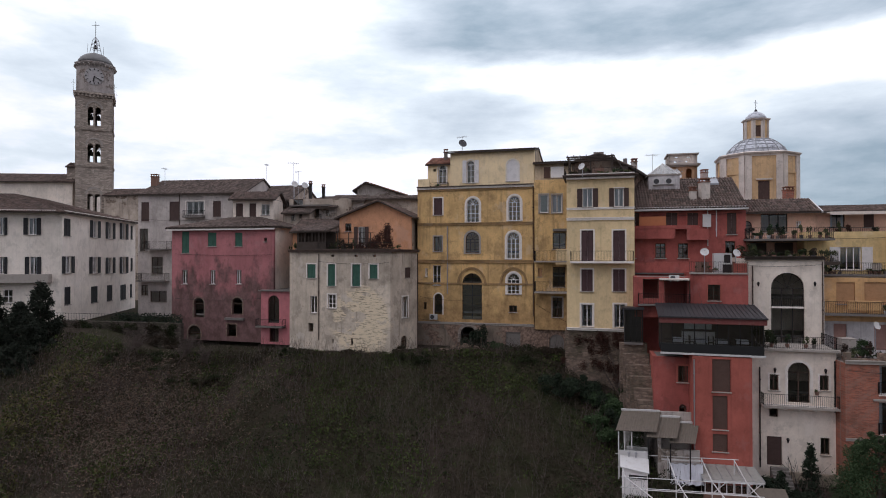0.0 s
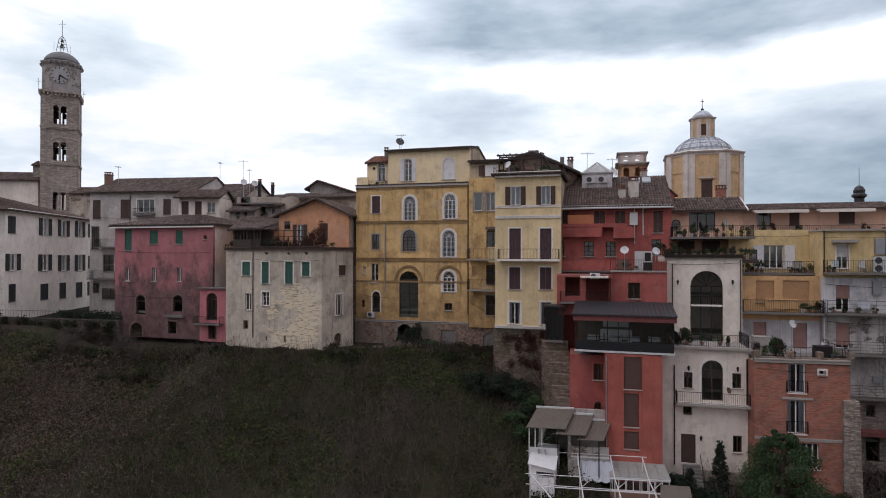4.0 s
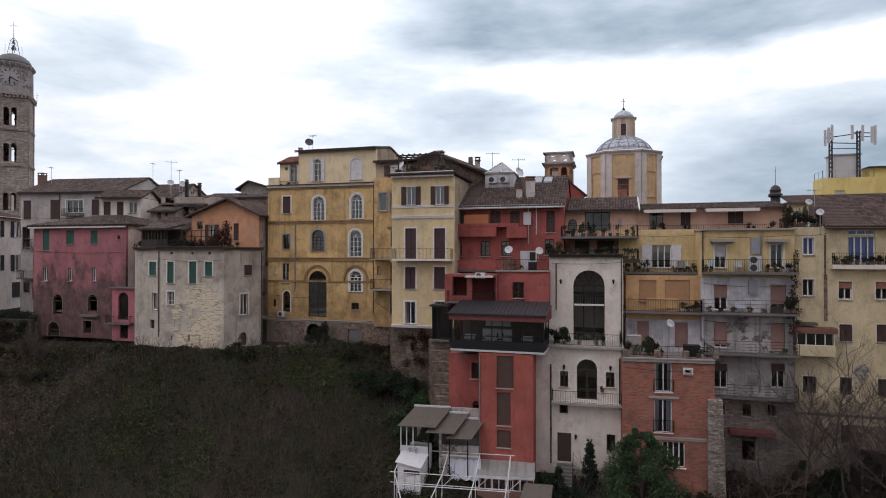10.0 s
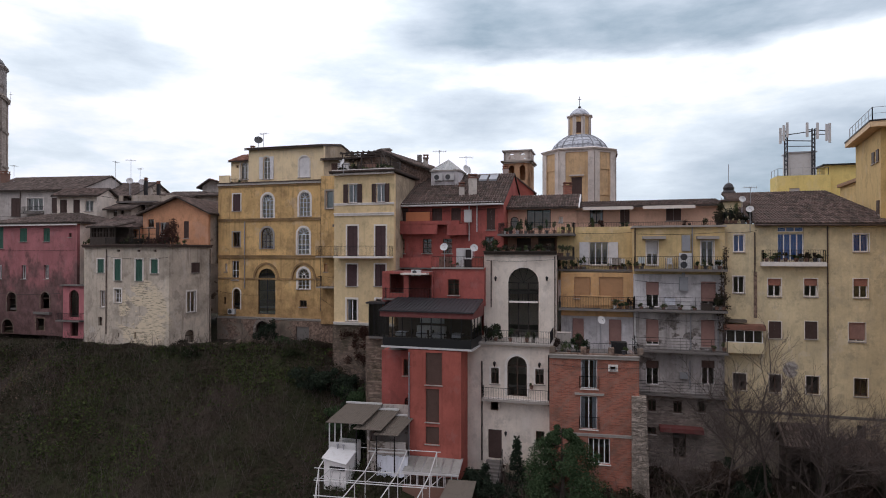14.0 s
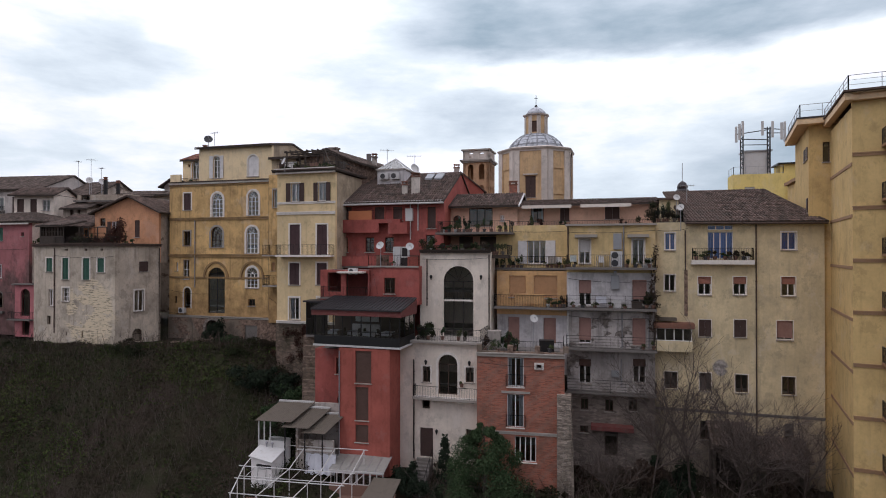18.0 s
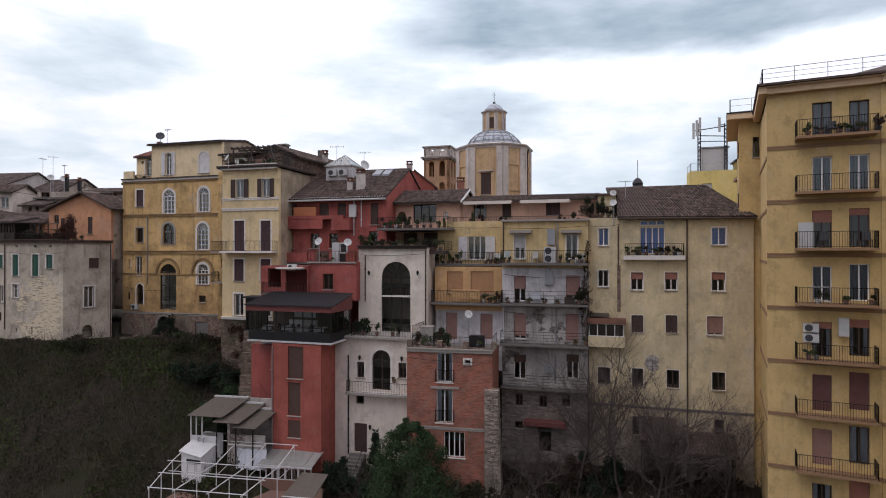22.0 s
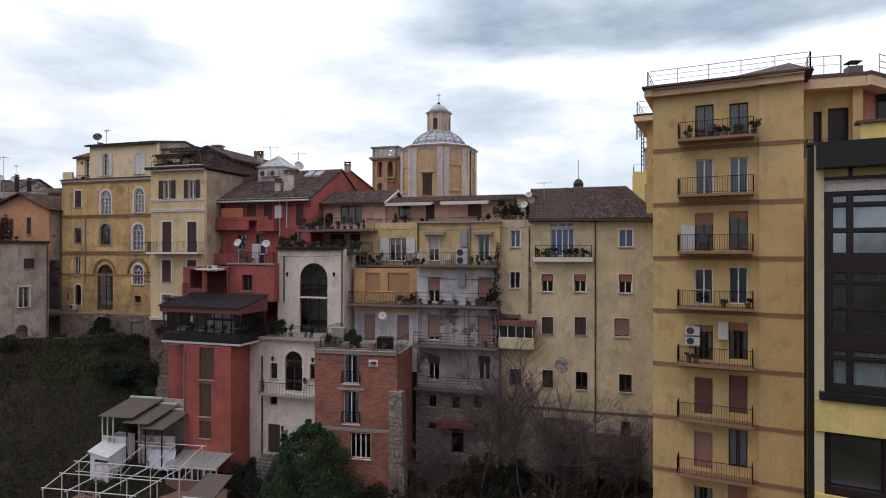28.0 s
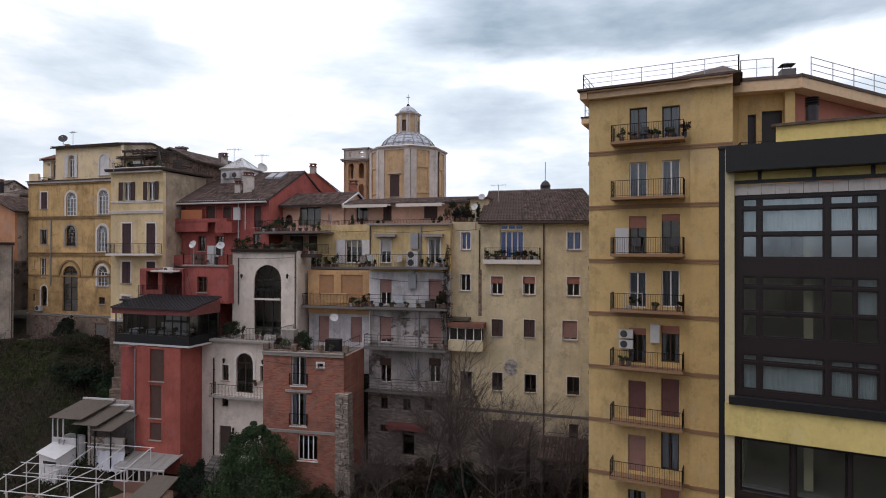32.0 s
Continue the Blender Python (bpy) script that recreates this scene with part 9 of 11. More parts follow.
def far_wings():
    # wing behind the apartment block
    h = House("rear_wing", "set-back mustard wing of the apartment block", 54.9, 44.2, 61.5, 41.2, 9, -4, 29.1, APT, category="apartment block")
    window(h, 0.9, 26.3, 1.35, 27.8, frame=BFRAME, cols=1)
    window(h, 1.55, 26.5, 2.0, 28.2, frame=BFRAME, cols=1)
    window(h, 1.5, 21.6, 2.0, 23.2, frame=BFRAME, cols=1)
    h.finish()
    for v0, z0, z1 in ((-1.3, 26.7, 27.6), (-2.7, 26.7, 27.6), (-1.2, 22.6, 23.7)):
        slab(h, "side_window", BFRAME, -0.06, -0.002, v0, v0 + 0.8, z0, z1)
        slab(h, "window_sill", TRIM_GREY, -0.1, -0.002, v0 - 0.08, v0 + 0.88, z0 - 0.08, z0)
    slab(h, "roof_slab", SOFFIT, -0.8, 7, -9, 0.8, 29.1, 29.5)
    slab(h, "roof_edge", SEAM, -0.85, 7, -9, 0.85, 29.5, 29.6)
    part("roof_railing", railing(h.F, -0.6, 6.5, -8, 0.5, 29.6, 1.0, 1.2, 0.02, mids=1), STEEL, h.root)
    k = House("low_rear_block", "low mustard block with a parapet beside the apartment wing", 60.1, 54.0, 66.0, 52.0, 6, 6, 26.3, APT, category="apartment block")
    k.finish()
    slab(k, "parapet", APT_BAND, -0.3, 6.2, -6, 0.3, 26.3, 26.6)
    # right-hand wing above the office roof
    w = House("right_wing", "apartment wing with a recessed balcony under deep eaves", 61.4, 35.4, 63.75, 34.75, 9, -4, 28.9, APT, category="apartment block")
    window(w, 0.5, 25.9, 0.95, 27.75, frame=DARK, cols=1, sill=None, panes=False)
    window(w, 1.25, 25.6, 2.34, 27.9, frame=DARK, cols=1, sill=None, panes=False)
    w.finish()
    slab(w, "roof_slab", SOFFIT, -0.4, 2.9, -9, 0.9, 28.9, 29.5)
    slab(w, "roof_edge", TILE_GREY, -0.5, 3.0, -9, 0.95, 29.5, 29.68)
    # dark sheets across both openings stand in for the recess's shade
    slab(w, "recess_shade", DARK, 1.25, 2.34, -0.3, -0.25, 25.6, 27.9)
    slab(w, "recess_shade", DARK, 0.5, 0.95, -0.3, -0.25, 25.9, 27.75)
    slab(w, "link_wall", APT, -1.2, -0.002, -0.6, -0.05, -4, 28.9)
    slab(w, "corner_pier", APT, 2.36, 2.86, -0.3, 0.5, 22, 28.9)
    part("railing", railing(w.F, 0.0, 1.9, 0.0, 0.7, 25.0, 1.0), IRON, w.root)
    part("roof_railing", railing(w.F, 0.0, 1.7, -0.2, 0.7, 29.68, 1.1, 1.6, 0.02, sides=(False, False), mids=1), STEEL, w.root)
    e = House("terracotta_storey", "terracotta-coloured set-back storey under sloping eaves", 64.0, 34.5, 80, 41.0, 9, -4, 27.6, TERRA, category="apartment block")
    e.finish()
    F = e.F
    g = Geo()
    g.hexa([F.P(-0.3, 0.9, 28.9), F.P(17, 0.9, 27.5), F.P(17, -9, 27.5), F.P(-0.3, -9, 28.9), F.P(-0.3, 0.9, 29.5), F.P(17, 0.9, 28.1), F.P(17, -9, 28.1), F.P(-0.3, -9, 29.5)])
    part("eave_board", g, SOFFIT, e.root)
    g = Geo()
    g.hexa([F.P(-0.35, 0.95, 29.502), F.P(17, 0.95, 28.102), F.P(17, -9, 28.102), F.P(-0.35, -9, 29.502), F.P(-0.35, 0.95, 29.68), F.P(17, 0.95, 28.28), F.P(17, -9, 28.28), F.P(-0.35, -9, 29.68)])
    part("roof_edge", g, TILE_GREY, e.root)
    g = Geo()
    g.hexa([F.P(0, 0.001, 27.6), F.P(15.2, 0.001, 26.6), F.P(15.2, -0.4, 26.6), F.P(0, -0.4, 27.6), F.P(0, 0.001, 28.9), F.P(15.2, 0.001, 27.6), F.P(15.2, -0.4, 27.6), F.P(0, -0.4, 28.9)])
    part("upper_wall", g, TERRA, e.root)
    g = Geo()
    for k in range(9):
        u = 0.55 + 1.75 * k
        z = 29.68 - 1.4 * (u + 0.35) / 17.35
        g.rod(F.P(u, 0.8, z), F.P(u, 0.8, z + 1.15), 0.025, 5)
    for h2 in (1.12, 0.75, 0.4):
        g.rod(F.P(0.55, 0.8, 29.6 + h2), F.P(14.55, 0.8, 28.47 + h2), 0.022, 5)
    part("roof_railing", g, STEEL, e.root)
    c = thing("roof_chimney", (64.0, 34.6, 29.7), "square rendered chimney with a metal hood on the roof", "chimney")
    F = Fr(63.6, 34.75, 64.3, 34.6)
    g = Geo()
    g.box(F, 0, 0.75, -0.7, 0, 29.6, 30.3)
    part("shaft", g, CONCRETE, c)
    g = Geo()
    g.lathe((64.0, 35.0, 30.55), [(0.55, 0), (0.3, 0.1), (0.04, 0.17)], 4, 0.6)
    for a in (-0.25, 0.25):
        g.rod((64.0 + a, 35.0, 30.3), (64.0 + a, 35.0, 30.6), 0.025, 4)
    part("hood", g, IRON, c)
    v = thing("roof_flue", (64.29, 33.0, 23.2), "dark round flue with a louvred cap on the office roof", "flue")
    g = Geo()
    g.lathe((64.29, 33.0, 22.5), [(0.31, 0), (0.31, 5.2), (0.27, 5.25)], 14)
    part("pipe", g, SEAM, v)
    for k in range(4):
        g = Geo()
        g.lathe((64.29, 33.0, 27.7 + 0.13 * k), [(0.24, 0), (0.36, 0.03), (0.36, 0.05), (0.24, 0.08)], 14)
        part("louvre", g, IRON, v)
    for k, (x, y) in enumerate(((65.6, 31.6), (67.4, 31.0), (69.2, 30.0))):
        b = thing("roof_vent", (x, y, 23.0), "low dark roof ventilator on the office roof", "vent")
        g = Geo()
        g.lathe((x, y, 22.6), [(0.5, 0), (0.5, 1.4), (0.7, 1.5), (0.7, 1.65), (0.3, 1.8)], 12)
        part("cowl", g, DARKPLASTIC, b)


TERRA = plaster("terracotta_plaster", (0.46, 0.20, 0.14), 0.9, 0.12, (0.2, 0.1, 0.07), seed=25)
far_wings()

# ---- plants on the slope ----
def scrub():
    rnd = np.random.default_rng(42)

    def strew(n, x0, x1, y0, y1, high, keep, seed):
        out = []
        m = 0
        while m < n:
            x, y = rnd.uniform(x0, x1, 4000), rnd.uniform(y0, y1, 4000)
            for a, b in zip(x, y):
                w = noise.noise(Vector((a * 0.16 + seed, b * 0.16, 5))) + 0.5 * noise.noise(Vector((a * 0.6, b * 0.6, seed)))
                if w > keep:
                    out.append((a, b, ground_z(a, b) + high * (0.15 + max(0.0, w)) * rnd.random() ** 0.7))
                    m += 1
        return np.array(out[:n])

    box = (-52, 19, 39, 59.5)
    v, f = blades(strew(52000, *box, 1.2, -0.2, 1.0), rnd, 0.10)
    o = array_mesh("bramble_thicket", v, f, SCRUB)
    tagged(o, "dark green bramble thicket covering the slope", "undergrowth", kind="stuff")
    v, f = blades(strew(46000, *box, 1.0, -0.05, 9.0), rnd, 0.085)
    o = array_mesh("dry_undergrowth", v, f, DRYSCRUB)
    tagged(o, "brown dead leaves and bracken on the slope", "undergrowth", kind="stuff")
    v, f = blades(strew(9000, -58, 15, 44, 60, 0.35, -0.1, 4.0), rnd, 0.14)
    o = array_mesh("rough_grass", v, f, GRASS)
    tagged(o, "rough green grass along the top of the slope", "grass", kind="stuff")
    v, f = blades(strew(9000, -4, 12.5, 56.2, 59.6, 0.25, -0.35, 77.0), rnd, 0.12)
    o = array_mesh("terrace_grass", v, f, GRASS)
    tagged(o, "green grass strip below the ochre palace", "grass", kind="stuff")
    v, f = blades(strew(9000, -50, -25, 41, 55, 0.4, 0.05, 31.0), rnd, 0.15)
    o = array_mesh("olive_grass", v, f, OLIVE)
    tagged(o, "patches of olive-green winter grass on the slope", "grass", kind="stuff")
    v, f = blades(strew(16000, -40, 16, 40, 59, 0.6, 0.2, 57.0), rnd, 0.11)
    o = array_mesh("green_bramble", v, f, GRASS)
    tagged(o, "patches of fresher green bramble on the slope", "undergrowth", kind="stuff")
    # dry stalks
    g = Geo()
    pts = strew(5200, *box, 0.05, -0.3, 13.0)
    for p in pts:
        h = rnd.uniform(0.5, 1.9)
        q = p + np.array([rnd.normal() * 0.35 * h, rnd.normal() * 0.35 * h, h])
        g.rod(tuple(p), tuple(q), 0.016, 3, 0.006)
    o = part("dry_stalks", g, BARK, None)
    tagged(o, "thin bare stalks standing in the scrub", "undergrowth", kind="stuff")
    # the hollow before the right-hand houses
    box = (26, 57, 30, 46.5)
    v, f = blades(strew(12000, *box, 1.2, -0.1, 21.0), rnd, 0.15)
    o = array_mesh("hollow_thicket", v, f, DRYSCRUB)
    tagged(o, "tangled brown winter thicket below the houses", "undergrowth", kind="stuff")
    g = Geo()
    for p in strew(2600, *box, 0.05, -0.4, 23.0):
        h = rnd.uniform(0.6, 2.2)
        q = p + np.array([rnd.normal() * 0.5 * h, rnd.normal() * 0.5 * h, h])
        g.rod(tuple(p), tuple(q), 0.02, 3, 0.007)
    o = part("bare_canes", g, BARK, None)
    tagged(o, "bare canes and twigs of the winter thicket", "undergrowth", kind="stuff")


GRASS = leaf_mat("rough_grass_blades", (0.038, 0.060, 0.018), (0.085, 0.098, 0.034))
OLIVE = leaf_mat("olive_winter_grass", (0.062, 0.066, 0.022), (0.135, 0.125, 0.05))
scrub()


def bush(x, y, z, w, h, seed, mat=None, label="dense dark evergreen shrub at a wall's foot", leaf=0.10):
    t = thing("shrub", (x, y, z), label, "shrub", "shrubs on the slope")
    rnd = np.random.default_rng(seed)
    allp = []
    for k in range(11):
        r = rnd.uniform(0.10, 0.30)
        c = (x + rnd.normal() * w * 0.34, y + rnd.normal() * w * 0.22, z + h * rnd.uniform(0.1, 1.0) * rnd.uniform(0.5, 1.0))
        p, d = leaf_cloud(int((150 + 130 * w * h) * r * 2.2), c, (w * r, w * r, h * r * 1.1), rnd, hollow=0.1)
        allp.append(p)
    v, f = blades(np.concatenate(allp), rnd, leaf)
    array_mesh("foliage", v, f, mat or LEAF, t)
    g = Geo()
    for k in range(11):
        q = allp[k][0] + np.array([0, 0, rnd.uniform(0, 0.4) * h])
        g.rod((x, y, z - 0.2), tuple(q), 0.03, 4, 0.008)
    part("stem", g, BARK, t)


rb_ = random.Random(77)
for k in range(15):
    x = -33 + 3.1 * k + rb_.uniform(-1.2, 1.2)
    if x < 12:
        y = 58.0 + rb_.uniform(-2.4, 0.3)
        bush(x, y, ground_z(x, y) - 0.3, rb_.uniform(1.6, 4.2), rb_.uniform(0.5, 1.15), 100 + k, rb_.choice((SCRUB, LEAF, DRYSCRUB, SCRUB)), rb_.choice(("straggling bramble bush at a wall's foot", "low ragged shrub on the slope")), 0.085)
for k, (x, y, w, h) in enumerate(((3.3, 60.5, 1.5, 2.6), (5.2, 59.4, 2.4, 0.9), (12.6, 52.0, 3.2, 2.6), (14.6, 50.5, 3.0, 2.6), (15.6, 48.2, 2.6, 2.4), (13.0, 48.6, 3.4, 2.0), (10.4, 51.5, 3.2, 1.8), (14.8, 46.2, 2.0, 2.2))):
    bush(x, y, ground_z(x, y), w, h, 140 + k, LEAF if k % 2 else LEAFDARK)
for k, (x, y, w, h, m) in enumerate(((42.6, 43.6, 3.4, 2.6, 0), (44.4, 42.8, 3.0, 3.2, 1), (51.0, 40.8, 2.8, 1.8, 0), (39.5, 42.0, 3.4, 1.6, 0), (53.2, 38.6, 2.2, 1.6, 0), (24.9, 44.0, 1.6, 1.8, 1), (25.2, 42.6, 2.0, 2.0, 1), (34.8, 41.2, 2.4, 1.6, 0))):
    bush(x, y, ground_z(x, y), w, h, 160 + k, LEAFDARK if m else DRYSCRUB)


def leafy_tree(x, y, z, w, h, seed, mat, label, cone=0.0, n=5200, leaf=0.13, name="evergreen_tree"):
    """A tapered trunk with limbs and a crown of many leaf tufts."""
    t = thing(name, (x, y, z), label, "tree")
    rnd = np.random.default_rng(seed)
    g = Geo()
    g.rod((x, y, z - 0.3), (x + 0.1, y, z + h * 0.55), 0.04 * w + 0.03, 7, 0.02 * w)
    g.rod((x + 0.1, y, z + h * 0.55), (x, y, z + h * 0.95), 0.02 * w, 6, 0.01)
    part("trunk", g, BARK, t)
    tufts = []
    g = Geo()
    m = 70
    for k in range(m):
        s = (k + 0.5) / m
        hh = z + h * (0.12 + 0.86 * s)
        r = w * 0.5 * ((1 - s) ** 0.8 if cone else min(1.0, 1.25 * (1.02 - s) ** 0.6) * min(1.0, 0.55 + 2 * s))
        th = k * 2.4 + rnd.uniform(-0.4, 0.4)
        rr = r * rnd.uniform(0.45, 1.0)
        c = (x + rr * math.cos(th), y + rr * math.sin(th), hh + rnd.uniform(-0.2, 0.2))
        g.rod((x, y, hh - 0.35 * rr), c, 0.03, 4, 0.01)
        sz = max(0.25, r * rnd.uniform(0.28, 0.48))
        p, d = leaf_cloud(n // m, c, (sz, sz, sz * 0.8), rnd, hollow=0.2)
        tufts.append(p)
    part("branch_frame", g, BARK, t)
    v, f = blades(np.concatenate(tufts), rnd, leaf)
    array_mesh("crown", v, f, mat, t)


leafy_tree(30.4, 41.2, -0.5, 6.6, 8.1, 1, LEAF, "broad dark green laurel tree before the brick house", n=34000, leaf=0.075)
leafy_tree(27.6, 44.3, 0.8, 1.9, 4.9, 2, LEAFDARK, "small dark cypress beside the outdoor stair", cone=1.0, n=3000, leaf=0.09, name="cypress")
def conifer(x, y, z, w, h, seed, label, leaders=3):
    """A broad dark conifer: upright leaders ringed by drooping, feathered boughs."""
    t = thing("conifer", (x, y, z), label, "tree")
    rnd = np.random.default_rng(seed)
    ps, limb, stem = [], Geo(), Geo()
    for a in range(leaders):
        th = 2 * math.pi * a / leaders + 0.6
        lx, ly = x + 0.22 * w * math.cos(th), y + 0.22 * w * math.sin(th)
        lh = h * (1.0 if a == 0 else rnd.uniform(0.78, 0.93))
        stem.rod((x, y, z - 0.3), (lx, ly, z + lh * 0.4), 0.22, 7, 0.13)
        stem.rod((lx, ly, z + lh * 0.4), (lx, ly, z + lh), 0.13, 6, 0.02)
        for k in range(90):
            s = rnd.random() ** 0.8
            r = w * 0.34 * (1 - s) ** 0.75 * rnd.uniform(0.6, 1.1) + 0.2
            b = rnd.uniform(0, 2 * math.pi)
            base = np.array((lx, ly, z + lh * (0.04 + 0.93 * s)))
            tip = base + np.array((r * math.cos(b), r * math.sin(b), r * rnd.uniform(-0.05, 0.55)))
            limb.rod(tuple(base), tuple(tip), 0.035, 4, 0.008)
            m = int(60 + 90 * r)
            f = rnd.random(m) ** 0.7
            sp = (0.12 + 0.28 * (1 - f) * min(1.0, r))[:, None]
            ps.append(base + (tip - base) * f[:, None] + rnd.normal(size=(m, 3)) * sp)
    part("trunk", stem, BARK, t)
    part("bough", limb, BARK, t)
    v, f = blades(np.concatenate(ps), rnd, 0.13)
    array_mesh("crown", v, f, CONIFER, t)


conifer(-41.8, 57.0, 4.6, 10.5, 12.9, 3, "large dark feathery conifer below the white house", 5)
conifer(-46.5, 58.5, 5.5, 7.0, 11.0, 4, "dark conifer beside a larger one at the slope's top")


def bare_tree(x, y, z, h, seed, label="leafless winter tree with a fine web of twigs"):
    t = thing("bare_tree", (x, y, z), label, "tree", "bare trees below the houses")
    rnd = random.Random(seed)
    trunk, twigs = Geo(), Geo()

    def grow(a, d, length, r, level):
        g = trunk if level < 1 else twigs
        seg = 3
        p = Vector(a)
        for i in range(seg):
            d = (d + Vector((rnd.uniform(-1, 1), rnd.uniform(-1, 1), rnd.uniform(-0.4, 0.6))) * 0.3).normalized()
            q = p + d * (length / seg)
            g.rod(tuple(p), tuple(q), r * (1 - 0.25 * i / seg), 6 if level < 2 else 3, r * (1 - 0.25 * (i + 1) / seg))
            if level < 4 and (level or i):
                for _ in range(2 if level == 1 else (3 if not level else rnd.choice((1, 2, 2)))):
                    th = rnd.uniform(0, 2 * math.pi)
                    s = Vector((math.cos(th), math.sin(th), rnd.uniform(-0.1, 0.9))).normalized()
                    grow(q, (d * 0.55 + s * 0.75).normalized(), length * rnd.uniform(0.4, 0.8), r * 0.5, level + 1)
            p = q
        if level < 4:
            grow(p, d, length * 0.7, r * 0.6, level + 1)

    grow((x, y, z - 0.3), Vector((rnd.uniform(-0.1, 0.1), 0, 1)), h * 0.45, 0.05 + 0.004 * h, 0)
    part("trunk", trunk, BARK, t)
    tagged(part("twig_web", twigs, BARK, t), kind="stuff")


for k, (x, y, h) in enumerate(((45.6, 41.8, 11.8), (48.4, 41.0, 10.2), (42.4, 42.4, 8.0), (51.6, 39.8, 7.0), (39.6, 40.8, 5.5), (46.8, 39.4, 8.5))):
    bare_tree(x, y, ground_z(x, y), h, 200 + k)
for k, (x, y, h) in enumerate(((-30.5, 57.0, 3.6), (-26.0, 57.4, 3.2), (-22.5, 57.0, 2.8), (15.8, 51.2, 3.6))):
    bare_tree(x, y, ground_z(x, y), h, 230 + k, "small leafless sapling against a wall")



# ---- rubble and fallen wood ----
def heap(name, label, category, n, cx, cy, sx, sy, size, mat, seed, lift=0.0):
    rnd = random.Random(seed)
    g = Geo()
    for i in range(n):
        x, y = cx + rnd.gauss(0, 1) * sx, cy + rnd.gauss(0, 1) * sy
        r = size * rnd.uniform(0.35, 1.2)
        z = ground_z(x, y) + lift * max(0.0, 1 - abs(x - cx) / (2 * sx)) * rnd.random()
        th = rnd.uniform(0, 3.1)
        F = Fr(x, y, x + math.cos(th), y + math.sin(th))
        j = lambda: rnd.uniform(-0.25, 0.25) * r
        c = []
        for zz in (-0.3, rnd.uniform(0.4, 0.8)):
            for a, b in ((-1, 1), (1, 1), (1, -1), (-1, -1)):
                c.append(F.P(a * r * 0.7 + j(), b * r * 0.5 + j(), z + zz * r + j() * 0.5))
        g.hexa(c)
    o = part(name, g, mat, None)
    tagged(o, label, category, kind="stuff")


heap("rubble_heap", "heap of broken stones below the palace", "rubble", 120, 2.2, 59.2, 1.5, 0.5, 0.2, RUBBLE, 3, 0.6)
heap("scattered_stones", "loose stones scattered along the wall's foot", "rubble", 60, -12.0, 58.2, 12.0, 0.7, 0.16, RUBBLE, 5)
heap("hollow_debris", "pale debris lying in the hollow below the houses", "rubble", 150, 46.0, 41.0, 6.0, 1.6, 0.16, QUOIN, 6)


def brushwood():
    rnd = random.Random(17)
    g = Geo()
    for i in range(3600):
        x, y = rnd.gauss(-27, 5.0), rnd.gauss(51, 4.0)
        z = ground_z(x, y) + rnd.uniform(0.05, 0.6)
        th, l = rnd.uniform(-1.6, 1.6), rnd.uniform(0.12, 0.6)
        g.rod((x, y, z), (x + l * math.cos(th), y + l * math.sin(th) * 0.6, z + rnd.uniform(-0.25, 0.35)), 0.018, 3, 0.008)
    o = part("brushwood", g, STRAW, None)
    tagged(o, "pale dead brushwood and straw lying on the slope", "brushwood", kind="stuff")
    nr = np.random.default_rng(19)
    pts = [(x, y, ground_z(x, y) + 0.55 * nr.random()) for x, y in zip(nr.normal(-27, 6.0, 15000), nr.normal(50.5, 4.2, 15000)) if y < 58]
    v, f = blades(np.array(pts), nr, 0.10)
    o = array_mesh("leaf_litter", v, f, LITTER)
    tagged(o, "brown fallen leaves spread over the bare slope", "leaf litter", kind="stuff")


LITTER = leaf_mat("brown_leaf_litter", (0.072, 0.050, 0.038), (0.15, 0.105, 0.075))
STRAW = paint("bleached_dead_wood", (0.17, 0.13, 0.10), 0.95, 0.5, (0.05, 0.04, 0.032))
brushwood()


def russet_wall():
    """Russet creeper on the rubble wall under the straw-yellow house."""
    F = nb.F
    c = thing("wall_creeper", F.P(F.L - 0.8, 0.1, nb.z0), "russet creeper spreading over the rubble wall", "climber")
    rnd = np.random.default_rng(31)
    ps = []
    for k in range(52):
        u, z = F.L - 0.3 - abs(rnd.normal()) * 2.0, nb.z1 - 0.3 - abs(rnd.normal()) * 2.4
        p, d = leaf_cloud(150, F.P(u, 0.14, z), (rnd.uniform(0.3, 0.6), 0.16, rnd.uniform(0.3, 0.7)), rnd, hollow=0.0)
        ps.append(p)
    v, f = blades(np.concatenate(ps), rnd, 0.075)
    array_mesh("foliage", v, f, REDLEAF, c)
    g = Geo()
    for p in ps:
        g.rod(F.P(F.L - 0.6, 0.05, nb.z0), tuple(p[0]), 0.025, 4, 0.008)
    part("stem", g, BARK, c)


russet_wall()


# plants run wild on the terraces
bush(*wl.F.P(1.3, -0.9, wl.z1 + 0.1), 1.7, 1.5, 301, SCRUB, "overgrown shrub spilling over a terrace rail", 0.07)
bush(*wu.F.P(0.7, -0.6, wu.z1), 1.5, 1.2, 302, SCRUB, "tangled climber on a terrace rail", 0.06)
bush(*br.F.P(2.2, -2.2, br.z1 + 0.05), 1.5, 1.4, 303, LEAF, "bushy shrub on the brick roof terrace", 0.07)
bush(*pt.F.P(1.0, 1.3, pt.z0 - 0.2), 2.0, 1.0, 304, SCRUB, "tangled climber on a terrace rail", 0.06)
bush(*pl.F.P(0.6, -0.8, pl.z1 + 0.05), 1.6, 1.9, 305, SCRUB, "dark shrub in the corner of a roof terrace", 0.07)
bush(*st.F.P(2.2, -1.5, st.z1 + 0.1), 1.3, 1.3, 310, SCRUB, "dry tangled plant on the stone house's terrace", 0.06)
bush(*st.F.P(3.9, -1.5, st.z1 + 0.1), 1.2, 1.1, 311, REDLEAF, "dry tangled plant on the stone house's terrace", 0.06)
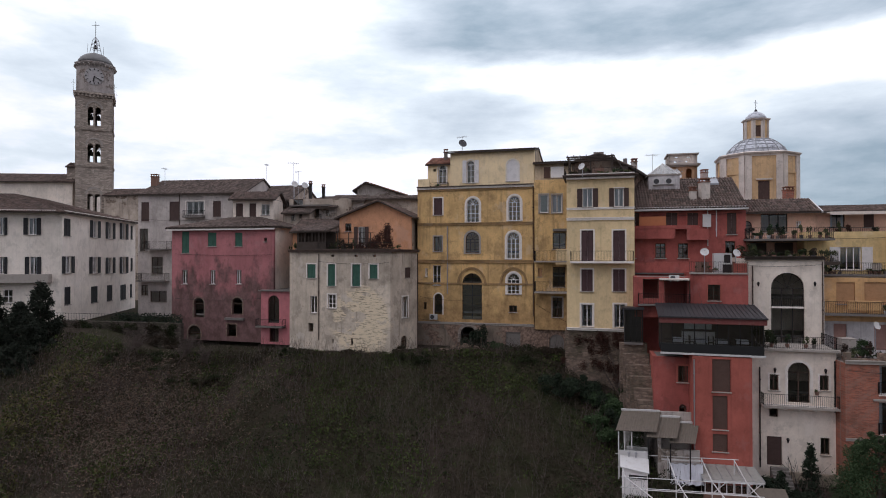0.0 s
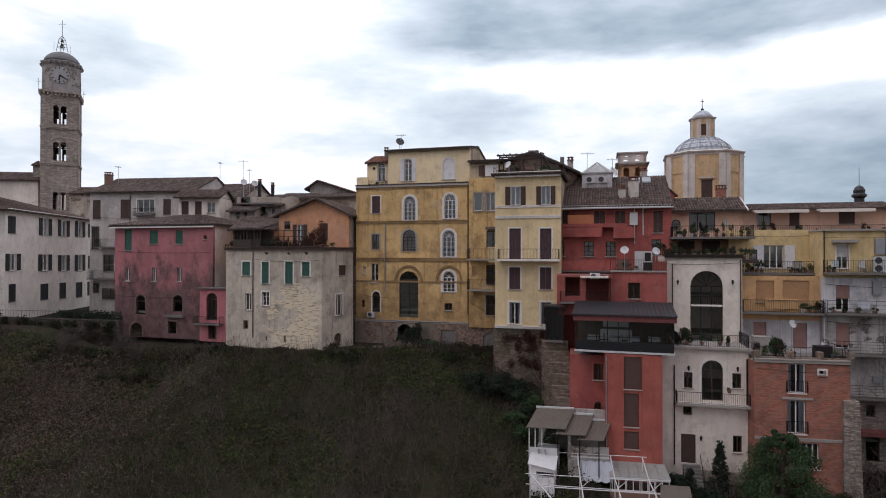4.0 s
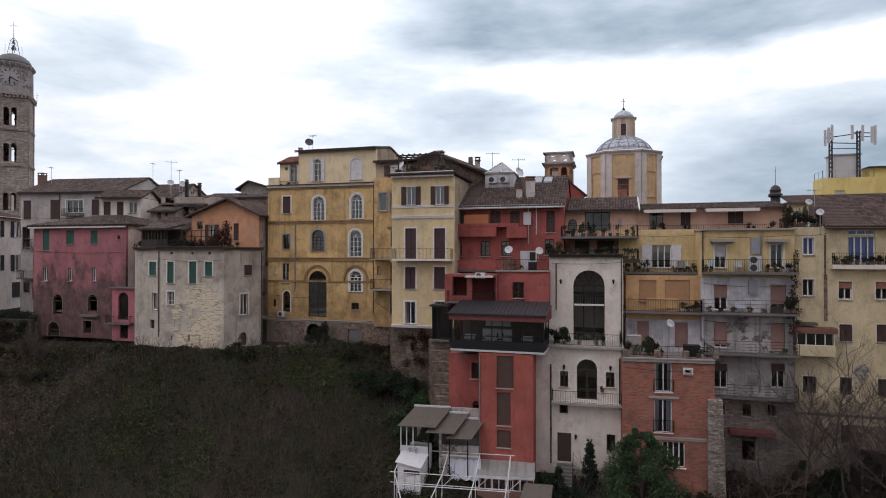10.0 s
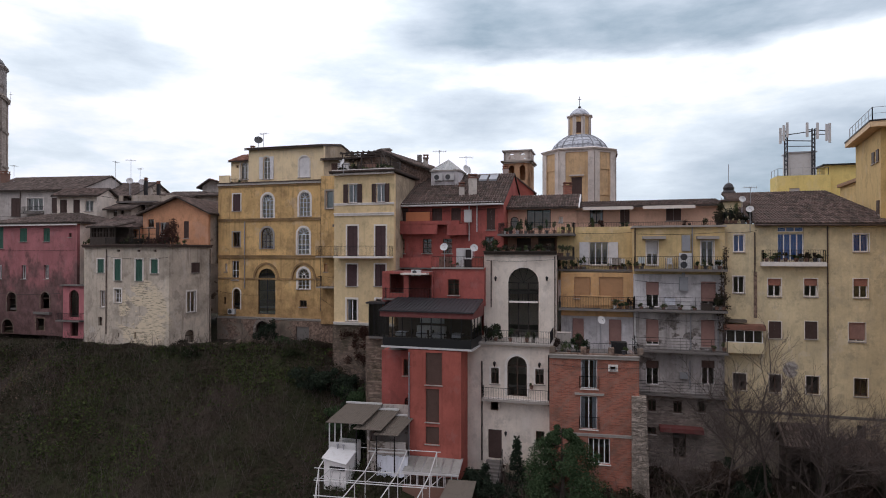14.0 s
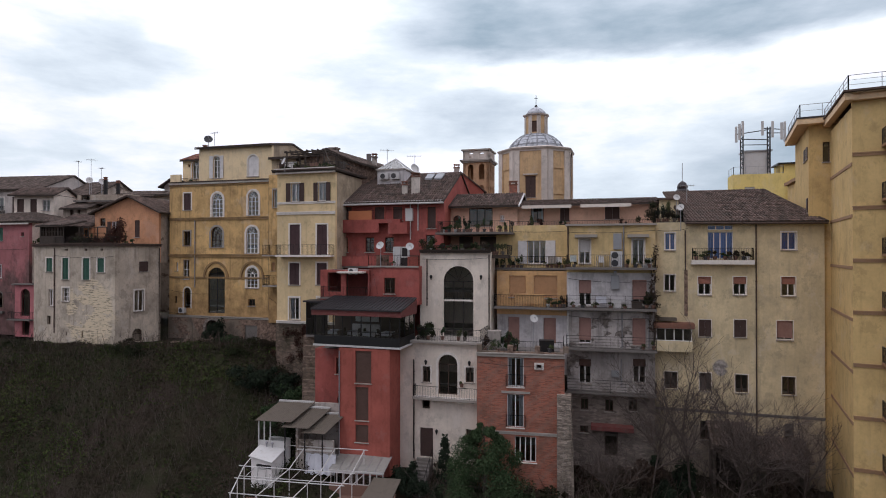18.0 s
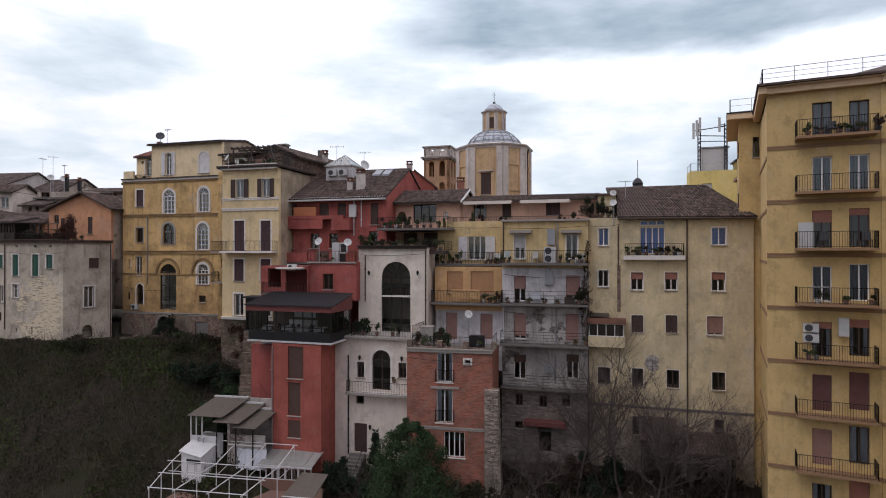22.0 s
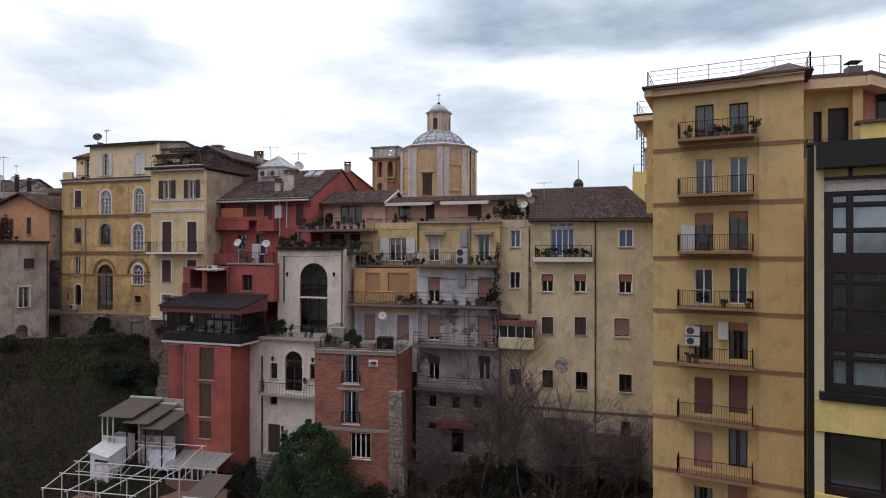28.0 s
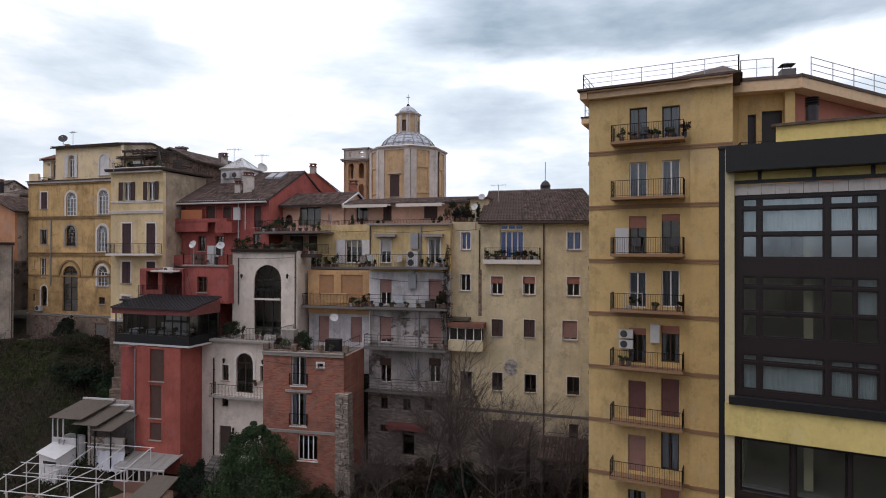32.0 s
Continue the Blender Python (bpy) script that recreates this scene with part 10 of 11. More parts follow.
bush(*st.F.P(5.6, -1.5, st.z1 + 0.1), 1.6, 1.6, 312, REDLEAF, "dry tangled plant on the stone house's terrace", 0.06)
bush(*st.F.P(0.9, -1.5, st.z1 + 0.1), 1.2, 0.9, 313, SCRUB, "dry tangled plant on the stone house's terrace", 0.06)
bush(*at.F.P(4.5, 1.4, at.z0 + 0.85), 1.2, 0.9, 306, LEAFDARK, "dark shrub on the attic terrace", 0.06)


def wall_vine():
    F = re.F
    c = thing("wall_vine", F.P(F.L - 0.2, 0.1, rg.z0), "dark dry vine climbing beside the balconies", "climber")
    rnd = np.random.default_rng(41)
    ps = []
    for k in range(22):
        z = rg.z0 + 2.0 + 6.5 * k / 22
        p, d = leaf_cloud(60, F.P(F.L - 0.15 + rnd.normal() * 0.2, 0.45, z), (0.28, 0.3, 0.35), rnd, hollow=0.0)
        ps.append(p)
    v, f = blades(np.concatenate(ps), rnd, 0.07)
    array_mesh("foliage", v, f, DRYSCRUB, c)
    g = Geo()
    for k in range(0, 22, 3):
        g.rod(F.P(F.L - 0.1, 0.1, rg.z0), tuple(ps[k][0]), 0.025, 4, 0.012)
    part("stem", g, BARK, c)


wall_vine()
# ---- dishes, aerials, chimneys ----
dish(22.06, 49.6, 19.44, r=0.35, turn=-20, drop=1.1)
dish(24.54, 49.3, 19.35, r=0.34, turn=10, drop=1.25)
dish(23.92, 58.0, 27.38, r=0.5, turn=40, pole=0.5, drop=1.0)
dish(34.68, 47.2, 13.73, r=0.33, turn=15, pole=0.5, drop=2.0)
dish(46.05, 46.0, 22.27, r=0.28, turn=-30, pole=0.8, drop=1.0)
dish(46.65, 48.5, 23.58, r=0.27, turn=-10, pole=0.5, drop=1.2)
dish(2.04, 62.0, 31.14, r=0.45, turn=20, pole=0.5, drop=0.6, mat=DARKPLASTIC, label='dark satellite dish on the palace roof')
dish(-18.97, 75.0, 28.43, r=0.42, turn=30, pole=0.5, drop=2.4)
dish(-17.9, 76.0, 28.39, r=0.42, turn=30, pole=0.5, drop=2.4)
dish(12.71, 53.5, 27.45, r=0.34, turn=-50, pole=0.5, drop=0.5)
aerial(-24.31, 81.0, 30.51, h=2.0, turn=1.7)
aerial(-19.37, 76.0, 29.3, h=2.7, turn=3.1)
aerial(-19.21, 78.0, 29.67, h=1.4, turn=2.4)
aerial(-37.87, 80.0, 30.39, h=1.4, turn=1.7)
aerial(21.3, 57.5, 28.2, h=1.6, turn=0.3)
aerial(23.92, 58.0, 27.5, h=1.8, turn=0.3)
aerial(48.1, 50.0, 24.71, h=0.6, turn=0.3)
vt = thing("roof_ventilator", (54.6, 67.8, 24.0), "slim dark ventilator with a pointed spike behind the roofs", "ventilator")
g = Geo()
g.lathe((54.6, 67.8, 12.0), [(0.5, 0), (0.5, 14.3), (0.75, 14.5), (0.75, 14.7), (0.55, 14.9), (0.6, 15.2), (0.4, 15.6), (0.12, 15.8)], 12)
part("cowl", g, SEAM, vt)
g = Geo()
g.rod((54.6, 67.8, 27.7), (54.6, 67.8, 29.9), 0.04, 5)
part("spike", g, STEEL, vt)
aerial(2.09, 63.5, 31.77, h=1.0, turn=2.4)
chimney((-39.4, 80.0, 29.62), 0.8, 1.0, TERRACOTTA)
chimney((-16.95, 75.0, 28.14), 0.35, 0.9, IRON)
chimney((-15.29, 75.0, 28.0), 0.35, 0.6, IRON)
chimney((19.95, 61.0, 28.6), 0.5, 1.0, GREYWALL)
chimney((24.4, 52.7, 25.2), 0.75, 1.25, STUCCO, pots=False)
chimney((23.4, 52.9, 25.0), 0.5, 0.7, STUCCO, pots=False)
chimney((0.32, 65.0, 30.8), 0.4, 0.5, CONCRETE)
chimney((33.5, 55.3, 25.0), 0.7, 1.0, BRICK)
aircon(re.F, 3.41, 0.25, 18.43, 0.9, 1.25, 2)
aircon(yp.F, 1.45, 0.05, 13.1, 0.8, 0.55, 1)
aircon(rl.F, 2.79, 0.05, 17.73, 0.8, 0.5, 1)
aircon(ap.F, 1.84, 0.1, 14.54, 0.8, 0.5, 1)
aircon(ap.F, 1.84, 0.1, 13.94, 0.8, 0.5, 1)
pot_row(ra.F, 0.19, 2.57, 1.0, 18.23, 6, 1, high=(0.3, 1.0))
pot_row(ra.F, 4.24, 6.47, 1.0, 18.27, 5, 2)
pot_row(re.F, 0.08, 0.95, 0.8, 18.36, 2, 3)
pot_row(re.F, 4.45, 6.79, 0.8, 18.4, 4, 4)
pot_row(rc.F, 4.11, 5.88, 0.7, 15.11, 4, 5, high=(0.3, 0.8))
pot_row(rf.F, 5.89, 6.78, 0.7, 15.25, 3, 6, high=(0.8, 1.5))
pot_row(rf.F, 0.21, 4.74, 0.75, 15.11, 5, 7, high=(0.2, 0.4))
pot_row(rg.F, 5.68, 6.78, 0.8, 12.09, 2, 8)
pot_row(at.F, 0.25, 12.35, 1.35, 21.48, 18, 9, high=(0.2, 1.1), mats=(POTLEAF, DRYSCRUB, LEAF, POTLEAF, REDLEAF))
pot_row(pt.F, -0.2, 6.0, 1.4, 21.36, 11, 10, high=(0.2, 1.1), mats=(POTLEAF, DRYSCRUB, LEAF, POTLEAF))
pot_row(og.F, 0.13, 7.8, 3.5, 20.29, 18, 11, high=(0.3, 1.0))
pot_row(oa.F, 0.13, 4.86, 2.8, 20.29, 7, 12)
pot_row(pl.F, 2.84, 6.96, 0.35, 19.01, 9, 13, high=(0.25, 0.6))
pot_row(ap.F, 1.94, 5.56, 0.8, 26.05, 6, 14, high=(0.25, 0.6))
pot_row(ap.F, 1.91, 5.53, 0.8, 16.27, 3, 17, high=(0.25, 0.6))
pot_row(ap.F, 1.84, 2.71, 0.8, 12.99, 2, 30)
pot_row(wl.F, 1.0, 5.8, -0.5, wl.z1 + 0.18, 4, 20, high=(0.4, 1.2))
pot_row(br.F, 0.3, 3.0, -1.2, br.z1 + 0.05, 5, 21, high=(0.4, 1.2))
pot_row(br.F, 0.3, 6.4, -0.15, br.z1 + 0.35, 2, 22, high=(0.2, 0.5))
pot_row(wu.F, 0.2, 6.0, -0.3, wu.z1 + 0.02, 6, 23, high=(0.3, 0.8))
pot_row(rb.F, 0.2, 1.8, -0.5, rb.z1 + 0.02, 3, 24)
pot_row(yp.F, 0.4, 2.2, -0.8, yp.z1 + 0.05, 3, 25)
pot_row(wl.F, 4.6, 5.0, 0.4, wl.z0 + 7.6, 1, 26)
lounge_chair(ra.F, 5.55, 0.6, 18.28, PLASTIC)
lounge_chair(ra.F, 5.18, 0.6, 18.28, PLASTIC)
lounge_chair(re.F, 2.7, 0.5, 18.38, PLASTIC)
lounge_chair(ap.F, 2.87, 0.6, 19.53, DARKPLASTIC)
lounge_chair(ap.F, 4.95, 0.6, 19.52, DARKPLASTIC)
lounge_chair(ap.F, 4.65, 0.6, 25.88, DARKPLASTIC)
lounge_chair(ap.F, 3.32, 0.6, 26.0, DARKPLASTIC)
lounge_chair(rg.F, -0.0, 0.5, 11.85, PLASTIC)
wall_lamp(wu.F, 1.01, 17.49)
wall_lamp(wu.F, 5.27, 17.53)
wall_lamp(wl.F, 1.96, 10.88)
wall_lamp(wl.F, 5.49, 10.96)
wall_lamp(wl.F, 2.85, 5.44)
slab(ap, 'screen', PLASTIC, 1.62, 2.38, 0.3, 0.33, 19.47, 21.02, 'white plastic balcony screen')
slab(ap, 'wall_boiler', PLASTIC, 3.61, 4.12, 0.001, 0.4, 14.38, 15.43, 'white wall-hung boiler')
slab(ap, 'boiler_panel', BLIND, 3.79, 3.95, 0.401, 0.41, 14.68, 15.13)
# ---- roof terraces, pergolas and skylights ----
def roof_pergola():
    """Dark timber pergola, clutter and a low loft roof on the straw-yellow house."""
    t = thing("roof_pergola", ny.F.P(0, 0, ny.z1), "dark timber pergola over a roof terrace", "pergola")
    F, z = ny.F, ny.z1 + 0.22
    for u in (0.1, 2.1, 4.1):
        for v in (-1.5, -4.0):
            g = Geo()
            g.box(F, u, u + 0.11, v, v + 0.11, z, z + 2.0)
            part("post", g, WOODDARK, t)
    for v in (-1.5, -2.7, -4.0):
        g = Geo()
        g.box(F, -0.1, 4.4, v - 0.02, v + 0.13, z + 2.0, z + 2.14)
        part("beam", g, WOODDARK, t)
    for k in range(8):
        g = Geo()
        u = 0.0 + 0.58 * k
        g.box(F, u, u + 0.06, -4.3, -1.2, z + 2.14, z + 2.22)
        part("rafter", g, WOODDARK, t)
    for a, b in (((4.2, -1.45, z + 1.95), (6.0, -8.0, z + 1.1)), ((4.2, -1.45, z + 1.0), (6.0, -8.0, z + 0.6)), ((4.2, -1.4, z + 2.2), (5.4, -0.6, z + 0.2))):
        g = Geo()
        g.rod(F.P(*a), F.P(*b), 0.05, 5)
        part("side_rail", g, WOODDARK, t)
    g = Geo()
    g.box(F, -0.35, F.L + 0.35, -0.2, 0.5, z + 0.002, z + 0.12)
    g.box(F, F.L + 0.05, F.L + 0.35, -8.0, -0.21, z + 0.002, z + 0.12)
    part("coping_tiles", g, TILE, t)
    part("railing", railing(F, -0.2, 6.2, -7.9, -0.3, z, 0.8, 0.3), IRON, t)
    for k, (u, v, w, h) in enumerate(((1.0, -1.6, 1.3, 0.8), (2.6, -2.0, 0.8, 1.0), (3.4, -1.6, 1.4, 0.6), (4.9, -3.0, 0.7, 1.2))):
        g = Geo()
        g.box(F, u, u + w, v, v + 0.5, z, z + h)
        part("storage_chest", g, (WOODDARK, TERRACOTTA, TANWALL, WOODDARK)[k], t)
    # low loft with a dark tiled gable behind the terrace
    s = thing("roof_loft", F.P(3, -5, z), "weathered loft with a dark tiled gable roof behind a terrace", "loft")
    a, b, c, d = (-0.2, -4.5), (5.6, -4.9), (8.6, -11.5), (2.4, -11.5)
    za, zb, zr = 29.15, 28.75, 30.0
    g = Geo()
    g.hexa([F.P(*q, 26.0) for q in (a, b, c, d)] + [F.P(*a, za), F.P(*b, zb), F.P(*c, zb - 0.8), F.P(*d, za - 0.8)])
    g.face([F.P(*a, za), F.P(*b, zb), F.P(2.9, -4.7, zr)])
    part("wall", g, BASEWALL, s)
    tiled_roof(s, F.P(6.0, -4.4, zb - 0.12), F.P(9.0, -11.6, zb - 0.92), F.P(6.2, -11.6, zr - 0.75), F.P(2.9, -4.2, zr + 0.05), TILE_GREY, seed=50)
    tiled_roof(s, F.P(2.0, -11.6, za - 0.9), F.P(-0.5, -4.2, za - 0.1), F.P(2.9, -4.2, zr + 0.05), F.P(6.2, -11.6, zr - 0.75), TILE_GREY, seed=51)
    g = Geo()
    g.box(F, 2.5, 3.3, -6.4, -5.7, 29.6, 30.25)
    g.box(F, 2.4, 3.4, -6.5, -5.6, 30.25, 30.4)
    part("chimney_stack", g, DARKSTONE, s)
    g = Geo()
    g.box(F, 5.4, 5.8, -9.0, -8.6, 28.8, 30.1)
    part("flue", g, CONCRETE, s)
    pot_row(F, 0.2, 6.0, -0.3, z, 7, 60, high=(0.2, 0.7))


roof_pergola()
part("railing", railing(yp.F, 0.1, 3.2, -4.0, -0.3, yp.z1, 0.9, 0.14), IRON, yp.root)
slab(yp, 'corner_parapet', CREAM_TOP, 0.02, 1.3, -0.35, -0.06, yp.z1 + 0.46, yp.z1 + 1.3)
# roof terrace and stair hut over the low corner of the butter-yellow house
slab(pl, "terrace_floor", CONCRETE, 0.3, 2.2, -6, -0.4, pl.z1 - 0.02, pl.z1 + 0.06)
part("railing", railing(pl.F, 0.1, 2.1, -4, -0.2, pl.z1, 0.9, 0.14), IRON, pl.root)
slab(pl, "stair_hut", PALE, 0.6, 2.1, -6.5, -3.5, pl.z1 + 0.06, pl.z1 + 2.1)
slab(pl, "hut_roof", TILE, 0.4, 2.2, -6.7, -3.2, pl.z1 + 2.1, pl.z1 + 2.25)
pot_row(pl.F, 0.2, 2.0, -0.5, pl.z1 + 0.06, 5, 80, high=(0.4, 1.4), mats=(LEAF, LEAFDARK, POTLEAF))


def glass_pyramid():
    F = Fr(20.5, 56.2, 23.2, 55.5)
    t = thing("pyramid_skylight", F.P(0, 0, 26), "glazed pyramid skylight on a white stair head", "skylight")
    g = Geo()
    g.box(F, 0, 2.75, -2.75, 0, 22.0, 27.5)
    part("base", g, CHALK, t)
    g = Geo()
    g.box(F, -0.12, 2.87, -2.87, 0.12, 27.5, 27.62)
    part("rim", g, TRIM_GREY, t)
    c = [F.P(0, 0, 27.62), F.P(2.75, 0, 27.62), F.P(2.75, -2.75, 27.62), F.P(0, -2.75, 27.62)]
    tip = F.P(1.38, -1.38, 28.8)
    for i in range(4):
        g = Geo()
        g.face([c[i], c[(i + 1) % 4], tip])
        part("pane", g, GLASS, t)
        g = Geo()
        g.rod(c[i], tip, 0.05, 5)
        part("bar", g, WMETAL, t)
        m = tuple((a + b) / 2 for a, b in zip(c[i], c[(i + 1) % 4]))
        g = Geo()
        g.rod(m, tip, 0.035, 5)
        part("bar", g, WMETAL, t)
    aircon(F, 0.35, 0.02, 26.6)
    aircon(F, 1.45, 0.02, 26.6)


glass_pyramid()


def peach_terraces():
    """The stacked planted terraces between the red house and the row."""
    F = pt.F
    L = F.L
    t = thing("stacked_terraces", F.P(0, 0, 18.6), "two shaded planted terraces with iron railings", "terrace")
    z = pt.z0 + 1.75
    g = Geo()
    g.box(F, -0.3, L + 0.1, -2.6, 1.9, z - 0.18, z)
    part("slab", g, CONCRETE, t)
    part("railing", railing(F, -0.2, L, 0.0, 1.8, z, 0.95, 0.14), IRON, t)
    g = Geo()
    g.box(F, -0.3, L + 0.1, 1.75, 2.9, z - 2.25, z - 1.95)
    part("planter_slab", g, WOODDARK, t)
    part("railing", railing(F, -0.2, L, 0.4, 2.8, z - 1.95, 0.8, 0.14), IRON, t)
    for u, w, m in ((0.8, 1.3, BFRAME), (2.8, 1.5, BFRAME), (4.9, 1.1, ROLL_RUST)):
        g = Geo()
        g.box(F, u, u + w, -2.3, -2.22, z - 1.9, z - 0.3)
        part("door", g, m, t)
    pot_row(F, 0, L, 2.6, z - 1.95, 12, 70, high=(0.3, 0.9))
    pot_row(F, 0, L * 0.5, 1.3, z, 5, 71, high=(0.5, 1.3), mats=(LEAF, LEAFDARK))
    part("railing", railing(at.F, 0.0, at.F.L, 0.5, 1.75, at.z0 + 0.85, 0.9, 0.14), IRON, at.root)
    slab(at, "terrace_slab", CONCRETE, 0.0, at.F.L, 0.002, 1.9, at.z0 + 0.65, at.z0 + 0.85)
    slab(at, "terrace_wall", YELLOW_PALE, 0.0, at.F.L, 1.6, 1.85, at.z0 - 0.6, at.z0 + 0.64)


peach_terraces()


def orange_terrace():
    F = st.F
    part("railing", railing(F, -0.1, F.L, -0.6, -0.1, st.z1 + 0.1, 0.85, 0.14), IRON, st.root)
    slab(st, "terrace_floor", CONCRETE, 0, F.L, -3.6, -0.1, st.z1 - 0.01, st.z1 + 0.1)
    # russet creeper grown up against the orange wall
    c = thing("creeper", F.P(F.L - 1.4, -1.5, st.z1), "large russet creeper climbing by the terrace", "climber")
    rnd = np.random.default_rng(8)
    ps = []
    for u, h, w in ((F.L - 0.9, 2.2, 0.55), (F.L - 1.4, 1.5, 0.6), (F.L - 2.1, 0.9, 0.6), (F.L - 0.8, 1.0, 0.6), (F.L - 2.6, 0.6, 0.5)):
        p, d = leaf_cloud(420, F.P(u, -1.6, st.z1 + h), (w, 0.5, 0.8), rnd, hollow=0.1)
        ps.append(p)
    v, f = blades(np.concatenate(ps), rnd, 0.09)
    array_mesh("foliage", v, f, REDLEAF, c)
    g = Geo()
    for p in ps:
        g.rod(F.P(F.L - 1.3, -1.6, st.z1), tuple(p[3]), 0.03, 4, 0.01)
    part("stem", g, BARK, c)


orange_terrace()


def timber_porch():
    F, z = st.F, st.z1 + 0.1
    t = thing("timber_porch", F.P(0, -1, z), "dark open timber porch on a roof terrace", "porch")
    g = Geo()
    g.box(F, -2.6, 0.6, -3.0, -2.9, z, z + 2.0)
    g.box(F, -2.6, -2.5, -2.9, -0.6, z, z + 2.0)
    part("wall", g, WOODDARK, t)
    for k in range(4):
        g = Geo()
        u = -2.5 + 0.78 * k
        bars(g, F, u, u + 0.75, -0.6, z + 0.9, z + 2.0, 0.08, 0.05, 2, 2)
        part("window_frame", g, WOODDARK, t)
    g = Geo()
    g.box(F, -2.5, 0.6, -0.66, -0.58, z, z + 0.9)
    part("apron", g, WOODDARK, t)
    tiled_roof(t, F.P(-2.9, -0.3, z + 2.05), F.P(0.8, -0.3, z + 2.05), F.P(0.8, -3.2, z + 2.7), F.P(-2.9, -3.2, z + 2.7), TILE_GREY, seed=120)
    q = thing("timber_trellis", F.P(3, -2, z), "weathered timber trellis with plants on a roof terrace", "trellis")
    for u in (1.4, 2.6, 3.8, 5.0):
        g = Geo()
        g.box(F, u, u + 0.08, -1.7, -1.62, z, z + 1.9)
        part("post", g, WOODDARK, q)
    for h in (0.7, 1.25, 1.85):
        g = Geo()
        g.box(F, 1.2, 5.3, -1.72, -1.66, z + h, z + h + 0.06)
        part("rail", g, WOODDARK, q)


timber_porch()


def slope_walls():
    """Dry-stone retaining wall and clipped hedge below the white house."""
    w = thing("retaining_wall", (-42, 64.3, 9), "long dark stone retaining wall with a mesh fence", "wall")
    F = Fr(-43.5, 65.2, -27.6, 61.9)
    g = Geo()
    g.box(F, 0, F.L, -0.5, 0, 7.5, 12.75)
    part("wall", g, OLDWALL, w)
    part("fence", railing(F, 0, F.L, -0.3, -0.25, 12.75, 0.8, 0.35, 0.012, sides=(False, False)), IRON, w)
    h = thing("clipped_hedge", F.P(8, -1.2, 12), "dark clipped hedge behind the fence", "hedge")
    rnd = np.random.default_rng(12)
    ps = []
    for k in range(9):
        p, d = leaf_cloud(320, F.P(7.5 + 0.9 * k, -1.3, 12.7), (0.8, 0.7, 1.0), rnd, hollow=0.4)
        ps.append(p)
    v, f = blades(np.concatenate(ps), rnd, 0.12)
    array_mesh("foliage", v, f, LEAFDARK, h)
    g = Geo()
    for k in range(5):
        g.rod(F.P(7.8 + 1.7 * k, -1.3, 11.8), F.P(7.8 + 1.7 * k, -1.3, 12.9), 0.03, 4)
    part("stem", g, BARK, h)
    v = thing("wall_ivy", F.P(6, 0.1, 8.5), "dark ivy and bramble hanging over the retaining wall", "climber")
    ps, g = [], Geo()
    for k in range(120):
        u, z = rnd.uniform(0.2, F.L - 0.2), rnd.uniform(8.6, 12.6)
        p, d = leaf_cloud(130, F.P(u, 0.12, z), (rnd.uniform(0.4, 0.9), 0.2, rnd.uniform(0.3, 0.7)), rnd, hollow=0.0)
        ps.append(p)
        if k % 4 == 0:
            g.rod(F.P(u, 0.06, 8.0), F.P(u, 0.06, z), 0.025, 4, 0.01)
    bv_, bf_ = blades(np.concatenate(ps), rnd, 0.1)
    array_mesh("foliage", bv_, bf_, SCRUB, v)
    part("stem", g, BARK, v)
    # small sheds at the foot of the butter-yellow house
    F = pl.F
    for u0, u1, ze, zr, mat, nm in ((3.9, 6.2, 5.4, 6.6, CORRUG, "moss-grown lean-to shed against the house wall"), (7.2, 10.2, 4.75, 5.7, TILE, "low shed with a clay-tile roof")):
        s = thing("garden_shed", F.P(u0, 1.5, 1.5), nm, "shed", "sheds below the houses")
        g = Geo()
        g.box(F, u0, u0 + 0.2, 0.0, 2.0, 0.5, ze)
        g.box(F, u1 - 0.2, u1, 0.0, 2.0, 0.5, ze)
        g.box(F, u0 + 0.2, u1 - 0.2, 0.02, 0.2, 0.5, ze)
        part("wall", g, OLDWALL, s)
        tiled_roof(s, F.P(u0 - 0.2, 2.4, ze), F.P(u1 + 0.2, 2.4, ze), F.P(u1 + 0.2, 0.05, zr), F.P(u0 - 0.2, 0.05, zr), TILE if u0 > 5 else TILE_GREY, seed=int(u0 * 10))
    # flower-box steps climbing beside the red house
    b = thing("stepped_wall", (15.6, 50.5, 6), "stepped brick and stone wall beside the red house", "wall")
    for k in range(6):
        g = Geo()
        F = Fr(15.2 + 0.12 * k, 50.6 - 0.55 * k, 17.4, 50.2 - 0.55 * k)
        g.box(F, 0, F.L, -0.55, 0, 3.0, 12.4 - 0.85 * k)
        part("step_block", g, RUBBLE, b)
    # glazed porch on the red side block
    p = thing("corner_porch", (15.6, 50.2, 12.4), "small dark glazed porch hung on the corner", "porch")
    F = Fr(15.5, 50.3, 17.0, 49.9)
    g = Geo()
    bars(g, F, 0, 1.5, 0.0, 12.5, 15.3, 0.07, 0.07, 3, 2)
    part("frame", g, IRON, p)
    g = Geo()
    g.face([F.P(0, -0.03, 12.5), F.P(1.5, -0.03, 12.5), F.P(1.5, -0.03, 15.3), F.P(0, -0.03, 15.3)])
    part("pane", g, GLASS, p)
    g = Geo()
    g.box(F, -0.2, 1.6, -1.3, 0.2, 15.3, 15.45)
    part("roof", g, SEAM, p)
    g = Geo()
    g.box(F, 0, 1.5, -1.2, 0, 12.3, 12.5)
    part("floor", g, CONCRETE, p)
    g = Geo()
    g.box(F, 0.05, 1.45, -1.2, -1.1, 12.5, 15.3)
    g.box(F, 0.0, 0.05, -1.2, -0.08, 12.5, 15.3)
    part("back_panel", g, SEAM, p)


slope_walls()

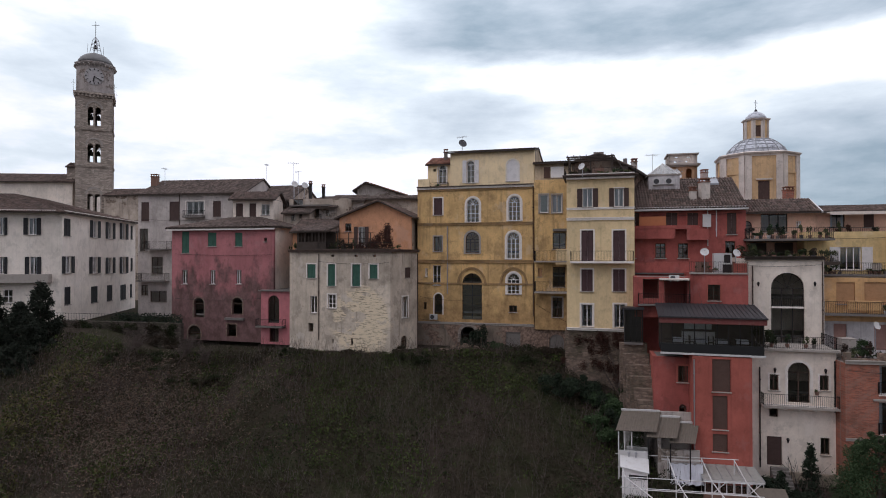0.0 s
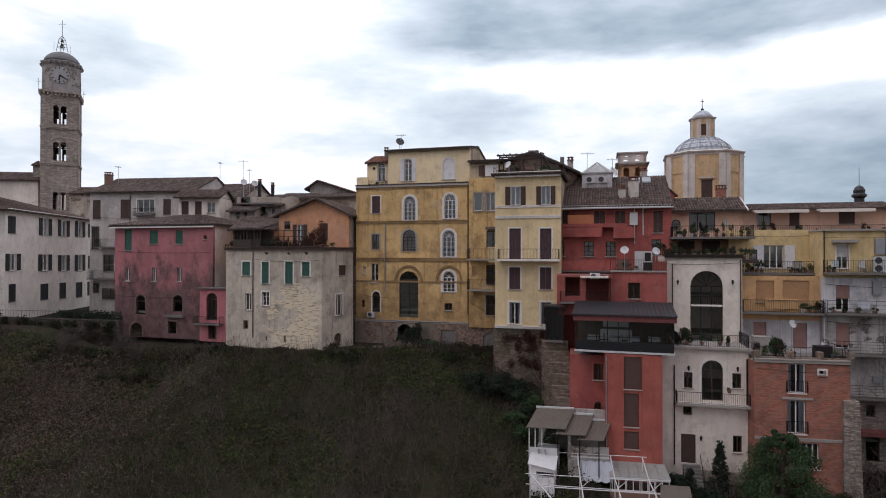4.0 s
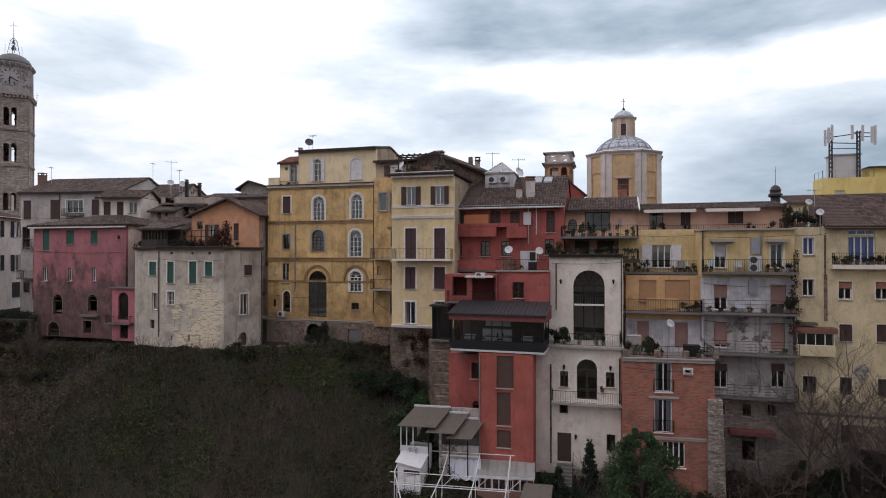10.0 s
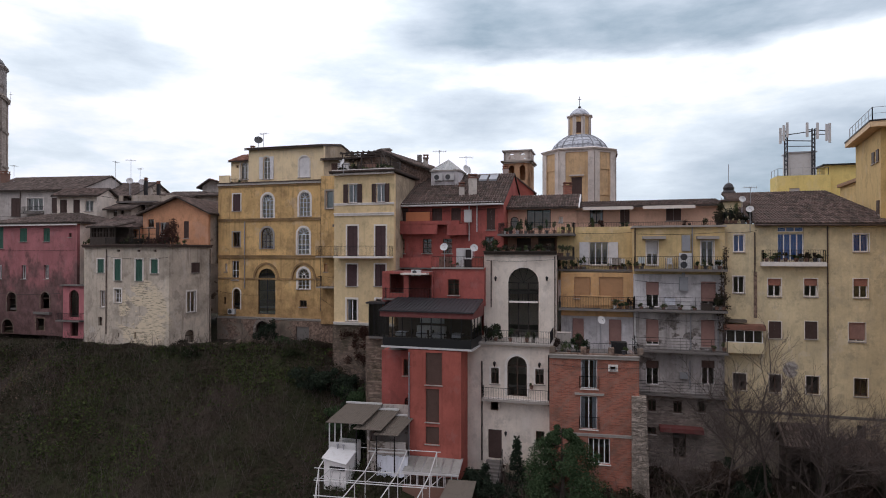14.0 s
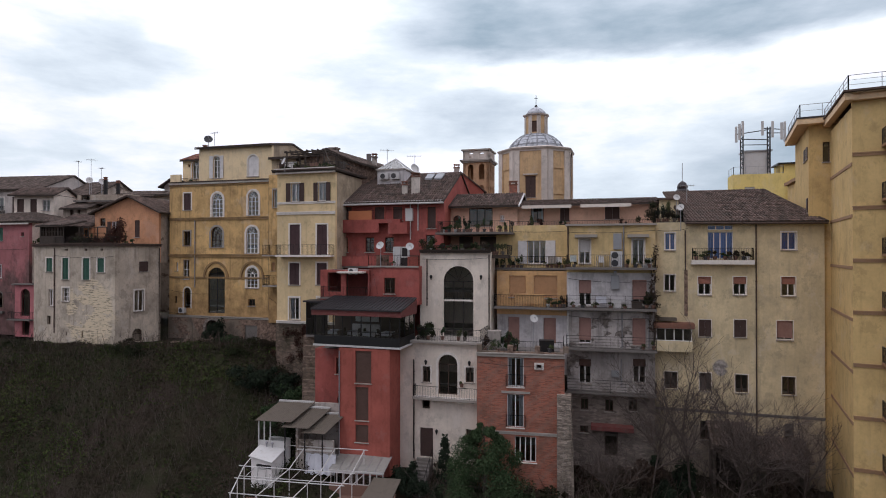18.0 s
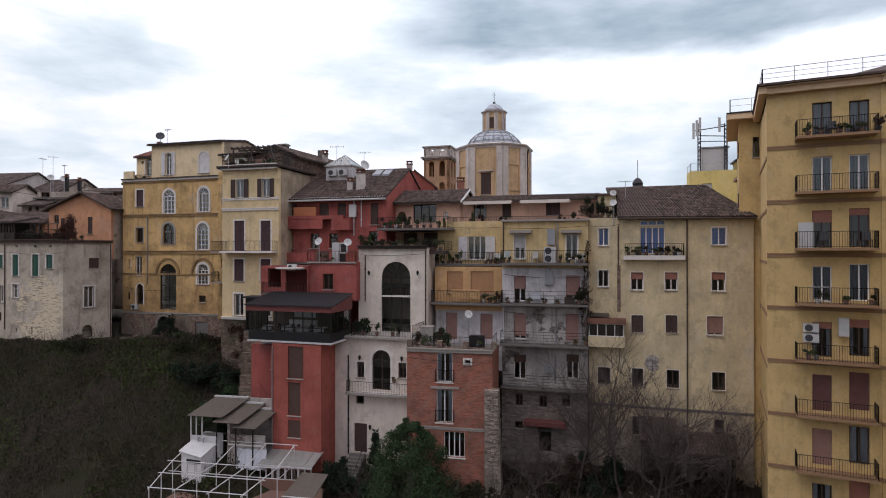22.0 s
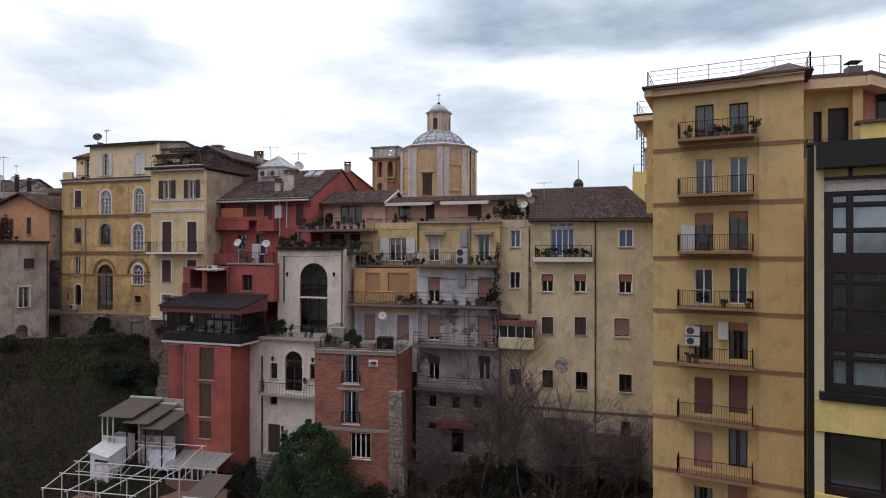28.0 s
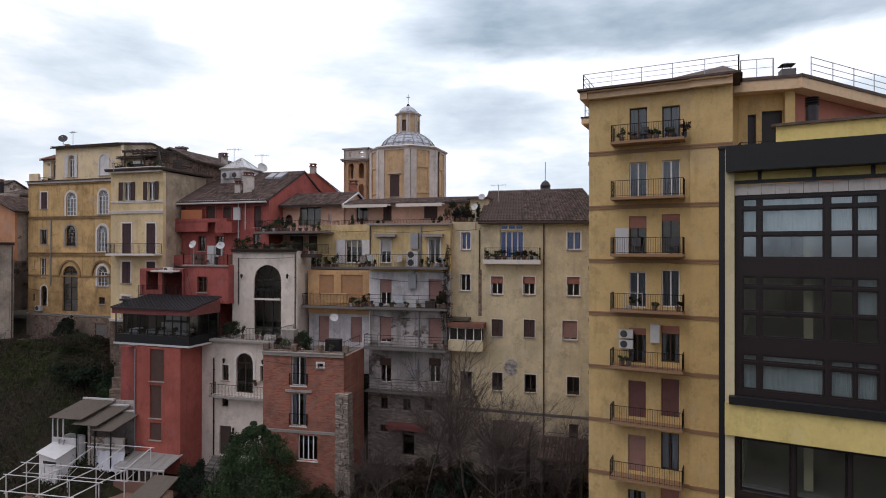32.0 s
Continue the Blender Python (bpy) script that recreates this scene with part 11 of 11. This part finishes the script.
# ---- cables slung along the fronts ----
def cable(fc, u0, z0, u1, z1, sag=0.25, v=0.1, r=0.014):
    g = Geo()
    n = 10
    for i in range(n + 1):
        s = i / n
        u, z = u0 + (u1 - u0) * s, z0 + (z1 - z0) * s - sag * 4 * s * (1 - s)
        g.v += [tuple(fc.F.P(u, v + a, z + b)) for a, b in ((-r, 0), (0, -r), (r, 0), (0, r))]
        if i:
            k = 4 * i
            g.f += [(k - 4 + j, k - 4 + (j + 1) % 4, k + (j + 1) % 4, k + j) for j in range(4)]
    part("cable", g, IRON, fc.root)


cable(yp, 0.1, yp.z0 + 0.5, yp.F.L - 0.1, yp.z0 + 0.3, 0.3)
cable(yp, 0.3, yp.z0 + 2.9, 5.0, yp.z0 + 2.6, 0.15)
cable(yc, 0.1, yc.z0 + 2.6, yc.F.L, yc.z0 + 0.6, 0.1)
cable(pk, 0.2, pk.z0 + 4.6, pk.F.L - 0.2, pk.z0 + 4.9, 0.25)
cable(pk, 0.5, pk.z1 - 2.9, pk.F.L - 0.2, pk.z1 - 3.0, 0.12)
cable(gh, 0.5, gh.z1 - 3.4, gh.F.L - 0.5, gh.z1 - 3.2, 0.3)
cable(st, 0.1, st.z1 - 0.9, st.F.L - 0.1, st.z1 - 1.0, 0.2)
cable(rh, 0.2, rh.z1 - 0.8, rh.F.L - 0.3, rh.z1 - 0.7, 0.12)
cable(rb, 0.3, rb.z1 - 0.3, 0.9, rb.z0 + 0.6, 0.1)
cable(wu, 0.2, wu.z1 - 0.6, wu.F.L - 0.2, wu.z1 - 0.5, 0.1)
cable(ra, 0.1, ra.z1 - 0.4, ra.F.L, ra.z1 - 0.5, 0.15)
cable(re, 0.1, re.z1 - 0.5, re.F.L, re.z1 - 0.4, 0.12)
cable(rf, 0.1, rf.z1 - 0.5, rf.F.L, rf.z1 - 0.6, 0.2)
cable(rg, 0.1, rg.z1 - 0.4, rg.F.L, rg.z1 - 0.4, 0.2)
cable(pl, 0.1, pl.z1 - 0.6, 2.4, pl.z1 - 0.5, 0.12)
cable(pl, 0.1, 6.35, pl.F.L - 0.1, 6.1, 0.18)
cable(br, 0.1, br.z1 - 0.5, br.F.L, br.z1 - 0.6, 0.15)


# ---- washing racks and boxes on the balconies ----
def drying_rack(F, u, v, z, w=0.9, h=0.95):
    t = thing("drying_rack", F.P(u, v, z), "white wire clothes rack standing on a balcony", "clothes rack", "racks on the balconies")
    for a in (0.0, w):
        g = Geo()
        g.rod(F.P(u + a, v - 0.2, z), F.P(u + a, v + 0.2, z + h), 0.016, 4)
        g.rod(F.P(u + a, v + 0.2, z), F.P(u + a, v - 0.2, z + h), 0.016, 4)
        part("leg", g, WMETAL, t)
    for k in range(6):
        g = Geo()
        b = -0.2 + 0.08 * k
        g.rod(F.P(u, v + b, z + h), F.P(u + w, v + b, z + h), 0.012, 4)
        part("wire", g, WMETAL, t)


def washing(F, u, v, z, w, h, mat, label):
    t = thing("hung_cloth", F.P(u, v, z), label, "laundry", "washing on the balconies")
    g = Geo()
    n = 8
    for i in range(n + 1):
        a, p = u + w * i / n, 0.03 * math.sin(i * 1.7)
        g.v += [F.P(a, v + p + 0.012, z - h), F.P(a, v + p, z - h), F.P(a, v + 0.012, z), F.P(a, v, z)]
        if i:
            k = 4 * i
            g.f += [(k - 4, k, k + 2, k - 2), (k + 1, k - 3, k - 1, k + 3), (k - 2, k + 2, k + 3, k - 1), (k + 1, k, k - 4, k - 3)]
    g.f += [(0, 2, 3, 1), (4 * n, 4 * n + 1, 4 * n + 3, 4 * n + 2)]
    part("cloth", g, mat, t)


def storage_box(F, u, v, z, w, d, h, mat, label):
    t = thing("storage_box", F.P(u, v, z), label, "box", "boxes on the balconies")
    g = Geo()
    g.box(F, u, u + w, v, v + d, z, z + h)
    part("body", g, mat, t)
    g = Geo()
    g.box(F, u - 0.02, u + w + 0.02, v - 0.02, v + d + 0.02, z + h, z + h + 0.05)
    part("lid", g, mat, t)


drying_rack(re.F, 2.35, 0.55, 18.4, 1.0)
drying_rack(rf.F, 2.1, 0.5, 15.2, 1.1)
drying_rack(ra.F, 0.9, 0.7, 18.27, 0.9)
drying_rack(ap.F, 2.2, 0.55, 16.27, 1.0)
washing(rf.F, 2.3, 0.55, 16.1, 0.8, 0.55, CURTAIN, "white washing hung over a clothes rack")
washing(ra.F, 4.7, 1.22, 19.25, 0.7, 0.6, TRIM_GREY, "grey cloth hung over a balcony rail")
washing(re.F, 0.3, 0.93, 19.35, 0.5, 0.5, BLIND, "pale cloth hung over a balcony rail")
storage_box(rf.F, 3.5, 0.2, 15.2, 0.7, 0.4, 0.6, PLASTIC, "white plastic chest on the balcony")
storage_box(rf.F, 5.0, 0.3, 15.2, 0.8, 0.4, 0.5, WOODDARK, "dark chest on the balcony")
storage_box(rc.F, 3.2, 0.25, 15.1, 0.9, 0.4, 0.55, ROWORANGE, "ochre cupboard on the balcony")
storage_box(br.F, 4.6, -1.6, br.z1 + 0.05, 1.1, 0.7, 1.0, IRON, "black garden cabinet on the brick terrace")
storage_box(br.F, 0.6, -2.6, br.z1 + 0.05, 1.0, 0.8, 1.5, GREYWALL, "grey cabinet on the brick terrace")
storage_box(rb.F, 2.9, -2.6, rb.z1 + 0.02, 1.0, 0.6, 0.8, TERRACOTTA, "reddish chest on the red terrace")
storage_box(re.F, 6.0, 0.3, 18.4, 0.5, 0.4, 0.7, PLASTIC, "white plastic chest on the balcony")


# red rear wing with a falling gable behind the red house
w = thing("red_rear_wing", (28.5, 62.8, 20), "dark red rear wing with a falling gable roof", "house")
F = Fr(26.4, 62.6, 31.5, 63.0)
g = Geo()
for a, b, za, zb in ((0.0, 2.9, 28.0, 28.0), (2.9, F.L, 28.0, 26.2)):
    g.hexa([F.P(a, 0, 18), F.P(b, 0, 18), F.P(b, -3.5, 18), F.P(a, -3.5, 18), F.P(a, 0, za), F.P(b, 0, zb), F.P(b, -3.5, zb), F.P(a, -3.5, za)])
part("wall", g, RED2, w)
g = Geo()
g.hexa([F.P(2.8, 0.2, 28.06), F.P(F.L + 0.3, 0.2, 26.0), F.P(F.L + 0.3, -3.7, 26.0), F.P(2.8, -3.7, 28.06), F.P(2.8, 0.2, 28.2), F.P(F.L + 0.3, 0.2, 26.14), F.P(F.L + 0.3, -3.7, 26.14), F.P(2.8, -3.7, 28.2)])
part("roof", g, TILE, w)
chimney((28.6, 64.0, 28.0), 0.6, 0.9, GREYWALL, pots=False)


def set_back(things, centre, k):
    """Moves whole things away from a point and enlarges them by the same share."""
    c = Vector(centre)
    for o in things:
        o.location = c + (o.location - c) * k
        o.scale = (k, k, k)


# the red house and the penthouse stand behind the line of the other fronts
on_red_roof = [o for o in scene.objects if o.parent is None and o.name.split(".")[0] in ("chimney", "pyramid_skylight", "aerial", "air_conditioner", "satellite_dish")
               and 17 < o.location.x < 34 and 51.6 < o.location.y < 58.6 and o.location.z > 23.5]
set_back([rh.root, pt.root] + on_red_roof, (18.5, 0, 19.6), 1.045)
